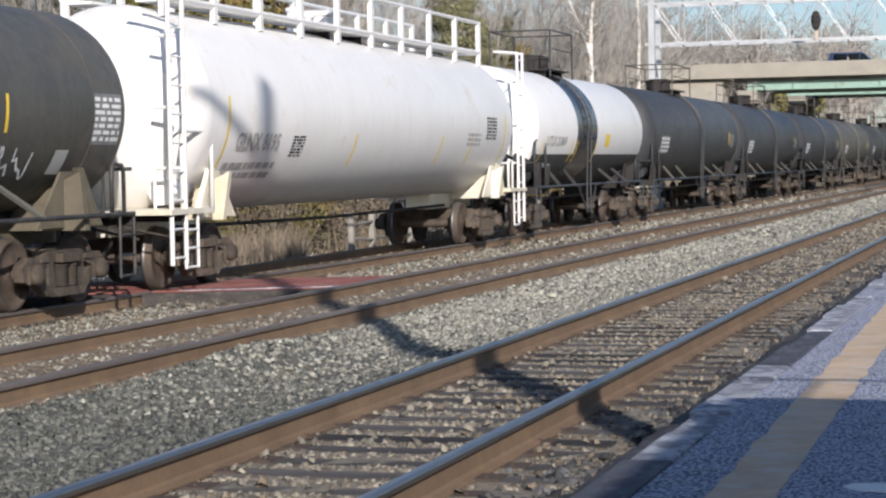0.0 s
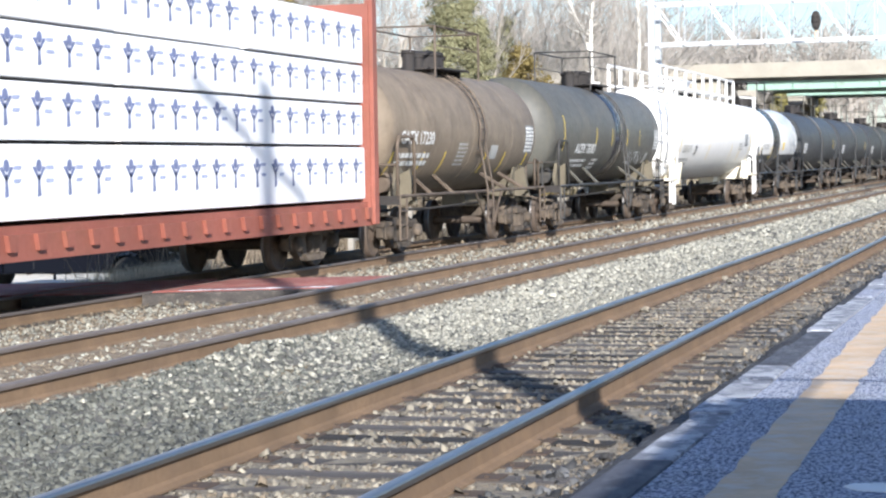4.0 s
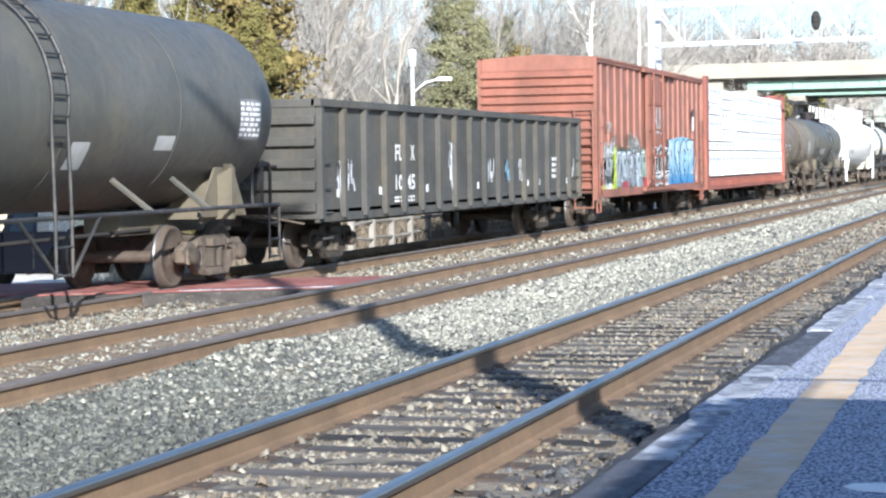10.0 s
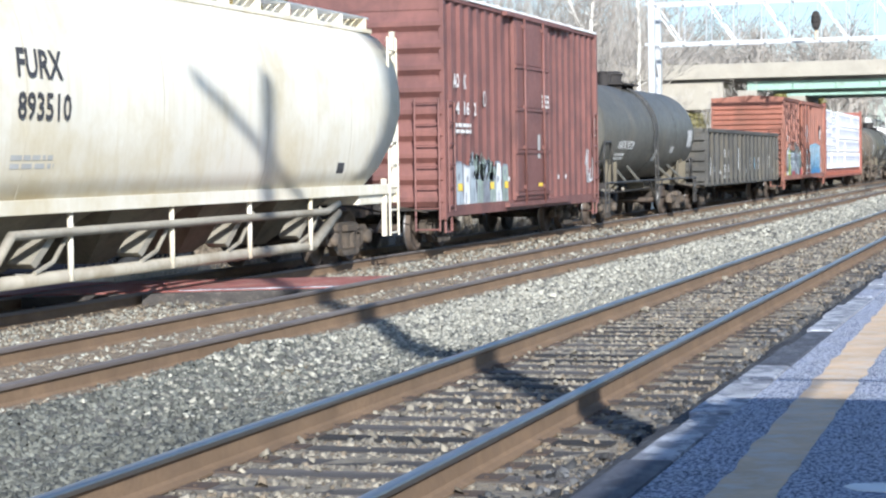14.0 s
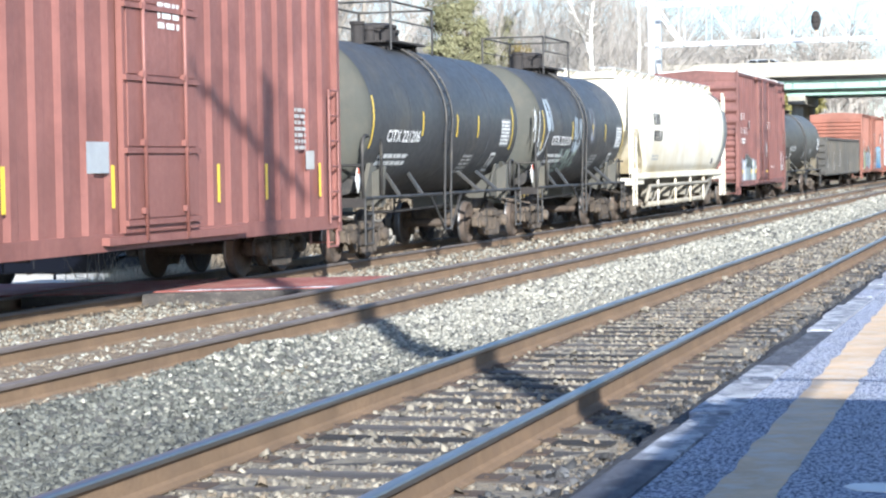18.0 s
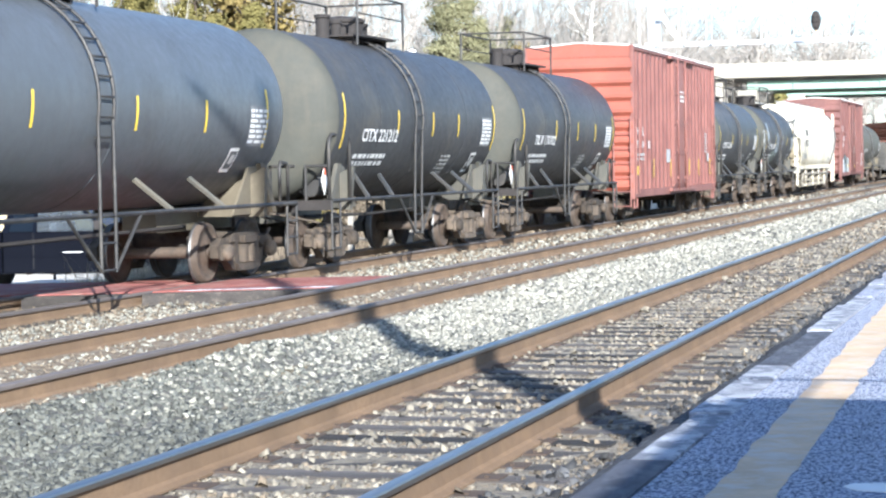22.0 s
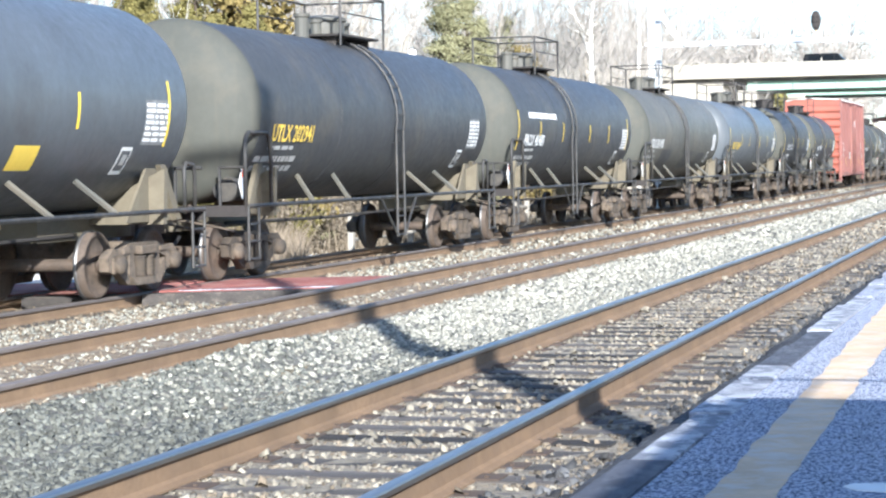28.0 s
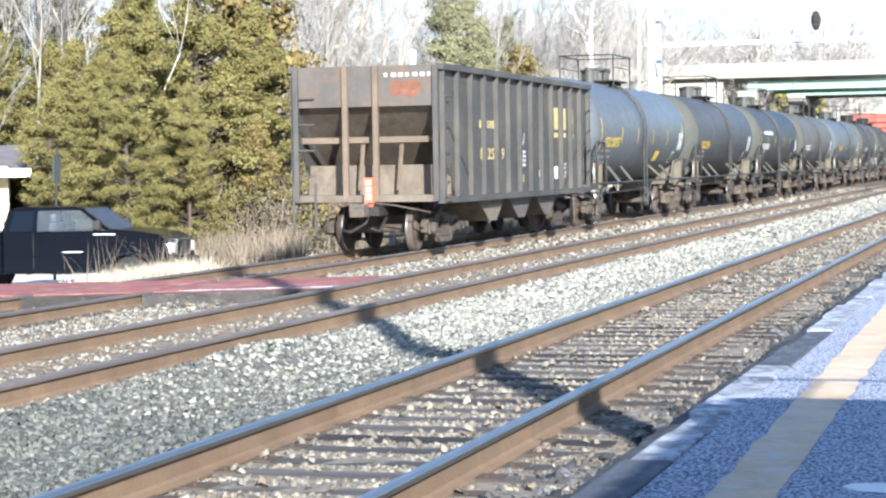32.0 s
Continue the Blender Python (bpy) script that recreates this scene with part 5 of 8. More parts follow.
def covered_hopper(s_front, s_rear):
    car, half = start_car("covered_hopper", "streaked cream covered hopper with curved sides", "hopper car", s_front + 0.6, s_rear - 0.6)
    bl = half - 0.6
    sec = [(1.38, 1.38), (1.5, 1.7), (1.575, 2.2), (1.6, 2.7), (1.58, 3.1), (1.5, 3.5), (1.36, 3.85), (1.15, 4.08), (0.95, 4.2)]

    def surf(y, z):
        return float(np.interp(z, [p[1] for p in sec], [p[0] for p in sec]))

    def endy(z):
        return bl - 0.2 - 0.28 * max(0.0, (4.2 - z) / 2.8) - 1.45 * max(0.0, min(1.0, (2.75 - z) / 1.37)) ** 1.6
    bm = bmesh.new()
    ys = np.linspace(-1, 1, 15)
    rows = []
    outline = [(x, z) for x, z in sec] + [(-x, z) for x, z in sec[::-1]]
    for t in ys:
        rows.append([bm.verts.new((x, t * endy(z), z)) for x, z in outline])
    n = len(outline)
    for a, b in zip(rows, rows[1:]):
        for i in range(n):
            f = bm.faces.new((a[i], a[(i + 1) % n], b[(i + 1) % n], b[i]))
            f.smooth = i not in (len(sec) - 1, n - 1)
    bm.faces.new(rows[0])
    bm.faces.new(rows[-1][::-1])
    body = part("body", bm, M_CREAM, car)
    for k in range(4):
        y = -bl + 3.1 + k * (2 * bl - 6.2) / 3
        vs = [(x + 0.006, y + q, z) for x, z in sec[:-1] for q in (-0.012, 0.012)]
        fs = [(2 * i, 2 * i + 1, 2 * i + 3, 2 * i + 2) for i in range(len(sec) - 2)]
        part("sheet_seam", solid("sheet_seam", vs, fs, M_SEAM), None, body)
    bm = bmesh.new()
    box(bm, -1.0, -bl + 0.1, 4.19, 1.0, bl - 0.1, 4.27, 0.02)
    part("roof", bm, M_CREAM, car)
    bm = bmesh.new()
    box(bm, -0.3, -bl + 0.9, 4.28, 0.3, bl - 0.9, 4.4, 0.02)
    part("hatch_trough", bm, M_CREAM, car)
    for s in (-1, 1):
        bm = bmesh.new()
        for k in range(3):
            x = s * (0.55 + k * 0.16)
            box(bm, x - 0.05, -bl + 0.05, 4.47, x + 0.05, bl - 0.05, 4.5)
        part("running_board", bm, M_GALV, car)
        for k in range(14):
            y = -bl + 0.3 + k * (2 * bl - 0.6) / 13
            bm = bmesh.new()
            box(bm, s * 0.5 - 0.02 if s > 0 else -0.95, y - 0.02, 4.26, 0.95 if s > 0 else -0.48, y + 0.02, 4.47)
            part("board_bracket", bm, M_CREAM, car)
        bm = bmesh.new()
        box(bm, min(s * 1.36, s * 1.46), -bl + 0.1, 1.22, max(s * 1.36, s * 1.46), bl - 0.1, 1.4, 0.01)
        part("side_sill", bm, M_CREAM, car)
    for s in (-1, 1):
        for d in (-1, 1):
            bm = bmesh.new()
            y = s * (bl - 0.15)
            box(bm, d * 1.4 - 0.04, y - 0.05, 1.05, d * 1.4 + 0.04, y + 0.05, 4.22)
            box(bm, d * 1.4 - 0.04, y - s * 0.62 - 0.04, 0.45, d * 1.4 + 0.04, y - s * 0.62 + 0.04, 1.5)
            part("end_post", bm, M_CREAM, car)
            ladder_of(car, [[(d * 1.47, y - s * q, 0.45), (d * 1.47, y - s * q, 4.1)] for q in (0.0, 0.5)], [((d * 1.47, y, 0.5 + k * 0.42), (d * 1.47, y - s * 0.5, 0.5 + k * 0.42)) for k in range(9)], 0.022, 0.02, M_CREAM)
        bm = bmesh.new()
        prism(bm, [(s * (bl - 2.05), 1.35), (s * (bl - 0.3), 1.35), (s * (bl - 0.3), 1.5), (s * (bl - 1.2), 2.9)], "x", -0.05, 0.05)
        part("end_gusset", bm, M_CREAM, car)
        bm = bmesh.new()
        box(bm, -1.4, min(s * (bl - 2.2), s * (bl + 0.1)), 1.05, 1.4, max(s * (bl - 2.2), s * (bl + 0.1)), 1.25, 0.02)
        part("end_platform", bm, M_CREAM, car)
        bm = bmesh.new()
        box(bm, -0.3, min(s * (bl - 3.5), s * (half - 0.7)), 0.76, 0.3, max(s * (bl - 3.5), s * (half - 0.7)), 1.05)
        part("stub_sill", bm, M_DARK, car)
        add_bogie(car, s * (half - 2.5))
    for k in range(4):
        y = -4.6 + k * 3.05
        bm = bmesh.new()
        top = [(-1.3, y - 1.35, 1.3), (1.3, y - 1.35, 1.3), (1.3, y + 1.35, 1.3), (-1.3, y + 1.35, 1.3)]
        bot = [(-0.35, y - 0.3, 0.45), (0.35, y - 0.3, 0.45), (0.35, y + 0.3, 0.45), (-0.35, y + 0.3, 0.45)]
        T, B = [bm.verts.new(p) for p in top], [bm.verts.new(p) for p in bot]
        for i in range(4):
            bm.faces.new((T[i], T[(i + 1) % 4], B[(i + 1) % 4], B[i]))
        bm.faces.new(T); bm.faces.new(B[::-1])
        bay = part("hopper_bay", bm, M_BAY, car)
        for s in (-1, 1):
            bm = bmesh.new()
            prism(bm, [(y - 0.75, 0.62), (y - 0.15, 0.98), (y - 0.05, 0.93), (y - 0.62, 0.56)], "x", min(s * 1.0, s * 1.32), max(s * 1.0, s * 1.32))
            part("gate_plate", bm, M_PIPE, bay)
            part("gate_strut", bars(bmesh.new(), [(s * 1.34, y - 0.7, 0.5), (s * 1.34, y - 0.2, 0.62), (s * 1.34, y + 0.35, 1.05)], 0.03), M_PIPE, bay)
    for s in (-1, 1):
        bm = bmesh.new()
        bars(bm, [(s * 1.42, -6.6, 0.5), (s * 1.42, -6.0, 0.98), (s * 1.42, 5.0, 0.98), (s * 1.42, 5.6, 1.1)], 0.06, 10)
        part("upper_pipe", bm, M_PIPE, car)
        bm = bmesh.new()
        bars(bm, [(s * 1.3, -6.4, 0.42), (s * 1.3, 4.6, 0.42), (s * 1.4, 5.6, 0.95)], 0.085, 10)
        part("lower_pipe", bm, M_PIPE, car)
        for y in (-4.4, -1.3, 1.6, 4.3):
            bm = bmesh.new()
            bar(bm, (s * 1.38, y, 0.36), (s * 1.38, y, 1.24), 0.04, 8)
            part("pipe_hanger", bm, M_CREAM, car)
    bm = bmesh.new()
    bar(bm, (1.2, -bl + 1.7, 1.55), (1.2, -bl + 2.5, 1.55), 0.2, 14)
    part("air_reservoir", bm, M_PIPE, car)
    add_couplers(car, half)
    c = (s_front + s_rear) / 2
    o = along(-108.1) - c
    lettering(car, "FURX", -6.3 + o, -5.15 + o, 2.84, 3.19, surf, M_TEXTK)
    lettering(car, "893510", -6.32 + o, -4.95 + o, 2.34, 2.68, surf, M_TEXTK)
    stencil(car, -6.4 + o, 1.75, -5.3 + o, 1.95, 2, surf, M_TEXTG, 5)
    patch(car, "placard", 5.1 + o, 1.62, 5.45 + o, 1.8, surf, M_TEXTK)
    return car


M_SLOPE = mat("rusty_slope_sheet", (0.17, 0.14, 0.105), 0.85, 0, 0.3, 3, 0.02, 30, (0.1, 0.075, 0.055), 0.5, 2.5, 0.5)
M_RUSTPOST = mat("rust_brown_post", (0.17, 0.125, 0.085), 0.85, 0, 0.3, 4, 0.02, 30, (0.14, 0.11, 0.08), 0.5, 3)
M_WORNY = mat("worn_yellow_stencil", (0.6, 0.48, 0.2), 0.8, 0, 0.2, 10, dirt=(0.12, 0.105, 0.075), dirt_amount=0.4, dirt_scale=7)
M_RUSTGREY = mat("rust_stained_grey_steel", (0.095, 0.088, 0.078), 0.75, 0, 0.25, 3, 0.01, 20, (0.15, 0.095, 0.06), 0.5, 2.2, 0.4)


def open_hopper(s_front, s_rear):
    car, half = start_car("open_hopper", "weathered black ribbed open hopper with rusty rear end", "hopper car", s_front + 0.6, s_rear - 0.6)
    bl = half - 0.6
    W, z0, z1 = 1.52, 1.07, 3.75
    P = M_GOND
    for s in (-1, 1):
        bm = bmesh.new()
        prism(bm, [(-bl + 1.15, z0), (bl - 1.15, z0), (bl - 0.02, 2.4), (bl - 0.02, z1 - 0.1), (-bl + 0.02, z1 - 0.1), (-bl + 0.02, 2.4)], "x", min(s * W, s * (W - 0.04)), max(s * W, s * (W - 0.04)))
        part("side_wall", bm, P, car)
        bm = bmesh.new()
        box(bm, min(s * (W - 0.06), s * (W + 0.12)), -bl - 0.03, z1 - 0.13, max(s * (W - 0.06), s * (W + 0.12)), bl + 0.03, z1, 0.012)
        part("top_chord", bm, P, car)
        bm = bmesh.new()
        box(bm, min(s * (W - 0.06), s * (W + 0.1)), -bl, z0 - 0.1, max(s * (W - 0.06), s * (W + 0.1)), bl, z0 + 0.03)
        part("side_sill", bm, P, car)
        n = 13
        for i in range(n + 1):
            y = -bl + 0.1 + i * (2 * bl - 0.2) / n
            bm = bmesh.new()
            box(bm, min(s * W, s * (W + 0.1)), y - 0.06, z0, max(s * W, s * (W + 0.1)), y + 0.06, z1 - 0.13, 0.008)
            part("side_post", bm, P, car)
        e = s * bl
        bm = bmesh.new()
        box(bm, -W, e - 0.03, 2.92, W, e + 0.03, z1 - 0.02)
        end = part("end_sheet", bm, M_RUSTGREY, car, "end sheet with rust stains")
        bm = bmesh.new()
        prism(bm, [(e, 2.95), (e - s * 0.04, 2.95), (e - s * 2.6, 1.2), (e - s * 2.56, 1.16)], "x", -W, W)
        part("slope_sheet", bm, M_SLOPE, car)
        for x in (-W + 0.05, -0.42, 0.22, W - 0.05):
            bm = bmesh.new()
            box(bm, x - 0.055, min(e, e + s * 0.1), z0 - 0.05, x + 0.055, max(e, e + s * 0.1), z1 - 0.03, 0.008)
            part("end_post", bm, M_RUSTPOST if abs(x) < 1 else P, car)
        bm = bmesh.new()
        box(bm, -W, e - s * 0.35 - 0.05, 2.2, W, e - s * 0.35 + 0.05, 2.32)
        part("cross_beam", bm, M_RUSTPOST, car)
        for x in (-0.2, 0.62):
            bm = bmesh.new()
            bar(bm, (x, e - s * 0.4, 2.2), (x - 0.12, e - s * 0.5, 1.25), 0.05)
            part("end_brace", bm, M_RUSTPOST, car)
        bm = bmesh.new()
        box(bm, -W, min(e - s * 0.9, e + s * 0.08), z0 - 0.06, W, max(e - s * 0.9, e + s * 0.08), z0 + 0.08, 0.01)
        box(bm, -W, e - s * 0.8 - 0.02, z0, W, e - s * 0.8 + 0.02, 1.75)
        part("end_sill", bm, M_SLOPE, car)
        for k in range(6):
            z = 0.5 + k * 0.52
            part("grab_iron", bar(bmesh.new(), (-W - 0.02, e + s * 0.08, z), (-W + 0.45, e + s * 0.08, z), 0.018), P, car)
            part("grab_iron", bar(bmesh.new(), (W + 0.12, e - s * 0.1, z), (W + 0.12, e - s * 0.5, z), 0.018), P, car)
        for q in (-W - 0.02, -W + 0.45):
            part("corner_step", bar(bmesh.new(), (q, e + s * 0.08, 0.4), (q, e + s * 0.08, 1.4), 0.03), P, car)
        bm = bmesh.new()
        box(bm, -0.3, min(e - s * 2.8, e + s * 0.2), 0.74, 0.3, max(e - s * 2.8, e + s * 0.2), 1.0)
        part("stub_sill", bm, M_DARK, car)
        add_bogie(car, s * (half - 2.3))
    for k in range(3):
        y = -2.55 + k * 2.55
        bm = bmesh.new()
        prism(bm, [(y - 1.25, z0), (y + 1.25, z0), (y + 0.45, 0.5), (y - 0.15, 0.5)], "x", -1.42, 1.42)
        part("hopper_bay", bm, M_RUSTGREY if k else M_SLOPE, car)
    bm = bmesh.new()
    box(bm, 0.02, -bl - 0.27, 0.92, 0.2, -bl - 0.12, 1.5, 0.02)
    eot = part("end_of_train_marker", bm, M_ORANGE, car, "orange-red end-of-train marker with pale marks")
    for z0e, z1e in ((1.36, 1.44), (1.24, 1.3), (1.08, 1.18)):
        bm = bmesh.new()
        box(bm, 0.06, -bl - 0.276, z0e, 0.16, -bl - 0.271, z1e, 0.001)
        part("pale_mark", bm, M_TEXTW, eot)
    bm = bmesh.new()
    bars(bm, [(0.12, -bl - 0.2, 0.92), (0.05, -bl - 0.25, 0.6), (-0.25, -bl - 0.3, 0.42), (-0.45, -bl - 0.22, 0.45)], 0.03, 8)
    part("air_hose", bm, M_DARK, car)
    add_couplers(car, half)
    c = (s_front + s_rear) / 2
    o = along(-266.05) - c

    def surf(y, z):
        return W + 0.0
    # large emblem as plain yellow blocks between the posts
    for y in (2.95, 3.8, 4.65):
        patch(car, "emblem_block", y + o, 2.55, y + 0.42 + o, 3.08, surf, M_WORNY, "worn yellow emblem block")
        patch(car, "emblem_bar", y + o, 2.36, y + 0.42 + o, 2.47, surf, M_WORNY)
    patch(car, "yellow_strip", 4.85 + o, 1.4, 4.95 + o, 2.15, surf, M_REFL)
    stencil(car, -3.9 + o, 2.45, -2.55 + o, 2.72, 1, surf, M_WORNY, 3)
    lettering(car, "8025", -3.9 + o, -2.75 + o, 1.83, 2.08, surf, M_WORNY)
    lettering(car, "9", -2.15 + o, -1.9 + o, 1.83, 2.08, surf, M_WORNY)
    patch(car, "black_panel", -0.6 + o, 1.6, 0.1 + o, 2.1, surf, M_TEXTK)
    stencil(car, -0.55 + o, 1.65, 0.05 + o, 2.05, 4, lambda y, z: W + 0.004, None, 12)
    patch(car, "yellow_dot", -0.35 + o, 1.3, -0.1 + o, 1.48, surf, M_WORNY)
    patch(car, "white_panel", 2.9 + o, 1.35, 3.3 + o, 1.65, surf, M_TEXTW)
    stencil(car, 3.7 + o, 1.35, 4.2 + o, 1.75, 4, surf, M_TEXTG, 13)
    rng = random.Random(9)
    squiggle(car, 1.3 + o, 1.3, 1.7 + o, 1.6, surf, "white", rng, 3, 0.02)
    squiggle(car, -0.65 + o, 2.15, -0.1 + o, 2.45, surf, "white", rng, 3, 0.025)
    for k in range(7):
        bm = bmesh.new()
        box(bm, 0.4 + k * 0.15, -bl - 0.036, 3.5, 0.47 + k * 0.15 + (0.03 if k % 3 else 0), -bl - 0.031, 3.58)
        part("end_lettering", bm, M_TEXTG, car)
    patch2 = bmesh.new()
    prism(patch2, [(0.5, 3.2), (0.62, 3.12), (0.8, 3.16), (0.95, 3.08), (1.14, 3.18), (1.18, 3.36), (1.05, 3.44), (0.85, 3.4), (0.66, 3.44), (0.54, 3.36)], "y", -bl - 0.035, -bl - 0.0305)
    part("rust_patch", patch2, mat("bright_rust", (0.19, 0.08, 0.045), 0.9, 0, 0.3, 14, 0.02, 60, (0.1, 0.06, 0.04), 0.5, 6), car)
    return car


def data_block(car, y0, z0, y1, z1, surf, seed, material=None, rows=7):
    if material is None:
        patch(car, "data_panel", y0 - 0.03, z0 - 0.03, y1 + 0.03, z1 + 0.03, surf, M_PANEL, "grey stencilled data panel", 0.004)
    return stencil(car, y0, z0, y1, z1, rows, surf, material, seed)


# ---- the cars in order, front to rear; stretches along the line at the start ----
plain = "black tank car with railed top platform"
for a, b, p in ((182, 162, M_BLACK), (162, 142, M_BLACK), (142, 122, M_GREYBLK), (122, 101.5, M_BLACK), (101.5, 81, M_BLACK), (81, 61.5, M_BLACK)):
    car, half, surf, body = tank_car(plain, a, b, p, R=1.5, zc=2.62, cage_l=1.8, cage_h=0.9, frame=M_DARK, strut=M_GREYBLK)
    data_block(car, -half + 2.2, 2.0, -half + 3.6, 2.5, surf, 4, None, 4)
    patch(car, "yellow_mark", half - 3.4, 2.3, half - 3.2, 2.75, surf, M_TEXTY)
    data_block(car, half - 2.9, 2.2, half - 2.2, 2.7, surf, 6, M_TEXTG)


def paint_bw(body, tl):
    for p in body.data.polygons:
        c = p.center
        p.material_index = 1 if c.z > 1.9 and not -2.3 < c.y < 0.1 else (2 if -2.3 < c.y < 0.1 else 0)


car, half, surf, body = tank_car("white-topped black tank car with a black band", 61.5, 46.5, M_BLACK, cuts=(-2.3, 0.1, -2.29, 0.11), R=1.5, zc=2.6, paint_mats=[M_BLACK, M_WHITE, M_BLACKBAND], painter=paint_bw, seams=(), ladder=-1.1, frame=M_DARK, rails=M_BLACK, overhang=2.2)
lettering(car, "UTLX 21869", -5.6, -3.5, 2.15, 2.4, surf, M_TEXTG)
stencil(car, -5.6, 1.45, -4.2, 1.75, 2, surf, None, 3)
patch(car, "yellow_square", 1.2, 2.15, 1.75, 2.5, surf, M_REFL)
for y in (-2.7, -2.2, 0.1, -5.9):
    patch(car, "reflector", y, 1.75, y + 0.08, 2.3, surf, M_REFL)

# the long white car with a railed running platform
car, half, surf, body = tank_car("long white tank car with a railed top walkway", 46.5, along(25.85), M_WHITE, R=1.54, zc=2.62, gap=0.85, head=0.9, cage=False, side_gear=False, seams=(), overhang=2.4, frame=M_CREAM, rails=M_WHITE, dome=M_WHITE, strut=M_WHITE)
o = 35.8 - 35.75
zt = 4.18
for d in (-1, 1):
    for k in range(10):
        y = -8.6 + k * 17.2 / 9
        bm = bmesh.new()
        box(bm, d * 0.78 - 0.04, y - 0.07, zt - 0.22, d * 0.78 + 0.04, y + 0.07, zt + 0.72)
        part("walkway_post", bm, M_WHITE, car)
    for z, r in ((0.72, 0.04), (0.06, 0.05)):
        bm = bmesh.new()
        bar(bm, (d * 0.78, -8.7, zt + z), (d * 0.78, 8.7, zt + z), r)
        part("walkway_rail", bm, M_WHITE, car)
    bm = bmesh.new()
    box(bm, min(d * 0.35, d * 0.8), -8.6, zt + 0.0, max(d * 0.35, d * 0.8), 8.6, zt + 0.04)
    part("walkway_grating", bm, M_WHITE, car)
    for s in (-1, 1):
        y = s * 9.7
        rg = [((d * 1.45, y - 0.24, 0.5 + k * 0.4), (d * 1.45, y + 0.24, 0.5 + k * 0.4)) for k in range(10)]
        lad = ladder_of(car, [[(d * 1.45, y + q, 0.4), (d * 1.45, y + q, 4.25), (d * 0.9, y + q, 4.3)] for q in (-0.24, 0.24)], rg, 0.034, 0.018, M_WHITE, "end_ladder")
        for z in (2.6, 3.6):
            part("ladder_bracket", bar(bmesh.new(), (d * 1.45, y, z), (d * 1.1, y, z), 0.03), M_WHITE, lad)
        bm = bmesh.new()
        box(bm, min(d * 0.3, d * 1.5), s * 9.3 - 0.75, 1.1, max(d * 0.3, d * 1.5), s * 9.3 + 0.75, 1.18, 0.01)
        part("side_platform", bm, M_CREAM, car)
lettering(car, "GLNX 8195", -7.575, -5.775, 2.0, 2.27, surf, M_TEXTG)
stencil(car, -7.725, 1.55, -5.625, 1.85, 2, surf, M_TEXTG, 3)
data_block(car, -5.175, 1.9, -4.625, 2.25, surf, 8, M_TEXTK)
data_block(car, 6.475, 2.25, 7.275, 2.75, surf, 9, M_TEXTK)
data_block(car, 5.075, 2.1, 6.075, 2.4, surf, 10, M_TEXTG, 3)
for y in (-8.0, -2.1, 3.2, 5.4, 8.0):
    patch(car, "reflector", y, 1.75, y + 0.07, 2.3 if abs(y) < 8 else 2.8, surf, M_REFL)

car, half, surf, body = tank_car("dull black tank car with yellow reflectors and tags", along(25.85), along(10.0), M_GREYBLK, R=1.35, zc=2.54, gap=0.3, rails=M_BLACKRAIL, cage_h=0.95, frame=M_OLIVE, ladder=1.27, cage_l=1.7, strut=M_GREYBLK, reflectors=((-6.02, 2.05, 2.95), (-2.2, 2.2, 2.66), (-0.12, 2.2, 2.66), (2.03, 2.2, 2.66), (3.88, 2.2, 2.66)), seams=(-6.2, 6.2))
lettering(car, "ACFX 78383", -4.575, -2.225, 1.97, 2.23, surf)
stencil(car, -4.825, 1.6, -2.725, 1.85, 2, surf, None, 3)
stencil(car, -2.025, 1.55, -1.325, 1.85, 3, surf, None, 4)
data_block(car, 6.2, 2.1, 6.95, 2.7, surf, 8)
lathe_bm = bmesh.new()
lathe(lathe_bm, [(0.3, 1.345), (0.33, 1.358), (1.35, 1.358), (1.38, 1.345)], "y", 56, True, (0, 0, 2.54))
part("dark_band", lathe_bm, M_BLACKBAND, body, "glossy darker band round the tank")
rg = random.Random(31)
squiggle(car, 2.475, 1.65, 4.575, 2.05, surf, "white", rg, 6, 0.02)
for q in ((5.3, 1.7, 5.65, 2.0),):
    patch(car, "white_panel", q[0], q[1], q[2], q[3], surf, M_TEXTG)

car, half, surf, body = tank_car("grimy brown tank car with streaked sides", along(10.0), along(-3.1), M_BROWN, R=1.3, zc=2.44, cage_h=0.9, frame=M_OLIVE, rails=M_BROWNDARK, strut=M_BROWNDARK, ladder=0.6, cage_l=1.7, seams=(-3.0, 0.1, 1.1, 3.4))
lettering(car, "GATX 17230", -5.1, -2.9, 2.14, 2.4, surf)
stencil(car, -5.1, 1.7, -3.0, 2.0, 2, surf, None, 3)
for y in (-5.4, -3.4, -1.9, 1.3, 2.9, 4.9):
    patch(car, "reflector", y, 1.55, y + 0.08, 2.0, surf, M_REFL)
patch(car, "white_panel", 1.6, 1.85, 2.2, 2.15, surf, M_TEXTG)
data_block(car, 4.6, 2.0, 5.3, 2.6, surf, 8)
data_block(car, -1.0, 1.7, -0.3, 2.2, surf, 9, M_TEXTG, 6)

lumber_car(along(-3.95), along(-25.6))

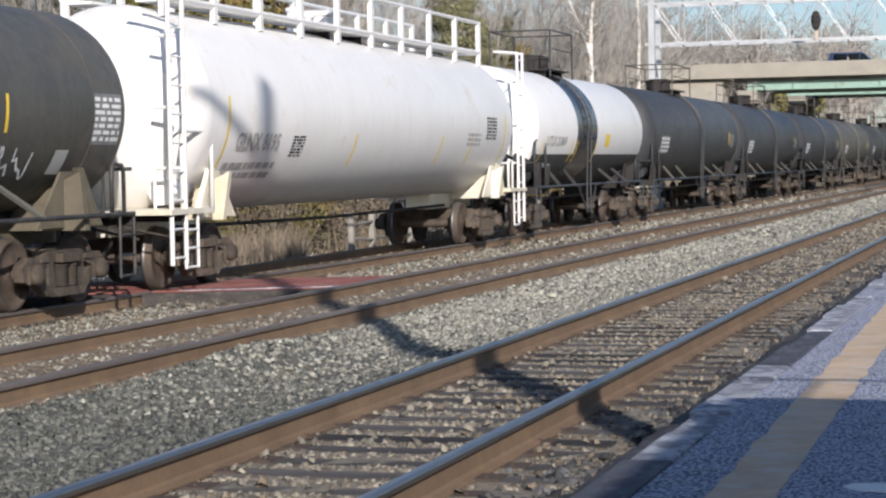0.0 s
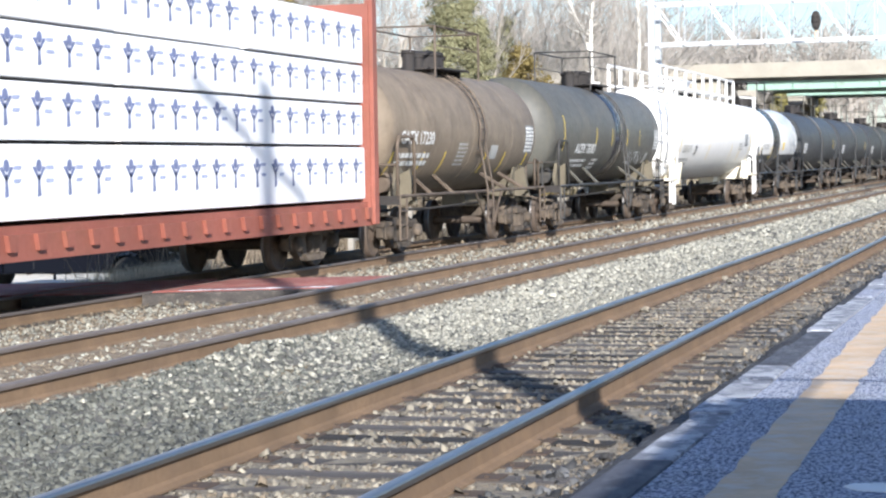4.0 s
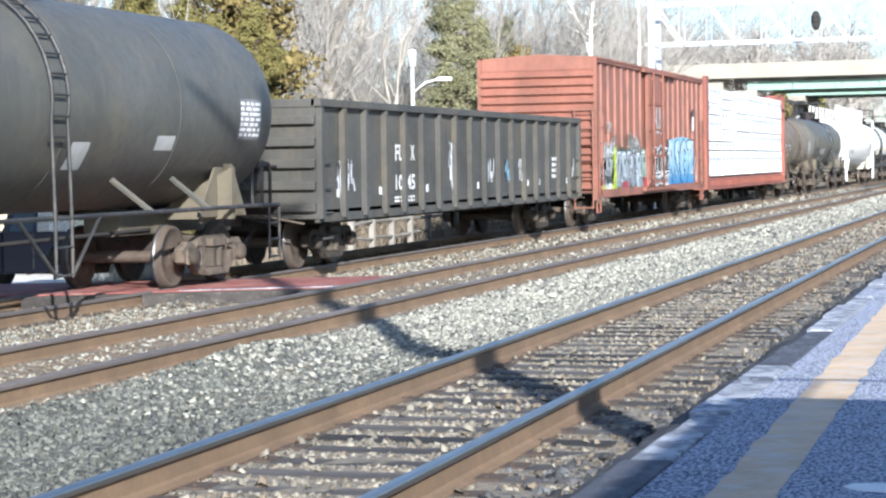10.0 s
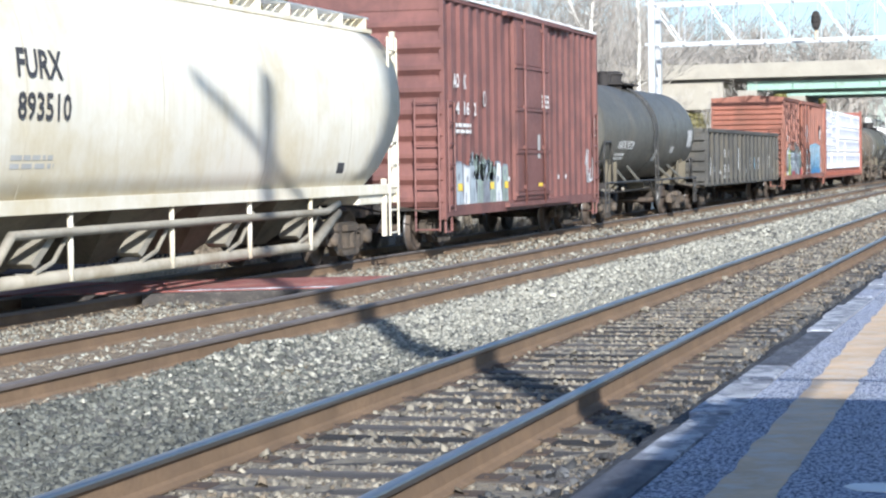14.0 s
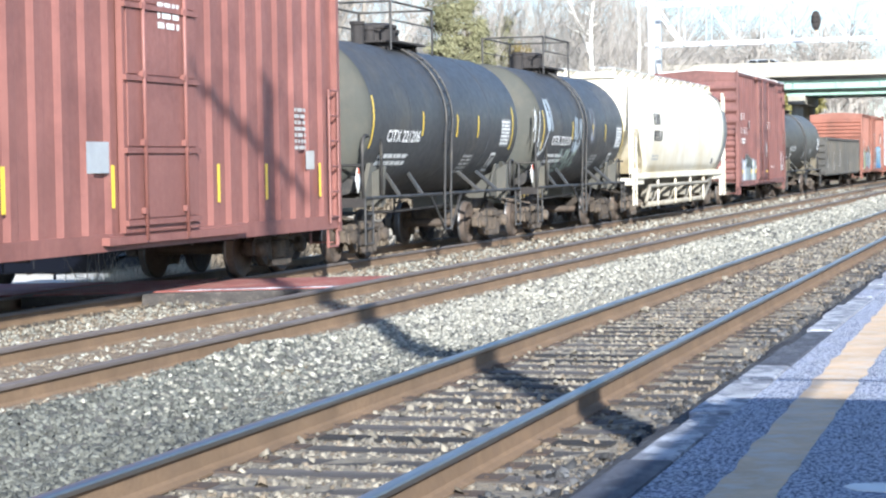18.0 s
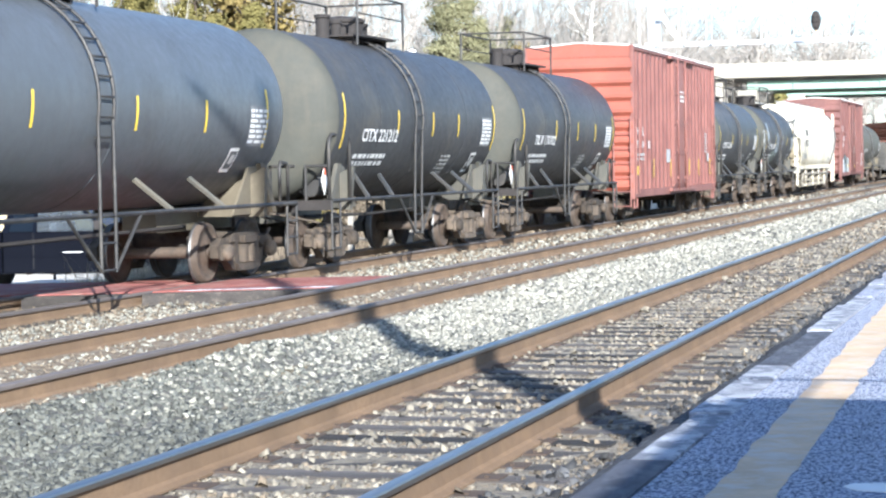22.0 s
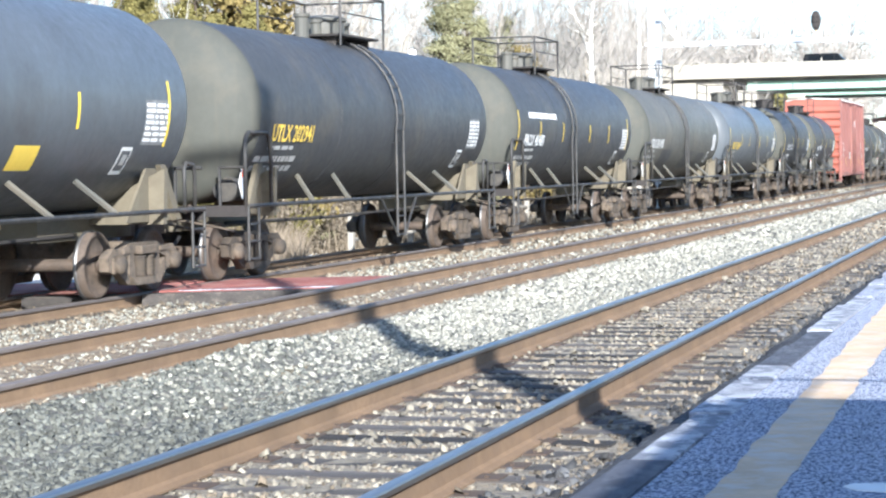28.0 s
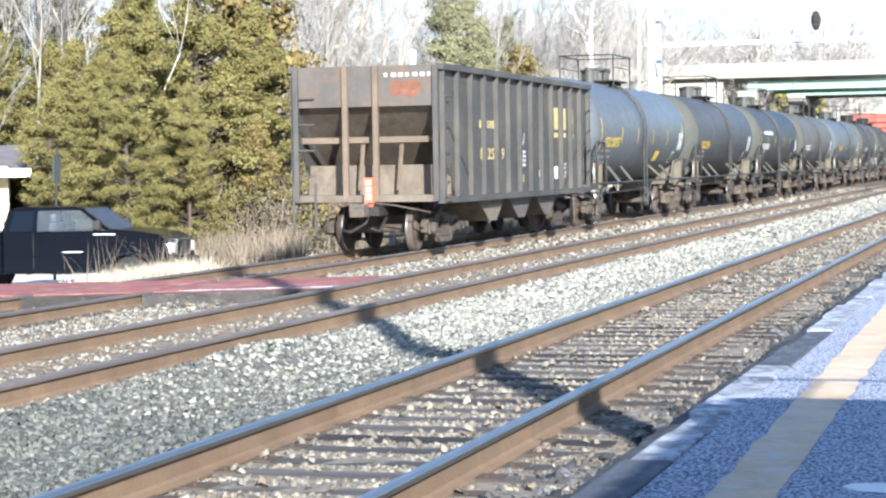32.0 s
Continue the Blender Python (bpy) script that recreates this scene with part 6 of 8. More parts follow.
# boxcar with graffiti
car, half, surf = boxcar("red boxcar with bright graffiti along its side", along(-26.65), along(-44.4), M_RED, 4.5, 0.98, ribs=19, posts=True, door=(-0.3, 2.75), end_ribs=14)
o = along(-34.95) - (along(-26.65) + along(-44.4)) / 2
rg = random.Random(40)
for k in range(9):
    squiggle(car, -8.8 + 0.16 * k + o, 1.1, -8.3 + 0.16 * k + o, 1.7 + 0.09 * k, surf, "white" if k % 3 else "ice", rg, 3, 0.035)
blob(car, -8.6 + o, 0.8, -5.4 + o, 1.2, surf, "lime", random.Random(23), 0.002, 0.25, "graffiti_mist")
letters(car, -8.1 + o, 0.9, -2.4 + o, 2.15, surf, 8, ["white", "lime", "grey", "ice", "grey", "grey", "ice", "mint"], "green", 7, "white")
for k in range(5):
    squiggle(car, -4.9 + 0.3 * k + o, 1.95, -4.4 + 0.3 * k + o, 2.6 - 0.06 * k, surf, "white" if k % 2 else "mint", rg, 3, 0.03)
blob(car, -6.0 + o, 0.78, -5.0 + o, 1.2, surf, "crimson", random.Random(3), 0.019)
blob(car, -2.9 + o, 0.8, -2.1 + o, 1.3, surf, "crimson", random.Random(4), 0.019)
rg = random.Random(12)
squiggle(car, -8.4 + o, 1.5, -7.9 + o, 2.3, surf, "white", rg, 4, 0.04)
squiggle(car, -6.9 + o, 1.2, -2.6 + o, 1.9, surf, "white", rg, 7, 0.022)
squiggle(car, -7.2 + o, 2.1, -3.0 + o, 2.5, surf, "green", rg, 7, 0.02)
squiggle(car, -2.5 + o, 1.0, -1.9 + o, 1.7, surf, "mint", rg, 4, 0.03)
M_RSFILL = gradient_spray("fading_blue_spray", (0.4, 0.56, 0.66), (0.02, 0.19, 0.42), 1.0, 2.0)
blob(car, 1.25 + o, 0.78, 6.35 + o, 2.55, surf, "sky", random.Random(2), 0.0, 0.03, "graffiti_mist")
blob(car, 1.45 + o, 0.76, 6.2 + o, 1.3, surf, "blue", random.Random(6), 0.003, 0.04)
spray_text(car, "RSGZ", 1.42 + o, 6.26 + o, 0.9, 2.46, surf, SPRAY["black"], 0.045, 0.008)
spray_text(car, "RSGZ", 1.48 + o, 6.2 + o, 0.95, 2.42, surf, M_RSFILL, 0.03, 0.014, "blue fading spray-painted letters with black outlines")
for y in (1.75, 2.95, 4.05, 5.3):
    form_mesh(car, "graffiti_shine", [(y + o, 1.65), (y + 0.07 + o, 1.65), (y + 0.1 + o, 2.3), (y + 0.02 + o, 2.3)], surf, "white", 0.02, car)
dsurf = lambda y, z: 1.58 + 0.105
blob(car, -1.75 + o, 0.92, 1.0 + o, 2.25, dsurf, "soot", random.Random(8), 0.002, 0.05)
letters(car, -1.65 + o, 1.35, 0.95 + o, 2.2, dsurf, 4, ["soot"], "white", 51)
letters(car, -1.7 + o, 1.0, 0.95 + o, 1.32, dsurf, 4, ["soot", "grey"], "white", 53)
squiggle(car, -1.35 + o, 2.55, -0.4 + o, 3.4, dsurf, "white", rg, 5, 0.022)
squiggle(car, -1.6 + o, 1.2, 0.9 + o, 1.9, dsurf, "white", rg, 6, 0.018)
squiggle(car, 6.3 + o, 1.0, 6.7 + o, 1.9, surf, "white", rg, 3, 0.018)
patch(car, "shield_emblem", 5.95 + o, 2.72, 6.35 + o, 3.2, surf, M_TEXTW, "pale shield emblem")
patch(car, "shield_emblem", 5.95 + o, 3.2, 6.35 + o, 3.45, surf, M_TEXTK)
lettering(car, "UP", -8.0 + o, -7.35 + o, 2.55, 2.83, surf, M_TEXTG)

gondola(along(-46.2), along(-65.35))

car, half, surf, body = tank_car("dull grey-black tank car with worn paint", along(-66.0), along(-82.3), M_GREYBLK, R=1.44, zc=2.62, cage=False, rails=M_BLACKRAIL, frame=M_OLIVE, strut=M_GREYBLK, ladder=0.0, cage_l=1.6, seams=(-3.6, 0.35, 3.8), overhang=2.6)
o = -73.65 + 74.15
lettering(car, "NATX 50729", -5.8 + o, -3.65 + o, 2.09, 2.33, surf)
stencil(car, -5.9 + o, 1.78, -4.5 + o, 2.0, 2, surf, None, 3)
patch(car, "white_panel", 2.6 + o, 2.0, 3.2 + o, 2.2, surf, M_TEXTG)
patch(car, "white_panel", 0.1 + o, 1.75, 0.6 + o, 2.1, surf, M_TEXTG)
data_block(car, 6.0, 2.2, 6.8, 2.75, surf, 8)

car, half, surf = boxcar("oxide red ribbed boxcar with a graffiti corner", along(-82.95), along(-97.4), M_RED2, 5.12, 0.9, ribs=22, door=(-0.1, 3.2), end_ribs=9, roof_paint=M_WHITE)
o = along(-90.0) - (along(-82.95) + along(-97.4)) / 2
lettering(car, "AO", -6.62 + o, -6.2 + o, 3.28, 3.58, surf)
lettering(car, "K", -5.85 + o, -5.65 + o, 3.28, 3.58, surf)
lettering(car, "14", -6.62 + o, -6.2 + o, 2.75, 3.02, surf)
lettering(car, "16", -5.85 + o, -5.45 + o, 2.75, 3.02, surf)
lettering(car, "2", -5.1 + o, -4.92 + o, 2.75, 3.02, surf)
stencil(car, -6.6 + o, 2.35, -5.3 + o, 2.6, 2, surf, None, 4)
for r0, r1, m, lf in ((0.11, 0.17, M_TEXTW, 0.006), (0.075, 0.13, M_RED2, 0.009)):
    vs = [(surf(0, 0) + lf, -4.2 + o, 3.12)] + [(surf(0, 0) + lf, -4.2 + o + r0 * math.cos(k * math.pi / 10), 3.12 + r1 * math.sin(k * math.pi / 10)) for k in range(20)]
    part("oval_emblem", solid("oval_emblem", vs, [(0, 1 + k, 1 + (k + 1) % 20) for k in range(20)], m), None, car)
letters(car, -6.5 + o, 0.78, -2.35 + o, 1.8, surf, 8, ["ice", "white", "ice", "mint", "grey", "mint", "white", "mint"], "grey", 41)
rg = random.Random(44)
for k in range(6):
    squiggle(car, -5.5 + 0.3 * k + o, 1.4, -4.9 + 0.3 * k + o, 2.0 - 0.04 * k, surf, "mint" if k % 2 else "ice", rg, 3, 0.05)
for y in (-6.4, -3.9, -2.7):
    patch(car, "reflector", y + o, 1.2, y + 0.32 + o, 1.35, lambda q, z: 1.60, M_REFL)
for y in (2.5, 3.3, 6.0, -2.3, -0.9):
    patch(car, "white_mark", y + o, 1.35, y + 0.14 + o, 1.45, surf, M_TEXTW)
stencil(car, 0.5 + o, 3.0, 1.2 + o, 3.35, 3, dsurf, None, 5)
patch(car, "white_mark", 0.05 + o, 1.85, 0.3 + o, 2.4, dsurf, M_TEXTG)
patch(car, "reflector", 0.1 + o, 1.2, 0.5 + o, 1.28, dsurf, M_REFL)
rg = random.Random(14)
squiggle(car, 5.6 + o, 1.2, 6.7 + o, 2.1, surf, "white", rg, 4, 0.035)
stencil(car, 6.6 + o, 2.4, 7.0 + o, 2.9, 6, surf, M_TEXTG, 15)

covered_hopper(along(-99.6), along(-117.0))


def hollow_frame(car, y0, z0, y1, z1, surf, paint):
    """A thin white stencilled box with a small mark in it."""
    f = patch(car, "white_frame", y0, z0, y1, z1, surf, M_TEXTW, "thin white stencilled box", 0.006, 4)
    patch(car, "frame_field", y0 + 0.04, z0 + 0.05, y1 - 0.04, z1 - 0.05, surf, paint, "", 0.011, 4, 1, f)
    patch(car, "frame_mark", y0 + 0.11, z0 + 0.12, y1 - 0.1, z1 - 0.1, surf, M_TEXTG, "", 0.016, 3, 1, f)


def placard(car, y):
    """The white diamond placard on a corner post at the car's end, with a worn red tip."""
    bm = bmesh.new()
    prism(bm, [(y - 0.14, 1.5), (y, 1.26), (y + 0.14, 1.5), (y, 1.74)], "x", 1.3, 1.315)
    p = part("placard", bm, M_TEXTW, car, "white diamond placard with a red tip")
    bm = bmesh.new()
    prism(bm, [(y - 0.08, 1.6), (y + 0.08, 1.6), (y, 1.735)], "x", 1.316, 1.32)
    part("red_tip", bm, M_ORANGE, p)


def small_tank(sf, sr, marks, y_text, text, label, paint=M_BLACK, front=None, tags=False, seed=1, ladder=None):
    y, marks = on_car(y_text, sf, sr), [on_car(m, sf, sr) for m in marks]
    lad = on_car(ladder, sf, sr) if ladder is not None else (marks[1] + marks[2]) / 2
    sf, sr = along(sf), along(sr)
    refl = [(m, 2.05, 3.0) if i in (0, len(marks) - 1) else (m, 2.3, 2.76) for i, m in enumerate(marks)]
    car, half, surf, body = tank_car(label, sf, sr, paint, R=1.5, zc=2.64, gap=0.65, head=0.55, reflectors=refl, ladder=lad, cage_l=1.4, cage_h=0.8, overhang=2.0, frame=M_GREYBLK, rails=M_BLACKRAIL, dusty=True)
    lettering(car, text, y, y + 2.05, 2.17, 2.4, surf, front)
    stencil(car, y - 0.1, 1.72, y + 1.7, 1.98, 2, surf, front, seed)
    k = marks[-1]
    data_block(car, k - 0.95, 2.15, k - 0.25, 2.7, surf, seed + 2)
    stencil(car, k - 3.5, 1.55, k - 2.8, 1.95, 5, surf, M_TEXTG, seed + 3)
    hollow_frame(car, k - 1.35, 1.58, k - 0.95, 1.98, surf, paint)
    placard(car, -half + 0.9)
    if tags:
        rg = random.Random(seed)
        squiggle(car, y - 2.0, 1.9, y - 0.6, 3.0, surf, "white", rg, 3, 0.03)
        squiggle(car, y - 0.6, 2.5, y - 0.1, 3.3, surf, "ice", rg, 5, 0.05)
        squiggle(car, y + 1.1, 1.5, y + 3.1, 2.1, surf, "mint", rg, 8, 0.035)
        squiggle(car, y + 2.4, 2.0, y + 3.2, 2.9, surf, "ice", rg, 4, 0.05)
        squiggle(car, y + 4.3, 2.2, y + 4.8, 3.2, surf, "grey", rg, 4, 0.03)
    return car, half, surf


small_tank(-117.2, -128.9, (-127.7, -124.6, -122.2, -120.6, -118.2), -126.8, "CITX 221210", "glossy black tank car covered in spray tags", tags=True, seed=21)
small_tank(-128.9, -141.3, (-140.25, -137.2, -134.8, -133.2, -130.3), -139.4, "CITX 221206", "glossy black tank car with yellow reflectors", seed=22, ladder=-135.6)

car, half, surf = boxcar("faded red ribbed boxcar with a white roof end", along(-142.0), along(-156.7), M_PINK, 5.08, 0.9, ribs=22, door=(0.1, 2.4), end_ribs=9, roof_paint=M_WHITE, end_paint=M_REDEND)
o = along(-149.4) - (along(-142.0) + along(-156.7)) / 2
lettering(car, "NO", -6.85 + o, -6.45 + o, 2.5, 2.75, surf)
lettering(car, "L", -6.0 + o, -5.8 + o, 2.5, 2.75, surf)
lettering(car, "57", -6.85 + o, -6.45 + o, 2.12, 2.35, surf)
lettering(car, "14", -6.05 + o, -5.75 + o, 2.12, 2.35, surf)
lettering(car, "83", -5.1 + o, -4.8 + o, 2.12, 2.35, surf)
stencil(car, -6.9 + o, 1.75, -5.6 + o, 2.0, 2, surf, M_TEXTG, 6)
patch(car, "yellow_square", -6.85 + o, 1.35, -6.4 + o, 1.6, surf, M_REFL)
patch(car, "grey_panel", -2.0 + o, 1.7, -1.35 + o, 2.1, surf, M_GALV)
for y in (-7.3, -4.2, -1.3, 2.2, 4.1, 6.5):
    patch(car, "reflector", y + o, 1.25, y + 0.1 + o, 1.8, surf, M_REFL)
stencil(car, 0.0 + o, 3.6, 0.7 + o, 4.0, 3, dsurf, None, 5)
stencil(car, 5.4 + o, 2.0, 5.9 + o, 2.7, 7, surf, M_TEXTG, 7)
patch(car, "white_panel", 5.9 + o, 1.7, 6.3 + o, 2.0, surf, M_TEXTG)

small_tank(-157.4, -169.8, (-168.65, -165.4, -163.0, -160.9, -158.6), -167.5, "TILX 170702", "glossy black tank car with yellow reflectors", seed=23, ladder=-164.4)
small_tank(-169.8, -181.9, (-180.7, -177.65, -175.4, -173.6, -170.8), -179.7, "CITX 221212", "glossy black tank car with yellow reflectors", seed=24, ladder=-176.5)


def long_tank(sf, sr, paint, text, y_text, y_end, front, marks, ladder, label, seed, patches=()):
    front_end, rear_end = sf, sr

    def place(q):
        return on_car(q, front_end, rear_end)

    y_text, y_end, ladder, marks = place(y_text), place(y_end), place(ladder), [place(m) for m in marks]
    patches = [(place(a), place(b), z0, z1) for a, b, z0, z1 in patches]
    sf, sr = along(sf), along(sr)
    refl = [(m, 2.05, 2.95) if i in (0, len(marks) - 1) else (m, 2.26, 2.72) for i, m in enumerate(marks)]
    car, half, surf, body = tank_car(label, sf, sr, paint, R=1.46, zc=2.63, gap=0.85, reflectors=refl, ladder=ladder, cage_l=1.25, cage_h=0.8, overhang=2.1, frame=M_OLIVE, rails=M_BLACKRAIL, dusty=paint is not M_BLUEBLK, strut=M_GREYBLK, dome=M_GREYBLK, seams=(-half_of(sf, sr) * 0.35, ladder + 0.45))
    lettering(car, text, y_text, y_end, 2.14, 2.42, surf, front)
    stencil(car, y_text, 2.0, y_text + 1.1, 2.1, 1, surf, M_TEXTG, seed)
    stencil(car, y_text - 0.4, 1.65, y_text + 1.4, 1.95, 2, surf, M_TEXTG, seed + 1)
    data_block(car, half - 2.75, 2.1, half - 2.05, 2.65, surf, seed + 2)
    hollow_frame(car, half - 3.3, 1.68, half - 2.95, 2.04, surf, paint)
    placard(car, -half + 0.98)
    for a, b, z0, z1 in patches:
        patch(car, "dark_panel", a, z0, b, z1, surf, M_BLACK, "darker repainted panel", ny=3)
    return car, half, surf


def half_of(a, b):
    return (a - b) / 2


long_tank(-181.9, -197.8, M_BLUEBLK, "UTLX 202047", -196.0, -193.9, M_TEXTY, (-196.6, -193.55, -191.3, -188.35, -186.0, -183.6), -189.4, "blue-grey glossy tank car with yellow lettering", 31)
long_tank(-197.8, -213.4, M_GREYBLK, "UTLX 201450", -212.06, -209.9, M_TEXTW, (), -205.9, "faded grey-black tank car with repainted panels", 32, ((-209.7, -207.9, 1.55, 2.1), (-205.3, -203.6, 1.5, 2.05), (-202.6, -201.2, 1.5, 2.0)))
car, half, surf = long_tank(-213.4, -228.6, M_BLACK, "PROX 40488", -227.0, -225.1, M_TEXTW, (-227.6, -225.5, -223.1, -220.0, -217.6, -215.0), -222.1, "glossy black tank car with yellow reflectors", 33)
stencil(car, -5.6, 2.75, -2.8, 2.98, 1, surf, None, 44)
car, half, surf = long_tank(-228.6, -243.8, M_BLACK, "UTLX 202941", -242.26, -240.4, M_TEXTY, (), -235.9, "black tank car with yellow lettering", 34)
car, half, surf = long_tank(-243.8, -259.0, M_BLUEBLK, "UTLX 202957", -257.64, -255.56, M_TEXTY, (-258.1, -255.3, -252.9, -250.5, -248.1, -245.35), -252.1, "blue-grey glossy tank car with yellow lettering", 35)
patch(car, "yellow_square", 1.82, 1.75, 2.47, 2.05, surf, M_TEXTY)
open_hopper(along(-259.75), along(-272.5))


# ---- trees, scrub and the land beside the line ----
M_BARK = each(mat("grey_bark", (0.36, 0.325, 0.27), 0.95, 0, 0.3, 6, 0.06, 25), 0.25)
M_CEDARBARK = mat("brown_cedar_bark", (0.09, 0.068, 0.05), 0.95, 0, 0.3, 6)
M_TWIG = each(mat("tan_twigs", (0.33, 0.305, 0.27), 0.95, 0, 0.25, 4), 0.3)
M_WHITEBARK = mat("white_bark", (0.72, 0.69, 0.62), 0.9, 0, 0.15, 4, 0.04, 25, (0.35, 0.3, 0.24), 0.35, 2)
M_CEDAR = each(mat("cedar_foliage", (0.2, 0.178, 0.066), 0.9, 0, 0.35, 1.6, spec=0.1), 0.25, True)
M_PINE = each(mat("pale_green_foliage", (0.25, 0.245, 0.14), 0.9, 0, 0.3, 2, spec=0.1), 0.25, True)
M_RUSSET = each(mat("russet_foliage", (0.21, 0.165, 0.065), 0.9, 0, 0.3, 2, spec=0.1), 0.25, True)
M_STRAW = each(mat("dry_straw", (0.58, 0.5, 0.37), 0.9, 0, 0.25, 5, spec=0.2), 0.35, True)
M_DRYLEAF = each(mat("dry_tan_leaf", (0.24, 0.205, 0.155), 0.95, 0, 0.3, 4, spec=0.1), 0.3, True)
M_THICKET = each(mat("dry_thicket_stem", (0.25, 0.205, 0.15), 0.95, 0, 0.3, 5, spec=0.2), 0.45, True)
M_SCRUB = each(mat("brown_scrub", (0.2, 0.165, 0.12), 0.95, 0, 0.3, 5, spec=0.2), 0.4, True)


def tube_cloud(segs, sides=3):
    """One mesh from many tapered sticks (a, b, ra, rb)."""
    A = np.array([s[0] for s in segs]); B = np.array([s[1] for s in segs])
    ra = np.array([s[2] for s in segs])[:, None]; rb = np.array([s[3] for s in segs])[:, None]
    d = B - A
    d /= np.linalg.norm(d, axis=1)[:, None] + 1e-9
    h = np.where(np.abs(d[:, 2:3]) > 0.9, np.array([[1.0, 0, 0]]), np.array([[0, 0, 1.0]]))
    u = np.cross(d, h); u /= np.linalg.norm(u, axis=1)[:, None]
    w = np.cross(d, u)
    ring = []
    for k in range(sides):
        a = 2 * math.pi * k / sides
        o = u * math.cos(a) + w * math.sin(a)
        ring.append((A + o * ra, B + o * rb))
    n = len(segs)
    V = np.zeros((n, sides * 2, 3))
    for k in range(sides):
        V[:, k], V[:, sides + k] = ring[k]
    base = np.arange(n) * sides * 2
    F = np.concatenate([np.stack([base + k, base + (k + 1) % sides, base + sides + (k + 1) % sides, base + sides + k], 1) for k in range(sides)])
    return V.reshape(-1, 3).tolist(), F.tolist()


def bare_tree_meshes(seed, height, bark, twig, spread=0.55, trunk_r=0.2, fork=0.25, depth=7):
    rng = random.Random(seed)
    thick, thin = [], []

    def grow(p, d, ln, r, lvl):
        n = 3 if lvl < 2 else 2
        for i in range(n):
            d2 = (d + Vector((rng.gauss(0, 0.07), rng.gauss(0, 0.07), 0.08 + rng.gauss(0, 0.04)))).normalized()
            q = p + d2 * ln / n
            r2 = r * 0.88
            (thick if r > 0.028 else thin).append((tuple(p), tuple(q), r, r2))
            p, d, r = q, d2, r2
            if lvl < depth and lvl > 0 and rng.random() < 0.75:
                side = Vector((rng.gauss(0, 1), rng.gauss(0, 1), rng.gauss(0.2, 0.5))).normalized()
                grow(p, (d * 0.65 + side * spread * 1.15).normalized(), ln * rng.uniform(0.45, 0.7), r * 0.5, lvl + 2)
        if lvl < depth:
            for k in range(2 if rng.random() < 0.75 else 3):
                side = Vector((rng.gauss(0, 1), rng.gauss(0, 1), rng.gauss(0, 0.4))).normalized()
                grow(p, (d + side * spread).normalized(), ln * rng.uniform(0.62, 0.85), max(0.011, r * rng.uniform(0.6, 0.78)), lvl + 1)
    grow(Vector((0, 0, -0.3)), Vector((rng.gauss(0, 0.05), rng.gauss(0, 0.05), 1)), height * fork, trunk_r, 0)
    v, f = tube_cloud(thick, 6)
    a = solid("trunk", v, f, bark, True)
    v, f = tube_cloud(thin, 3)
    return a, solid("twig_crown", v, f, twig)


def forked_tree_meshes(seed, limbs, bark, twig):
    """A tree whose stem and main limbs follow the given lines of (across, up)."""
    rng = random.Random(seed)
    thick, thin = [], []
    for k, line in enumerate(limbs):
        r = 0.17 if k == 0 else 0.11
        y = 0.0
        for (xa, za), (xb, zb) in zip(line, line[1:]):
            for j in range(4):
                f, g = j / 4, (j + 1) / 4
                p, q = Vector((xa + (xb - xa) * f, y, za + (zb - za) * f)), Vector((xa + (xb - xa) * g, y + (0.08 if k else 0.0), za + (zb - za) * g))
                y = q.y
                thick.append((tuple(p), tuple(q), r, r * 0.955))
                r *= 0.955
                if q.z < 3.5:
                    continue
                for m in range(3):
                    d = Vector((rng.gauss(0, 1), rng.gauss(0, 0.8), rng.uniform(0.3, 1.4))).normalized()
                    ln, b, rr = rng.uniform(0.9, 2.4), q, 0.035
                    for h in range(4):
                        d = (d + Vector((rng.gauss(0, 0.2), rng.gauss(0, 0.2), 0.15))).normalized()
                        e = b + d * ln / 4
                        (thick if h == 0 else thin).append((tuple(b), tuple(e), rr, rr * 0.7))
                        for w in range(2):
                            t = e + Vector((rng.gauss(0, 0.35), rng.gauss(0, 0.35), rng.uniform(0.1, 0.6)))
                            thin.append((tuple(e), tuple(t), 0.012, 0.006))
                            thin.append((tuple(t), tuple(t + Vector((rng.gauss(0, 0.25), rng.gauss(0, 0.25), rng.uniform(0.1, 0.45)))), 0.008, 0.005))
                        b, rr = e, rr * 0.7
    v, f = tube_cloud(thick, 7)
    a = solid("trunk", v, f, bark, True)
    v, f = tube_cloud(thin, 3)
    return a, solid("twig_crown", v, f, twig)


def foliage(rng, centres, size, per, material, name, spread):
    """Soft clumps of small leaf blades that face out from the clumps' centres."""
    C = np.repeat(np.asarray(centres), per, 0)
    n = len(C)
    off = rng.normal(0, 1, (n, 3))
    off[:, 2] *= 0.75
    nrm = off + rng.normal(0, 0.45, (n, 3)) + np.array([0, 0, 0.35])
    nrm /= np.linalg.norm(nrm, axis=1)[:, None] + 1e-9
    C = C + off * spread
    d1 = np.cross(nrm, rng.normal(0, 1, (n, 3)))
    d1 /= np.linalg.norm(d1, axis=1)[:, None] + 1e-9
    d2 = np.cross(nrm, d1)
    s = size * rng.uniform(0.6, 1.4, (n, 1))
    V = np.stack([C - d2 * s * 0.35, C + d2 * s * 0.35, C + d2 * s * 0.2 + d1 * s, C - d2 * s * 0.2 + d1 * s * 0.9], 1).reshape(-1, 3)
    F = (np.arange(n)[:, None] * 4 + np.arange(4)[None]).tolist()
    return solid(name, V.tolist(), F, material)


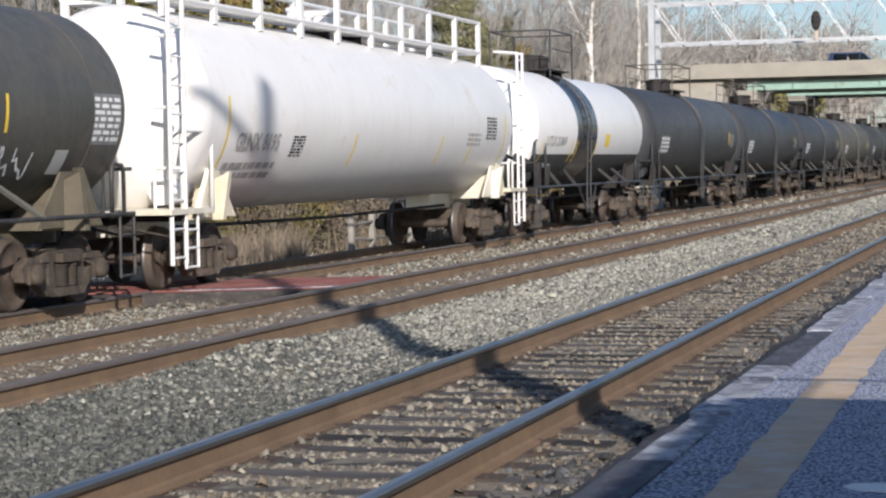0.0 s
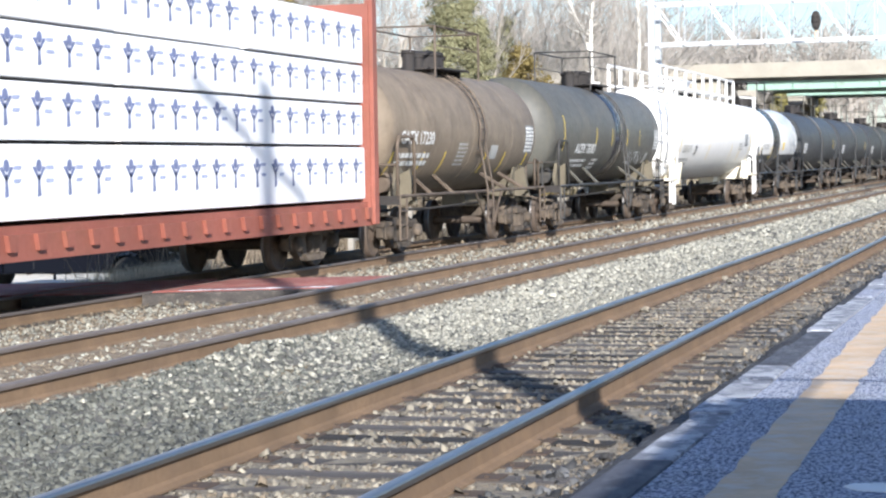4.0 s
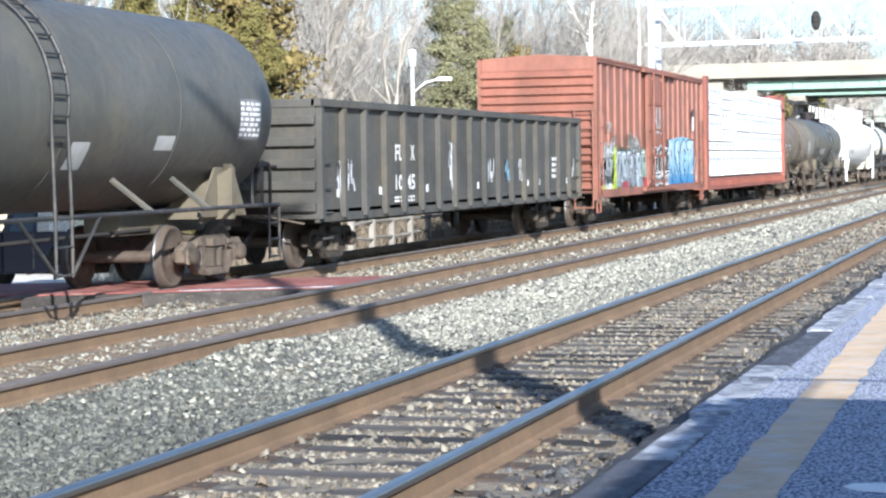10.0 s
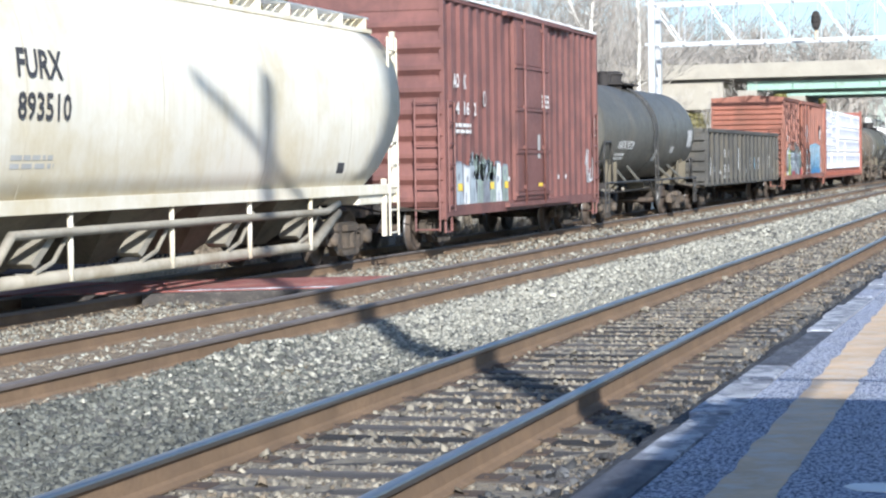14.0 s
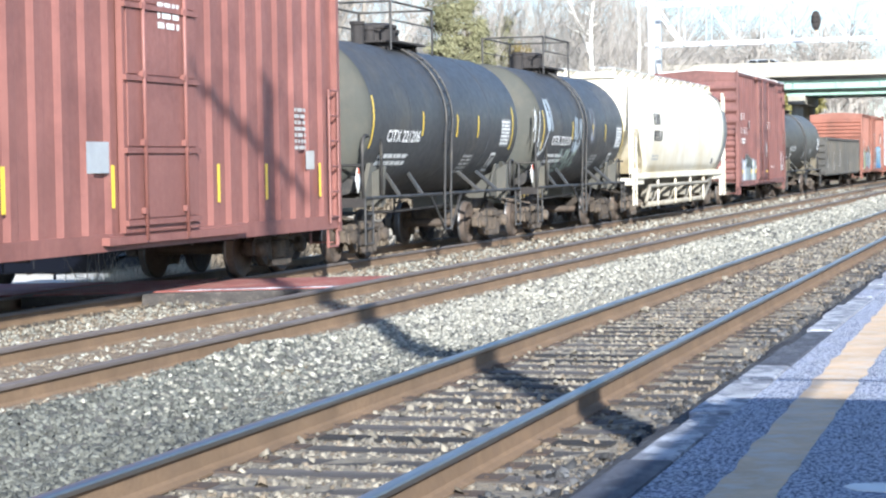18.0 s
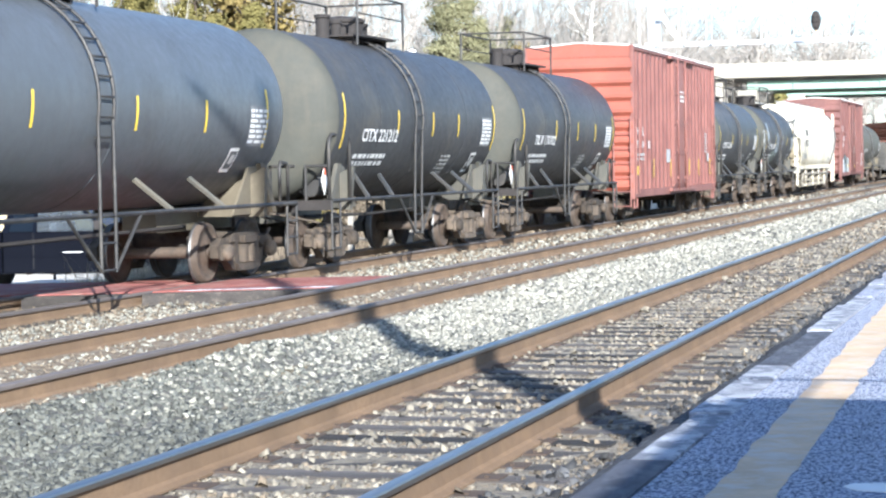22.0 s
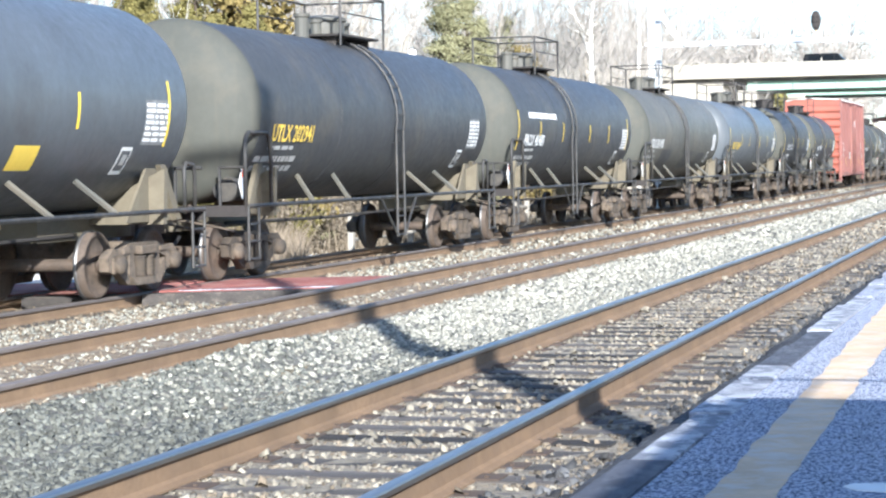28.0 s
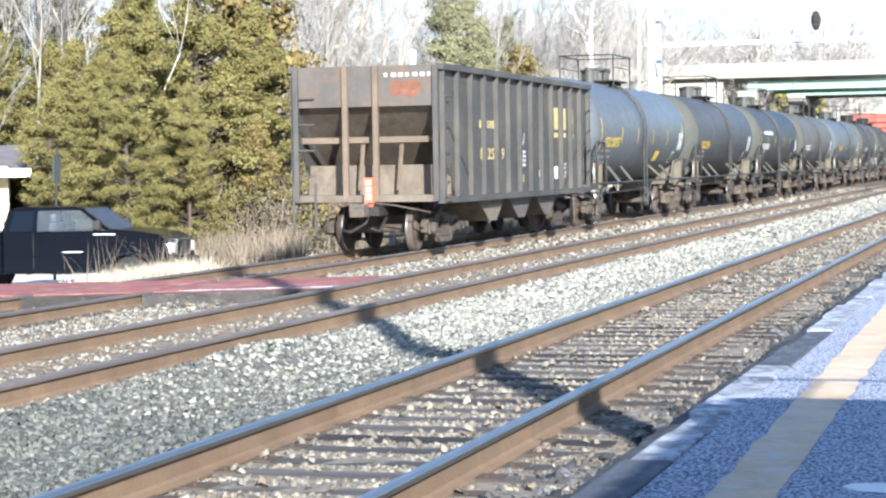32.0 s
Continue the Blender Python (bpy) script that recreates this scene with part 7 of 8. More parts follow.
def evergreen_meshes(seed, height, radius, material, name="crown", clumps=950, per=13, size=0.2, base=0.6, spread=0.13, count=110):
    rng = np.random.default_rng(seed)
    boughs = []
    for k in range(count):
        z = base + (height - base) * rng.uniform(0, 1) ** 0.85
        a = rng.uniform(0, 6.283)
        f = (z - base) / (height - base)
        r = radius * (1 - f) ** 0.62 * rng.uniform(0.5, 1.15)
        boughs.append((z, a, r, rng.uniform(0.3, 0.6) * (1.1 - 0.6 * f)))
    cs = []
    for k in range(clumps):
        z, a, r, w = boughs[int(rng.integers(0, len(boughs)))]
        t = rng.uniform(0.25, 1.0) ** 0.6
        cs.append((math.cos(a) * r * t + rng.normal(0, w * 0.4), math.sin(a) * r * t + rng.normal(0, w * 0.4), z + (t - 0.6) * 0.4 + rng.normal(0, w * 0.2)))
    crown = foliage(rng, cs, size, per, material, name, spread)
    segs = [((0, 0, -0.3), (0, 0, height * 0.5), 0.16, 0.11), ((0, 0, height * 0.5), (0, 0, height * 0.96), 0.11, 0.02)]
    for z, a, r, w in boughs:
        segs.append(((0, 0, z - r * 0.25), (math.cos(a) * r * 0.9, math.sin(a) * r * 0.9, z), 0.045, 0.012))
    v, f = tube_cloud(segs, 5)
    return solid("trunk", v, f, M_CEDARBARK), crown


def plant(name, label, category, meshes, names, x, y, z, scale=1.0, turn=0.0, group="", tilt=0.0):
    t = thing(name, label, category, Matrix.Translation((x, y, z)) @ Euler((tilt, 0, turn)).to_matrix().to_4x4() @ Matrix.Scale(scale, 4), group)
    for n, me in zip(names, meshes):
        part(n, me, None, t)
    return t


def make_trees():
    rng = random.Random(11)
    bare = [bare_tree_meshes(21 + k, 15 + k, M_BARK, M_TWIG, 0.36 + 0.05 * k, 0.17 + 0.02 * k) for k in range(5)]
    slim = [bare_tree_meshes(41 + k, 15, M_BARK, M_TWIG, 0.36, 0.12, 0.3, 6) for k in range(2)]
    dead = bare_tree_meshes(64, 9, M_WHITEBARK, M_WHITEBARK, 0.6, 0.085, 0.45, 4)
    cedars = [evergreen_meshes(71 + k, 9.5 + k, 2.8 + 0.2 * k, M_CEDAR, clumps=2000, per=34, size=0.072, spread=0.125, base=0.2, count=150) for k in range(3)]
    pines = [evergreen_meshes(81 + k, 11, 1.9, M_PINE, clumps=620, per=40, size=0.075, spread=0.16) for k in range(2)]
    russet = evergreen_meshes(91, 6.5, 1.9, M_RUSSET, clumps=520, per=26, size=0.09, spread=0.13)
    tw = ("trunk", "twig_crown")
    tc = ("trunk", "crown")
    # the dense cedars beside the road
    for x, y, k, s in ((-28.6, 55.4, 0, 0.68), (-26.4, 53.0, 1, 0.6), (-25.2, 54.4, 2, 0.76), (-24.2, 56.5, 0, 0.92), (-23.1, 58.5, 1, 0.72), (-29.6, 54.5, 2, 0.58), (-26.6, 57.5, 1, 0.84), (-31.5, 57.5, 1, 0.74), (-25.0, 48.6, 0, 0.52), (-23.4, 49.8, 2, 0.5), (-22.4, 51.6, 1, 0.47), (-24.4, 50.6, 1, 0.55)):
        plant("cedar_tree", "dense olive-green cedar beside the road", "tree", cedars[k], tc, x, y, -1.2, s, rng.uniform(0, 6), "cedars beside the road")
    plant("russet_shrub", "russet evergreen shrub among the cedars", "shrub", russet, tc, -22.6, 57.0, -1.1, 0.62, 1.0)
    plant("russet_tree", "yellow-green tree with russet foliage", "tree", russet, tc, -24.0, 60.0, -1.1, 1.55, 2.0)
    plant("russet_tree", "small russet evergreen among bare trees", "tree", russet, tc, -25.3, 100.5, -1.2, 1.3, 2.6)
    for i in range(11):
        px, D = 1178 + i * 17, 150 - 1.5 * i
        a = radians(16.46) - math.atan((px - 784) / 3640.0)
        plant("bare_shrub", "bare grey shrub before the bridge abutment", "shrub", slim[i % 2], tw, -math.sin(a) * D, math.cos(a) * D, -1.0, 0.34 + 0.1 * (i % 3), i * 1.3, "shrubs before the bridge")
    plant("pine_shrub", "low pale green pine beside the fence", "shrub", pines[0], tc, -22.4, 61.0, -1.1, 0.42, 0.5)
    for x, y, s in ((-29.3, 52.4, 0.62), (-30.4, 53.6, 0.7)):
        plant("bare_tree", "slender leafless tree before the cedars", "tree", slim[0], tw, x, y, -1.3, s, x, "bare woods")
    # hazy growth behind the cedars
    for px, D, s, k in ((20, 66, 0.85, 0), (128, 68, 0.95, 1)):
        a = radians(16.46) - math.atan((px - 784) / 3640.0)
        plant("conifer", "pale green conifer behind the cedars", "tree", pines[k], tc, -math.sin(a) * D, math.cos(a) * D, -1.2, s, px, "conifers along the line")
    for px, D, s, k in ((8, 62, 0.9, 0), (62, 60, 0.95, 1), (104, 64, 0.9, 0), (160, 66, 1.0, 1)):
        a = radians(16.46) - math.atan((px - 784) / 3640.0)
        plant("bare_tree", "grey leafless tree behind the cedars", "tree", slim[k], tw, -math.sin(a) * D, math.cos(a) * D, -1.3, s, px, "bare woods")
    # pale conifers further along
    for x, y, s, k in ((-26.6, 91.0, 1.06, 0), (-25.75, 91.5, 0.95, 1), (-25.3, 92.5, 0.85, 0), (-28.2, 108.0, 0.95, 1)):
        plant("conifer", "pale green conifer among bare trees", "tree", pines[k], tc, x, y, -1.2, s, rng.uniform(0, 6), "conifers along the line")
    plant("dead_tree", "bleached dead tree with bare white limbs", "tree", dead, tw, -26.2, 55.4, -1.2, 0.95, 3.4)
    for px, D, limbs, lab in ((1050, 105, (((0, 0), (0.1, 4.0), (0.0, 8.2)), ((0.0, 8.2), (-0.55, 9.6), (-1.35, 11.8), (-1.9, 14.5)), ((0.0, 8.2), (0.06, 10.0), (0.3, 12.0), (0.35, 15.0))), "forked white-barked sycamore without leaves"), (1134, 118, (((0, 0), (-0.08, 5.0), (0.05, 9.0), (-0.1, 15.0)),), "slender white-barked sycamore without leaves"), (596, 78, (((0, 0), (0.1, 3.5), (-0.1, 5.2)), ((-0.1, 5.2), (-0.25, 7.0), (-0.15, 10.5)), ((-0.1, 5.2), (-1.0, 6.3), (-1.6, 8.6)), ((-0.1, 5.2), (0.9, 6.5), (1.2, 9.0))), "tan forked tree without leaves")):
        a = radians(16.46) - math.atan((px - 784) / 3640.0)
        plant("sycamore", lab, "tree", forked_tree_meshes(px, limbs, M_WHITEBARK if D > 90 else M_BARK, M_TWIG), tw, -math.sin(a) * D, math.cos(a) * D, -1.2, 1.0, radians(16.0))
    plant("big_bare_tree", "tall grey bare tree with a stout trunk", "tree", bare[4], tw, -28.4, 80.5, -1.2, 1.15, 0.8)
    plant("big_bare_tree", "tall grey bare tree with a stout trunk", "tree", bare[3], tw, -27.0, 84.0, -1.2, 1.1, 2.8)
    # bare woods, near to far
    eye_yaw = 16.46
    spots = []
    for px, D in ((20, 70), (90, 66), (150, 78), (60, 90), (250, 84), (330, 95), (420, 88), (470, 75), (520, 96), (560, 70), (640, 100), (690, 88), (720, 110), (870, 100), (900, 122), (960, 112), (1000, 130), (1080, 118), (1120, 126), (1150, 140)):
        spots.append((px, D, 1.0))
    for i in range(42):
        spots.append((i * 28 + rng.uniform(-14, 14), rng.uniform(125, 200), 1.1))
    for i in range(20):
        spots.append((rng.uniform(430, 1160), rng.uniform(98, 150), 0.85))
    for px, D, s in spots:
        a = radians(eye_yaw) - math.atan((px - 784) / 3640.0)
        x, y = -math.sin(a) * D, math.cos(a) * D
        if x > -17.5 or (x > -36 and 150 < y < 190):
            continue
        k = rng.choice(bare + slim)
        plant("bare_tree", "leafless grey-brown tree in the woods beside the line", "tree", k, tw, x, y, -1.3, s * rng.uniform(0.8, 1.15), rng.uniform(0, 6.28), "bare woods")
    # far woods beyond the bridge, joined
    segs = []
    for i in range(420):
        px, D = rng.uniform(880, 1800), rng.uniform(240, 330)
        a = radians(eye_yaw) - math.atan((px - 784) / 3640.0)
        x, y = -math.sin(a) * D, math.cos(a) * D
        if x > -23.5:
            continue
        h = rng.uniform(13.5, 20.5)
        p = (x, y, 2.0)
        segs.append((p, (x, y, h * 0.75), 0.2, 0.1))
        for k in range(26):
            z = rng.uniform(0.4, 0.85) * h
            q = (x + rng.gauss(0, 1.8), y + rng.gauss(0, 1.8), min(h, z + rng.uniform(1, 4)))
            segs.append(((x, y, z), q, 0.06, 0.03))
            for j in range(3):
                segs.append((q, (q[0] + rng.gauss(0, 0.8), q[1] + rng.gauss(0, 0.8), q[2] + rng.uniform(-0.2, 1.6)), 0.035, 0.02))
    v, f = tube_cloud(segs, 3)
    w = new("far_woods", solid("far_woods", v, f, M_TWIG))
    tagged(w, "hazy brown bare woods beyond the bridge", "woods", kind="stuff")
    rough = [evergreen_meshes(95, 9, 2.6, M_CEDAR, clumps=400, per=10, size=0.32, spread=0.3)]
    for i in range(7):
        D, px = rng.uniform(200, 235), 1190 + i * 40 + rng.uniform(-15, 15)
        a = radians(eye_yaw) - math.atan((px - 784) / 3640.0)
        plant("far_cedar", "dark evergreen beyond the bridge", "tree", rough[0], tc, -math.sin(a) * D, math.cos(a) * D, -1, rng.uniform(1.0, 1.35), rng.uniform(0, 6), "evergreens beyond the bridge")


def blades(name, label, category, spots, material, h, spread, seed, width=0.012, lean=0.35):
    rng = np.random.default_rng(seed)
    n = len(spots)
    P = np.array(spots)
    a = rng.uniform(0, 6.283, n)
    hh = h * rng.uniform(0.5, 1.2, n)
    dx, dy = rng.normal(0, lean, n) * hh, rng.normal(0, lean, n) * hh
    w = np.stack([np.cos(a), np.sin(a), np.zeros(n)], 1) * width
    mid = P + np.stack([dx * 0.35, dy * 0.35, hh * 0.55], 1)
    tip = P + np.stack([dx, dy, hh], 1)
    V = np.stack([P - w, P + w, mid + w * 0.8, mid - w * 0.8, tip], 1).reshape(-1, 3)
    b = np.arange(n) * 5
    F = np.stack([b, b + 1, b + 2, b + 3], 1).tolist() + np.stack([b + 3, b + 2, b + 4], 1).tolist()
    ob = new(name, solid(name, V.tolist(), F, material))
    return tagged(ob, label, category, kind="stuff")


def make_scrub():
    rng = random.Random(7)
    # straw grass on the bank before the parked pickup
    sp = []
    for i in range(5200):
        y = rng.gauss(35.3, 1.1) if i % 3 else rng.uniform(32.0, 38.5)
        x = -15.9 - abs(rng.gauss(0, 0.45))
        sp.append((x, y, bed_height(x, y) - 0.02))
    blades("straw_grass", "pale dry straw grass on the track bank", "grass", sp, M_STRAW, 0.58, 0.2, 3, 0.01)
    sp = []
    for i in range(170):
        y = rng.choice((34.0, 36.4, 37.2)) + rng.gauss(0, 0.45)
        x = -16.2 - abs(rng.gauss(0, 0.4))
        sp.append((x, y, bed_height(x, y) - 0.02))
    blades("brown_weeds", "thin brown weed stalks before the pickup", "weeds", sp, M_SCRUB, 1.15, 0.2, 4, 0.008, 0.3)
    sp = []
    for i in range(5200):
        y = rng.uniform(60, 80)
        x = -18.0 - abs(rng.gauss(0, 3.0))
        sp.append((x, y, bed_height(x, y) - 0.05))
    blades("dry_weeds", "tan dry weeds and vines below the cedars", "weeds", sp, M_SCRUB, 0.8, 0.3, 5, 0.014, 0.3)
    sp = []
    for i in range(9000):
        y = rng.uniform(60, 150)
        x = -17.2 - abs(rng.gauss(0, 2.6))
        sp.append((x, y, bed_height(x, y) - 0.05))
    blades("brown_scrub", "brown winter scrub along the line", "scrub", sp, M_SCRUB, 1.15, 0.4, 6, 0.02, 0.3)
    sp = []
    for i in range(6500):
        y = rng.uniform(48.5, 66)
        x = -0.382 * y - rng.uniform(-0.6, 3.2)
        sp.append((x, y, bed_height(x, y) - 0.05))
    blades("tan_thicket", "tall tan thicket of dry stems below the cedars", "scrub", sp, M_THICKET, 1.15, 0.3, 8, 0.012, 0.3)
    rg = np.random.default_rng(17)
    shrub = []
    for k in range(2):
        segs = []
        for i in range(120):
            a, r = rg.uniform(0, 6.28), rg.uniform(0.05, 0.5)
            p = np.array((math.cos(a) * r * 0.4, math.sin(a) * r * 0.4, 0.0))
            for j in range(4):
                q = p + np.array((rg.normal(0, 0.16) + math.cos(a) * 0.12, rg.normal(0, 0.16) + math.sin(a) * 0.12, rg.uniform(0.2, 0.55)))
                segs.append((tuple(p), tuple(q), 0.012, 0.008))
                p = q
        v, f = tube_cloud(segs, 3)
        leaf = [(rg.normal(0, 0.5), rg.normal(0, 0.5), rg.uniform(0.15, 1.5)) for i in range(130)]
        shrub.append((solid("stem", v, f, M_SCRUB), foliage(rg, leaf, 0.042, 26, M_DRYLEAF, "leaf_crown", 0.2)))
    for i, (x, y, s) in enumerate(((-19.8, 50.2, 1.2), (-20.6, 52.5, 1.5), (-19.6, 54.5, 1.3), (-20.8, 57.0, 1.7), (-19.3, 59.5, 1.2), (-20.4, 63.0, 1.6), (-21.8, 49.5, 1.3), (-22.2, 53.0, 1.6), (-21.0, 55.0, 2.1), (-20.2, 61.0, 1.9), (-21.5, 65.0, 2.3), (-22.0, 70.0, 2.4), (-20.5, 68.0, 1.7))):
        plant("bare_shrub", "tangled tan shrub with dry leaves and vines", "shrub", shrub[i % 2], ("stem", "crown"), x * 1.13, y * 1.13, bed_height(x * 1.13, y * 1.13), s * 1.12, i * 1.1, "shrubs below the cedars")


make_trees()
make_scrub()


# ---- road, pickup, house, fence, signs ----
M_ROAD = mat("pale_concrete_road", (0.6, 0.59, 0.56), 0.9, 0, 0.12, 4, 0.02, 60, (0.42, 0.4, 0.36), 0.3, 0.8)
M_NAVY = mat("dark_blue_car_paint", (0.004, 0.005, 0.009), 0.14, 0, 0.1, 5, spec=0.12)
M_GLASS = mat("tinted_window", (0.004, 0.006, 0.009), 0.06, 0, 0.1, 5, spec=0.35)
M_CLEAR = mat("clear_window", (0.34, 0.4, 0.46), 0.05, 0, 0.1, 5, spec=0.6)
M_CLEAR.node_tree.nodes["Principled BSDF"].inputs["Transmission Weight"].default_value = 0.85
M_CLEAR.node_tree.nodes["Principled BSDF"].inputs["IOR"].default_value = 1.02
# the sky's reflection is put into this glass as a blue base colour
M_SKYGLASS = mat("windscreen_painted_sky", (0.025, 0.06, 0.15), 0.05, 0, 0.1, 5, spec=1.0)
M_TYRE = mat("tyre_rubber", (0.02, 0.02, 0.02), 0.9, 0, 0.2, 10)
M_CHROME = mat("chrome", (0.7, 0.7, 0.7), 0.15, 1.0, 0.05, 10)
M_SIDING = mat("beige_siding", (0.66, 0.55, 0.36), 0.8, 0, 0.08, 3)
M_TRIM = mat("white_trim", (0.8, 0.8, 0.78), 0.6, 0, 0.05, 3)
M_SHINGLE = mat("grey_shingles", (0.16, 0.15, 0.15), 0.9, 0, 0.3, 12, 0.03, 30)
M_OLDWOOD = each(mat("weathered_wood", (0.27, 0.25, 0.215), 0.95, 0, 0.25, 5, 0.04, 30), 0.25)
M_SIGNBACK = mat("dull_green_sign_back", (0.07, 0.085, 0.075), 0.6, 0, 0.2, 6)
M_SEAT = mat("grey_seat_cloth", (0.4, 0.39, 0.37), 0.9, 0, 0.1, 20)


def wheel_mesh(r, w, rim):
    bm = bmesh.new()
    lathe(bm, [(-w / 2, r * 0.62), (-w / 2, r * 0.93), (-w * 0.36, r), (w * 0.36, r), (w / 2, r * 0.93), (w / 2, r * 0.62)], "x", 24)
    t = mesh_of("tyre", bm, M_TYRE)
    bm = bmesh.new()
    lathe(bm, [(-w * 0.3, r * 0.6), (w * 0.42, r * 0.6), (w * 0.3, r * 0.5), (w * 0.34, r * 0.15), (w * 0.42, r * 0.1)], "x", 18)
    return t, mesh_of("rim", bm, rim)


def make_pickup():
    pk = thing("pickup_truck", "dark blue extended-cab pickup truck parked beside the track", "pickup truck", pose(-20.25, 41.9, -1.18, 0, 0, -82.0))
    W = 0.98

    def arch(y, r=0.5, z=0.44):
        return [(y + r * math.cos(q), z + r * math.sin(q)) for q in [math.pi * k / 8 for k in range(9)]]
    # front body with the cab's lower half, from the cab's back to the nose
    low = [(-2.02, 0.44), (-2.02, 1.36), (0.3, 1.37), (0.48, 1.4), (1.1, 1.35), (1.5, 1.28), (1.7, 1.16), (1.78, 0.95), (1.78, 0.5), (1.36, 0.44)] + arch(0.85)[1:-1] + [(0.34, 0.44)]
    bm = bmesh.new()
    prism(bm, low, "x", -W, W)
    bmesh.ops.bevel(bm, geom=[e for e in bm.edges if abs(e.verts[0].co.x - e.verts[1].co.x) < 0.01], offset=0.035, segments=2, affect="EDGES")
    body = part("body", bm, M_NAVY, pk)
    bed = [(-4.3, 0.5), (-4.32, 1.38), (-2.06, 1.38), (-2.06, 0.44), (-2.3, 0.44)] + arch(-2.85)[1:-1] + [(-3.4, 0.46)]
    bm = bmesh.new()
    prism(bm, bed, "x", -W, W)
    bmesh.ops.bevel(bm, geom=[e for e in bm.edges if abs(e.verts[0].co.x - e.verts[1].co.x) < 0.01], offset=0.03, segments=2, affect="EDGES")
    part("cargo_bed", bm, M_NAVY, pk)
    # cab frame with open windows: floor line, roof, pillars
    sec = [(-2.0, 1.34), (-1.86, 1.86), (-1.72, 1.9), (-0.42, 1.9), (-0.22, 1.86), (0.42, 1.38)]
    bm = bmesh.new()
    prism(bm, [(-1.88, 1.83), (-1.72, 1.905), (-0.42, 1.905), (-0.2, 1.85), (-0.28, 1.82), (-1.84, 1.82)], "x", -W + 0.14, W - 0.14)
    bmesh.ops.bevel(bm, geom=list(bm.edges), offset=0.025, segments=2, affect="EDGES")
    part("roof", bm, M_NAVY, pk)
    for s in (-1, 1):
        for ya, yb, w in ((0.42, -0.26, 0.05), (-1.3, -1.28, 0.045), (-1.98, -1.84, 0.07), (-0.1, -0.1, 0.0)):
            if not w:
                continue
            bm = bmesh.new()
            vs = []
            for y, z, x in ((ya, 1.34, W - 0.03), (yb, 1.85, W - 0.13)):
                vs.append([bm.verts.new((s * (x + dx), y + dy, z)) for dx, dy in ((0, -w), (0, w), (-0.06, w), (-0.06, -w))])
            for i in range(4):
                bm.faces.new((vs[0][i], vs[0][(i + 1) % 4], vs[1][(i + 1) % 4], vs[1][i]))
            bm.faces.new(vs[0]); bm.faces.new(vs[1][::-1])
            part("pillar", bm, M_NAVY, pk)
        for pts, nm, m in (([(-1.25, 1.37), (0.3, 1.37), (-0.28, 1.82), (-1.24, 1.82)], "side_window", M_CLEAR), ([(-1.93, 1.37), (-1.34, 1.37), (-1.33, 1.82), (-1.81, 1.82)], "rear_side_window", M_GLASS)):
            bm = bmesh.new()
            bm.faces.new([bm.verts.new((s * (W - 0.045 - (z - 1.34) * 0.19), y, z)) for y, z in pts])
            part(nm, bm, m, pk)
    bm = bmesh.new()
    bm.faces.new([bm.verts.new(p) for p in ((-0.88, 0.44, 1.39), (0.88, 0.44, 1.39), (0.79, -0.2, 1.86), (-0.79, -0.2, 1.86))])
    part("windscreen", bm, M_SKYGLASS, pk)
    bm = bmesh.new()
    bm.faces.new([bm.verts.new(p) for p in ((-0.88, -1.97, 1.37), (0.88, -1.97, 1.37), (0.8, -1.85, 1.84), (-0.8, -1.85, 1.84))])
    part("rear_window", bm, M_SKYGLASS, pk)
    for x in (-0.42, 0.42):
        bm = bmesh.new()
        box(bm, x - 0.26, -1.05, 0.95, x + 0.26, -0.88, 1.55, 0.06)
        seat = part("seat", bm, M_SEAT, pk, "grey cloth seat seen through the window")
        bm = bmesh.new()
        box(bm, x - 0.14, -1.06, 1.56, x + 0.14, -0.93, 1.74, 0.04)
        part("headrest", bm, M_SEAT, seat)
    bm = bmesh.new()
    lathe(bm, [(-0.02, 0.19), (-0.01, 0.205), (0.01, 0.205), (0.02, 0.19)], "y", 18, True)
    w = part("steering_wheel", bm, M_DARK, pk)
    w.matrix_basis = pose(-0.4, -0.3, 1.36, 25, 0, 0)
    t, rim = wheel_mesh(0.4, 0.27, M_CHROME)
    for y in (-2.85, 0.85):
        for s in (-1, 1):
            w = part("wheel", t, None, pk)
            w.matrix_basis = pose(s * 0.84, y, 0.4, 0, 0, 0 if s > 0 else 180)
            part("rim", rim, None, w)
    bm = bmesh.new()
    box(bm, -0.97, 1.74, 0.5, 0.97, 1.92, 0.74, 0.05)
    part("bumper", bm, M_DARK, pk)
    bm = bmesh.new()
    box(bm, -0.55, 1.74, 0.78, 0.55, 1.83, 1.16, 0.03)
    part("grille", bm, M_CHROME, pk)
    for s in (-1, 1):
        bm = bmesh.new()
        box(bm, s * 0.78 - 0.17, 1.64, 0.86, s * 0.78 + 0.185, 1.8, 1.08, 0.03)
        part("headlight", bm, M_TRIM, pk)
        bm = bmesh.new()
        box(bm, min(s * W, s * (W + 0.2)), 0.12, 1.4, max(s * W, s * (W + 0.2)), 0.26, 1.6, 0.03)
        part("mirror", bm, M_DARK, pk)
        bm = bmesh.new()
        box(bm, min(s * (W - 0.01), s * (W + 0.03)), -1.2, 1.14, max(s * (W - 0.01), s * (W + 0.03)), -0.98, 1.2, 0.008)
        part("door_handle", bm, M_NAVY, pk)
        for y in (-1.32, 0.36):
            bm = bmesh.new()
            box(bm, min(s * W, s * (W + 0.002)), y - 0.008, 0.55, max(s * W, s * (W + 0.002)), y + 0.008, 1.34)
            part("door_gap", bm, M_TYRE, body)
        bm = bmesh.new()
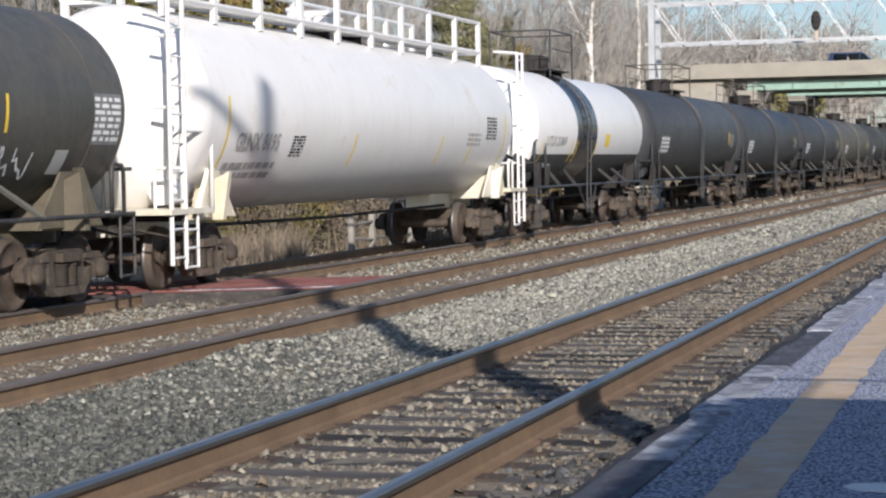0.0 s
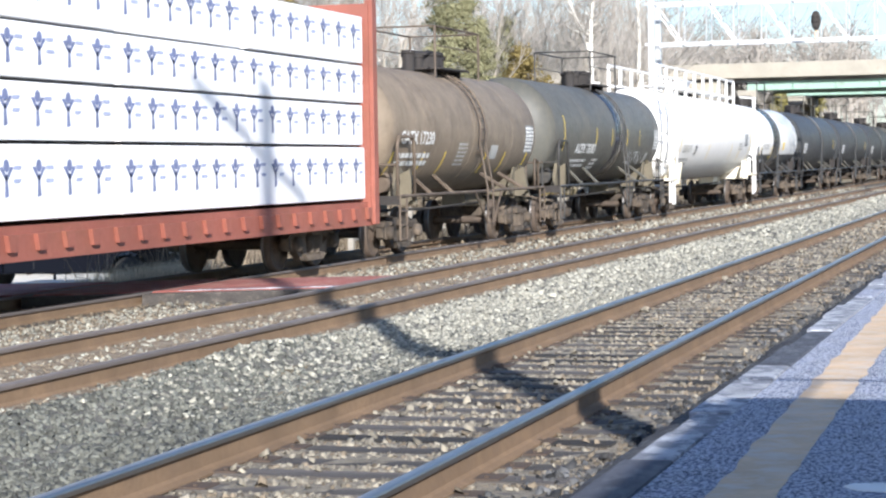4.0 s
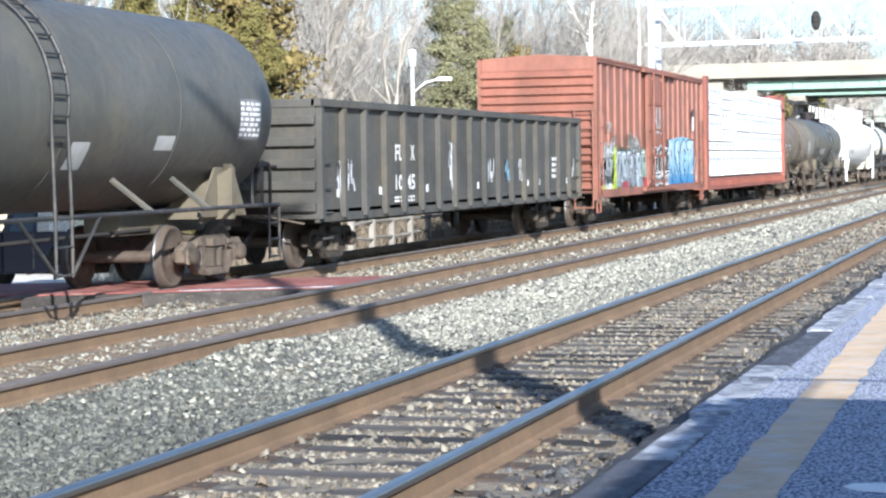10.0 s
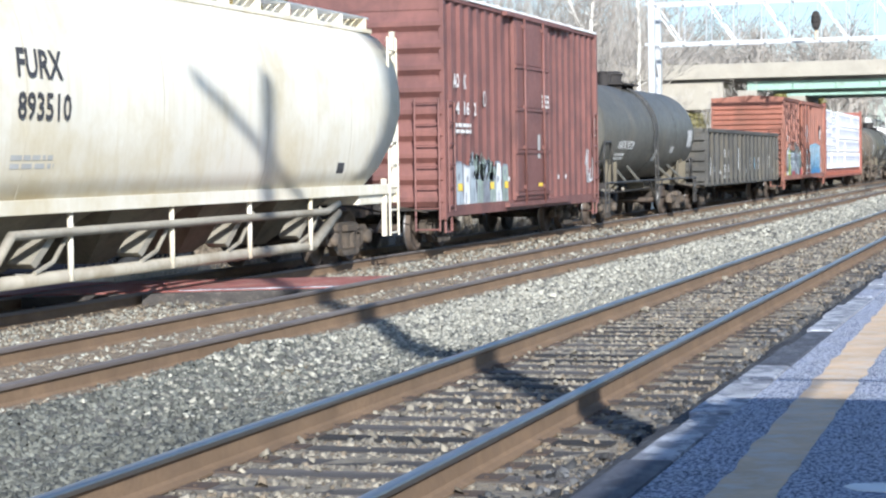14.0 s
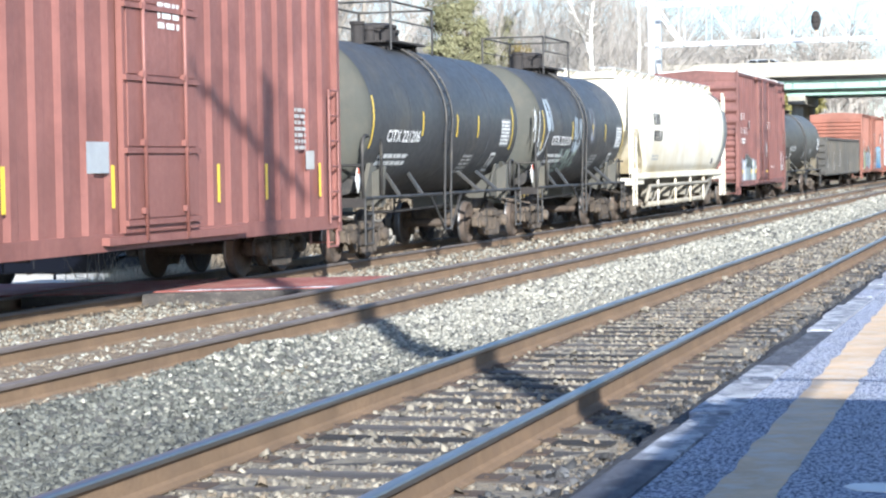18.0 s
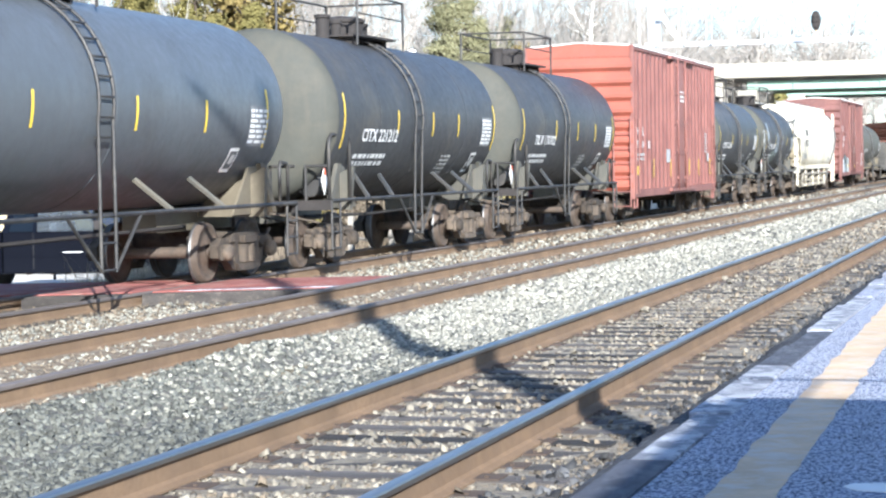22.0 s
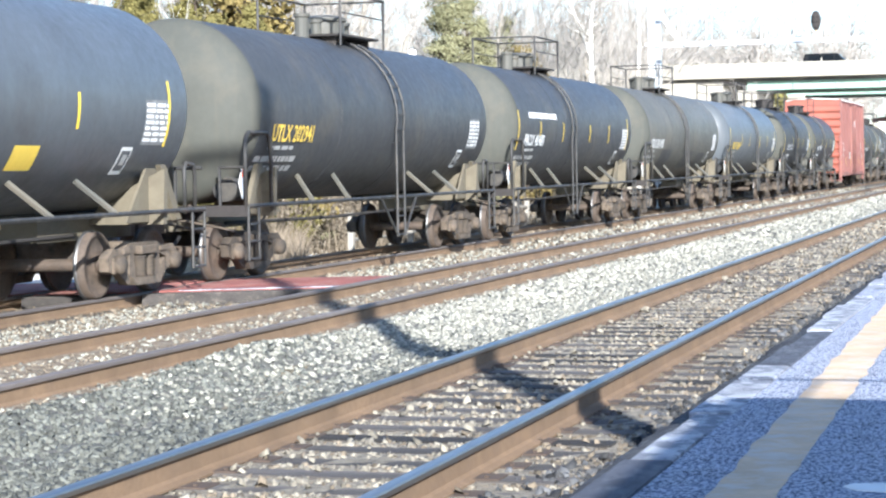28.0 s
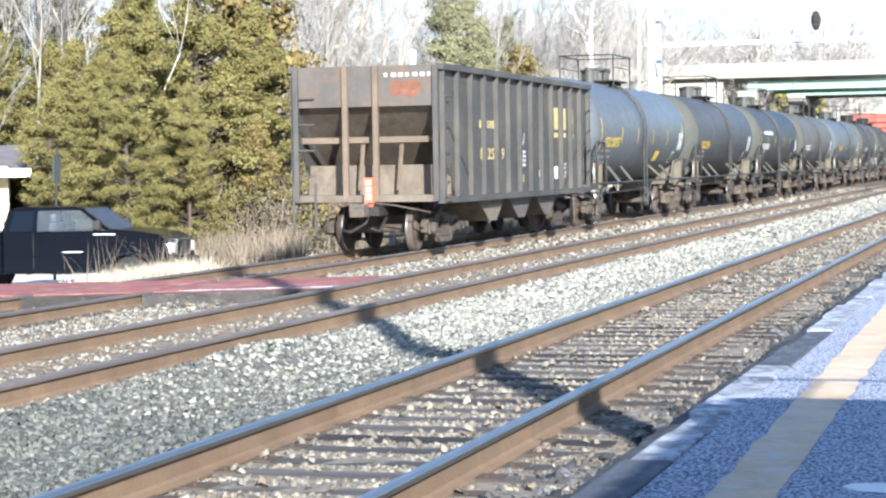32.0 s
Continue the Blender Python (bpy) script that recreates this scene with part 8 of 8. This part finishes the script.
        box(bm, min(s * W, s * (W + 0.015)), -2.0, 0.8, max(s * W, s * (W + 0.015)), 0.3, 0.84, 0.005)
        part("side_moulding", bm, M_NAVY, body)
    for y0, y1, z in ((0.05, 0.55, 1.28), (-0.65, -0.2, 0.9)):
        bm = bmesh.new()
        box(bm, W + 0.001, y0, z, W + 0.006, y1, z + 0.022)
        part("side_decal", bm, M_TEXTW, pk, "small white lettering on the door and fender")


def make_house():
    h = thing("house", "beige house with white eaves behind the cedars", "house", pose(-33.2, 48.9, -1.25, 0, 0, 28))
    bm = bmesh.new()
    box(bm, -6, -4, 0, 6, 4, 2.9)
    part("wall", bm, M_SIDING, h)
    for k in range(14):
        bm = bmesh.new()
        box(bm, 6.0, -4, k * 0.2 + 0.02, 6.02, 4, k * 0.2 + 0.19)
        box(bm, -6, -4.02, k * 0.2 + 0.02, 6, -4.0, k * 0.2 + 0.19)
        part("siding_board", bm, M_SIDING, h)
    bm = bmesh.new()
    prism(bm, [(-4.6, 2.75), (4.6, 2.75), (0, 3.5)], "x", -6.5, 6.5)
    part("roof", bm, M_SHINGLE, h)
    bm = bmesh.new()
    box(bm, -6.55, -4.7, 2.62, 6.55, -4.55, 2.84)
    box(bm, 6.5, -4.7, 2.62, 6.6, 4.7, 2.84)
    part("eaves", bm, M_TRIM, h)
    for x in (-3.5, 0.5, 4.0):
        bm = bmesh.new()
        box(bm, x - 0.55, -4.07, 1.0, x + 0.55, -4.02, 2.2)
        w = part("window", bm, M_TRIM, h)
        bm = bmesh.new()
        box(bm, x - 0.45, -4.09, 1.1, x + 0.45, -4.071, 2.1)
        part("pane", bm, M_GLASS, w)


def make_roadside():
    verts, faces = [], []
    ys = list(np.arange(20, 62, 1.0))
    for y in ys:
        w0 = -17.6 - 0.02 * (y - 40) + 0.1 * noise.noise((y * 0.8, 1, 0))
        verts += [(w0, y, -1.19), (-26.5, y - 3, -1.19)]
    for k in range(len(ys) - 1):
        faces.append((2 * k, 2 * k + 2, 2 * k + 3, 2 * k + 1))
    r = new("road", solid("road", verts, faces, M_ROAD))
    tagged(r, "pale concrete lane beside the railway", "road", kind="structure")
    f = thing("rail_fence", "weathered grey post-and-rail fence beside the line", "fence")
    rng = random.Random(2)
    for i in range(16):
        y = 54.0 + i * 1.9
        x = -18.6 - 0.02 * i
        bm = bmesh.new()
        box(bm, x - 0.08, y - 0.08, -1.3, x + 0.08, y + 0.08, 0.15 + rng.uniform(-0.1, 0.08), 0.015)
        part("fence_post", bm, M_OLDWOOD, f)
        for z in (-0.55, -0.1):
            bm = bmesh.new()
            bar(bm, (x, y, z + rng.uniform(-0.05, 0.05)), (x, y + 1.9, z + rng.uniform(-0.05, 0.05)), 0.05, 6)
            part("fence_rail", bm, M_OLDWOOD, f)
    s = thing("road_sign", "grey back of a road sign on a leaning post", "sign", pose(-22.95, 44.7, -1.1, 0, 5, 88))
    part("post", bar(bmesh.new(), (0, 0, 0), (0, 0, 3.2), 0.035), M_DARK, s)
    bm = bmesh.new()
    box(bm, -0.12, 0.03, 2.35, 0.25, 0.05, 3.0, 0.005)
    part("plate", bm, M_SIGNBACK, s)
    l = thing("street_lamp", "white street lamp with a curved arm", "street lamp", pose(-23.7, 76.4, -1.2))
    part("pole", bar(bmesh.new(), (0, 0, 0), (0, 0, 6.6), 0.1, 10, 0.06), M_TRIM, l)
    part("pole_cap", lathe(bmesh.new(), [(6.5, 0.14), (7.15, 0.16), (7.2, 0.05)], "z", 12), M_TRIM, l)
    part("arm", bars(bmesh.new(), [(0, 0, 5.5), (0.5, 0.1, 5.9), (1.0, 0.15, 6.02)], 0.04, 8), M_TRIM, l)
    bm = bmesh.new()
    box(bm, 0.95, 0.05, 5.95, 1.55, 0.25, 6.1, 0.04)
    part("lamp_head", bm, M_TRIM, l)
    e = [(-90, 150), (-34, 158), (-30.5, 163), (-30, 171), (-30.5, 180), (-36, 186), (-90, 195)]
    bm = bmesh.new()
    top = [bm.verts.new((x if x < -60 else x - 3.5, 165 + (y - 171) * 0.55 + 6, 8.0)) for x, y in e]
    bot = [bm.verts.new((x + (7 if x > -60 else 0), 171 + (y - 171) * 1.6, -1.6)) for x, y in e]
    for i in range(len(e) - 1):
        bm.faces.new((bot[i], bot[i + 1], top[i + 1], top[i]))
    bm.faces.new(top)
    tagged(part("embankment", bm, M_GROUND), "grassy brown embankment carrying the bridge approach", "embankment", kind="structure")


def make_far_hill():
    verts, faces = [], []
    xs = list(np.linspace(-190, -24, 40))
    prof = [(236, -2.0), (248, 1.5), (262, 4.5), (290, 6.5), (360, 7.5), (520, 7.0)]
    for x in xs:
        for y, z in prof:
            verts.append((x, y + 6 * noise.noise((x * 0.03, 0, 1)), z * (0.75 + 0.4 * noise.noise((x * 0.02, y * 0.02, 4))) - (0 if x < -30 else 0.6)))
    k = len(prof)
    faces = [(i * k + j, (i + 1) * k + j, (i + 1) * k + j + 1, i * k + j + 1) for i in range(len(xs) - 1) for j in range(k - 1)]
    h = new("far_hill", solid("far_hill", verts, faces, M_HILL, True))
    tagged(h, "brown leaf-covered bank beyond the bridge", "hill", kind="structure")


M_HILL = mat("leaf_litter_bank", (0.2, 0.13, 0.1), 1.0, 0, 0.35, 0.8, 0.08, 4, (0.12, 0.09, 0.06), 0.5, 0.2)
make_far_hill()


def make_platform_shade():
    # out of view; added to cast the shade on the near platform
    c = thing("shade_canopy", "unseen canopy roof added behind the viewer to shade the platform", "canopy")
    bm = bmesh.new()
    box(bm, 2.0, -28, 3.55, 8.5, 5.0, 3.75)
    part("roof", bm, M_DARK, c)
    # rod and brackets added only for the thin shadow line on the asphalt
    part("end_rod", bar(bmesh.new(), (1.4, 6.3, 3.62), (8.5, 6.1, 3.62), 0.025, 8), M_GALV, c)
    for x in (2.3, 5.2, 8.2):
        part("rod_bracket", bar(bmesh.new(), (x, 4.9, 3.62), (x, 6.25, 3.62), 0.02, 6), M_GALV, c)
    for y in (-24, -14, -4, 3.5):
        bm = bmesh.new()
        box(bm, 5.1, y - 0.1, 0.1, 5.3, y + 0.1, 3.55)
        part("canopy_post", bm, M_GALV, c)
    p = thing("utility_pole", "tall wooden utility pole on the platform", "utility pole", pose(1.2, 5.75, 0.1))
    part("pole", bar(bmesh.new(), (0, 0, 0), (0, 0, POLE_TOP), 0.19, 12, 0.14), M_OLDWOOD, p)
    # unseen diagonal added so that its shadow slants across the passing cars
    k = Vector((1.2, 5.96, 0)) - Vector((-11.56, 29.6, 0))
    lift = k.length * math.tan(radians(SUN_ELEV))
    a = Vector((0.0, 26.8 - 29.6, 2.9 + lift - 0.1))
    b = Vector((0.0, 31.2 - 29.6, 1.2 + lift - 0.1))
    part("brace", bar(bmesh.new(), a, b, 0.1, 8), M_OLDWOOD, p)


POLE_TOP = 3.0 + 26.86 * math.tan(radians(SUN_ELEV)) - 0.1
make_pickup()
make_house()
make_roadside()
make_platform_shade()
make_stones()


# ---- what moves ----
M_RED_CAR = mat("dark_red_car_paint", (0.2, 0.02, 0.03), 0.2, 0.2, 0.1, 5)
M_BLUE_CAR = mat("blue_car_paint", (0.03, 0.06, 0.14), 0.2, 0.2, 0.1, 5)
M_BLACK_CAR = mat("black_car_paint", (0.015, 0.015, 0.017), 0.2, 0.2, 0.1, 5)
M_SILVER_CAR = mat("silver_car_paint", (0.4, 0.42, 0.44), 0.25, 0.5, 0.1, 5)
TRAFFIC = []


def road_car(label, paint, tall, t, x, speed, index):
    car = thing("road_car", label, "car", pose(x, 167.5, 8.15), "traffic on the bridge")
    h = 1.75 if tall else 1.42
    bm = bmesh.new()
    prism(bm, [(-2.35, 0.3), (-2.4, 0.85), (-2.2, 1.0), (-1.1, 1.05), (1.25, 0.98), (2.2, 0.85), (2.4, 0.6), (2.35, 0.3)], "y", -0.9, 0.9)
    bmesh.ops.bevel(bm, geom=list(bm.edges), offset=0.05, segments=2, affect="EDGES")
    part("body", bm, paint, car)
    bm = bmesh.new()
    prism(bm, [(-2.3 if tall else -1.9, 1.0), (-2.1 if tall else -1.2, h), (0.5, h), (1.3, 1.0)], "y", -0.78, 0.78)
    bmesh.ops.bevel(bm, geom=list(bm.edges), offset=0.05, segments=2, affect="EDGES")
    cab = part("cabin", bm, paint, car)
    for y in (-0.79, 0.79):
        for a, b in ((-1.85 if tall else -1.35, -0.75), (-0.68, 0.2), (0.27, 0.8)):
            bm = bmesh.new()
            vs = [bm.verts.new(p) for p in ((a, y, 1.06), (b + (0.2 if b > 0.5 else 0), y, 1.06), (b - (0.22 if b > 0.5 else 0), y, h - 0.1), (a + 0.05, y, h - 0.1))]
            bm.faces.new(vs)
            part("window", bm, M_GLASS, cab)
    t1, rim = wheel_mesh(0.33, 0.2, M_CHROME)
    for xx in (-1.45, 1.45):
        for s in (-1, 1):
            w = part("wheel", t1, None, car)
            w.matrix_basis = pose(xx, s * 0.8, 0.33, 0, 0, 90 * s)
            part("rim", rim, None, w)
    TRAFFIC.append((car, t, x, speed, index))


road_car("dark blue minivan crossing the bridge", M_BLUE_CAR, True, 0.0, -14.7, 21, 0)
road_car("dark sedan crossing the bridge", M_BLACK_CAR, False, 1.2, -14.5, 21, 1)
road_car("dark sedan crossing the bridge", M_BLACK_CAR, False, 8.0, -15.2, 20, 2)
road_car("dark blue sport utility car crossing the bridge", M_BLUE_CAR, True, 8.8, -22.7, 22, 3)
road_car("dark red car crossing the bridge", M_RED_CAR, True, 8.8, -17.0, 22, 4)
road_car("silver car crossing the bridge", M_SILVER_CAR, False, 18.0, -21.9, 21, 5)
road_car("black sport utility car crossing the bridge", M_BLACK_CAR, True, 27.8, -19.6, 20, 6)


def motions():
    for car, t, x, v, i in TRAFFIC:
        lo, hi = -48.0 - 6.0 * i, 22.0 + 5.5 * i
        ta, tb = t + (-36.0 - x) / v, t + (10.0 - x) / v
        rows = [(0.0, lo), (ta - 1.6, lo), (ta, -36.0), (t, x), (tb, 10.0), (tb + 1.6, hi), (SECONDS, hi)]
        if ta - 1.6 <= 0.05:
            rows = [(0.0, x - v * t), (tb, 10.0), (tb + 1.6, hi), (SECONDS, hi)]
        walk(car, [(a, pose(b, 167.5, 8.15)) for a, b in rows])
    for car, s in CARS:
        walk(car, [(float(k), pose(XC, s + run(k), ZC)) for k in range(33)])
    step = 0.0666667
    count = int(SECONDS / step) + 1
    for side, wheels in WHEELS.items():
        lead = wheels[0]
        rows = [(k * step, pose(0, side * 0.89, 0.457, -math.degrees(run(k * step) / 0.457) % 360, 0, 0)) for k in range(count)]
        walk(lead, rows)
        for w in wheels[1:]:
            w.rotation_mode = "QUATERNION"
            w.animation_data_create()
            w.animation_data.action = lead.animation_data.action
            w.animation_data.action_slot = lead.animation_data.action_slot


motions()
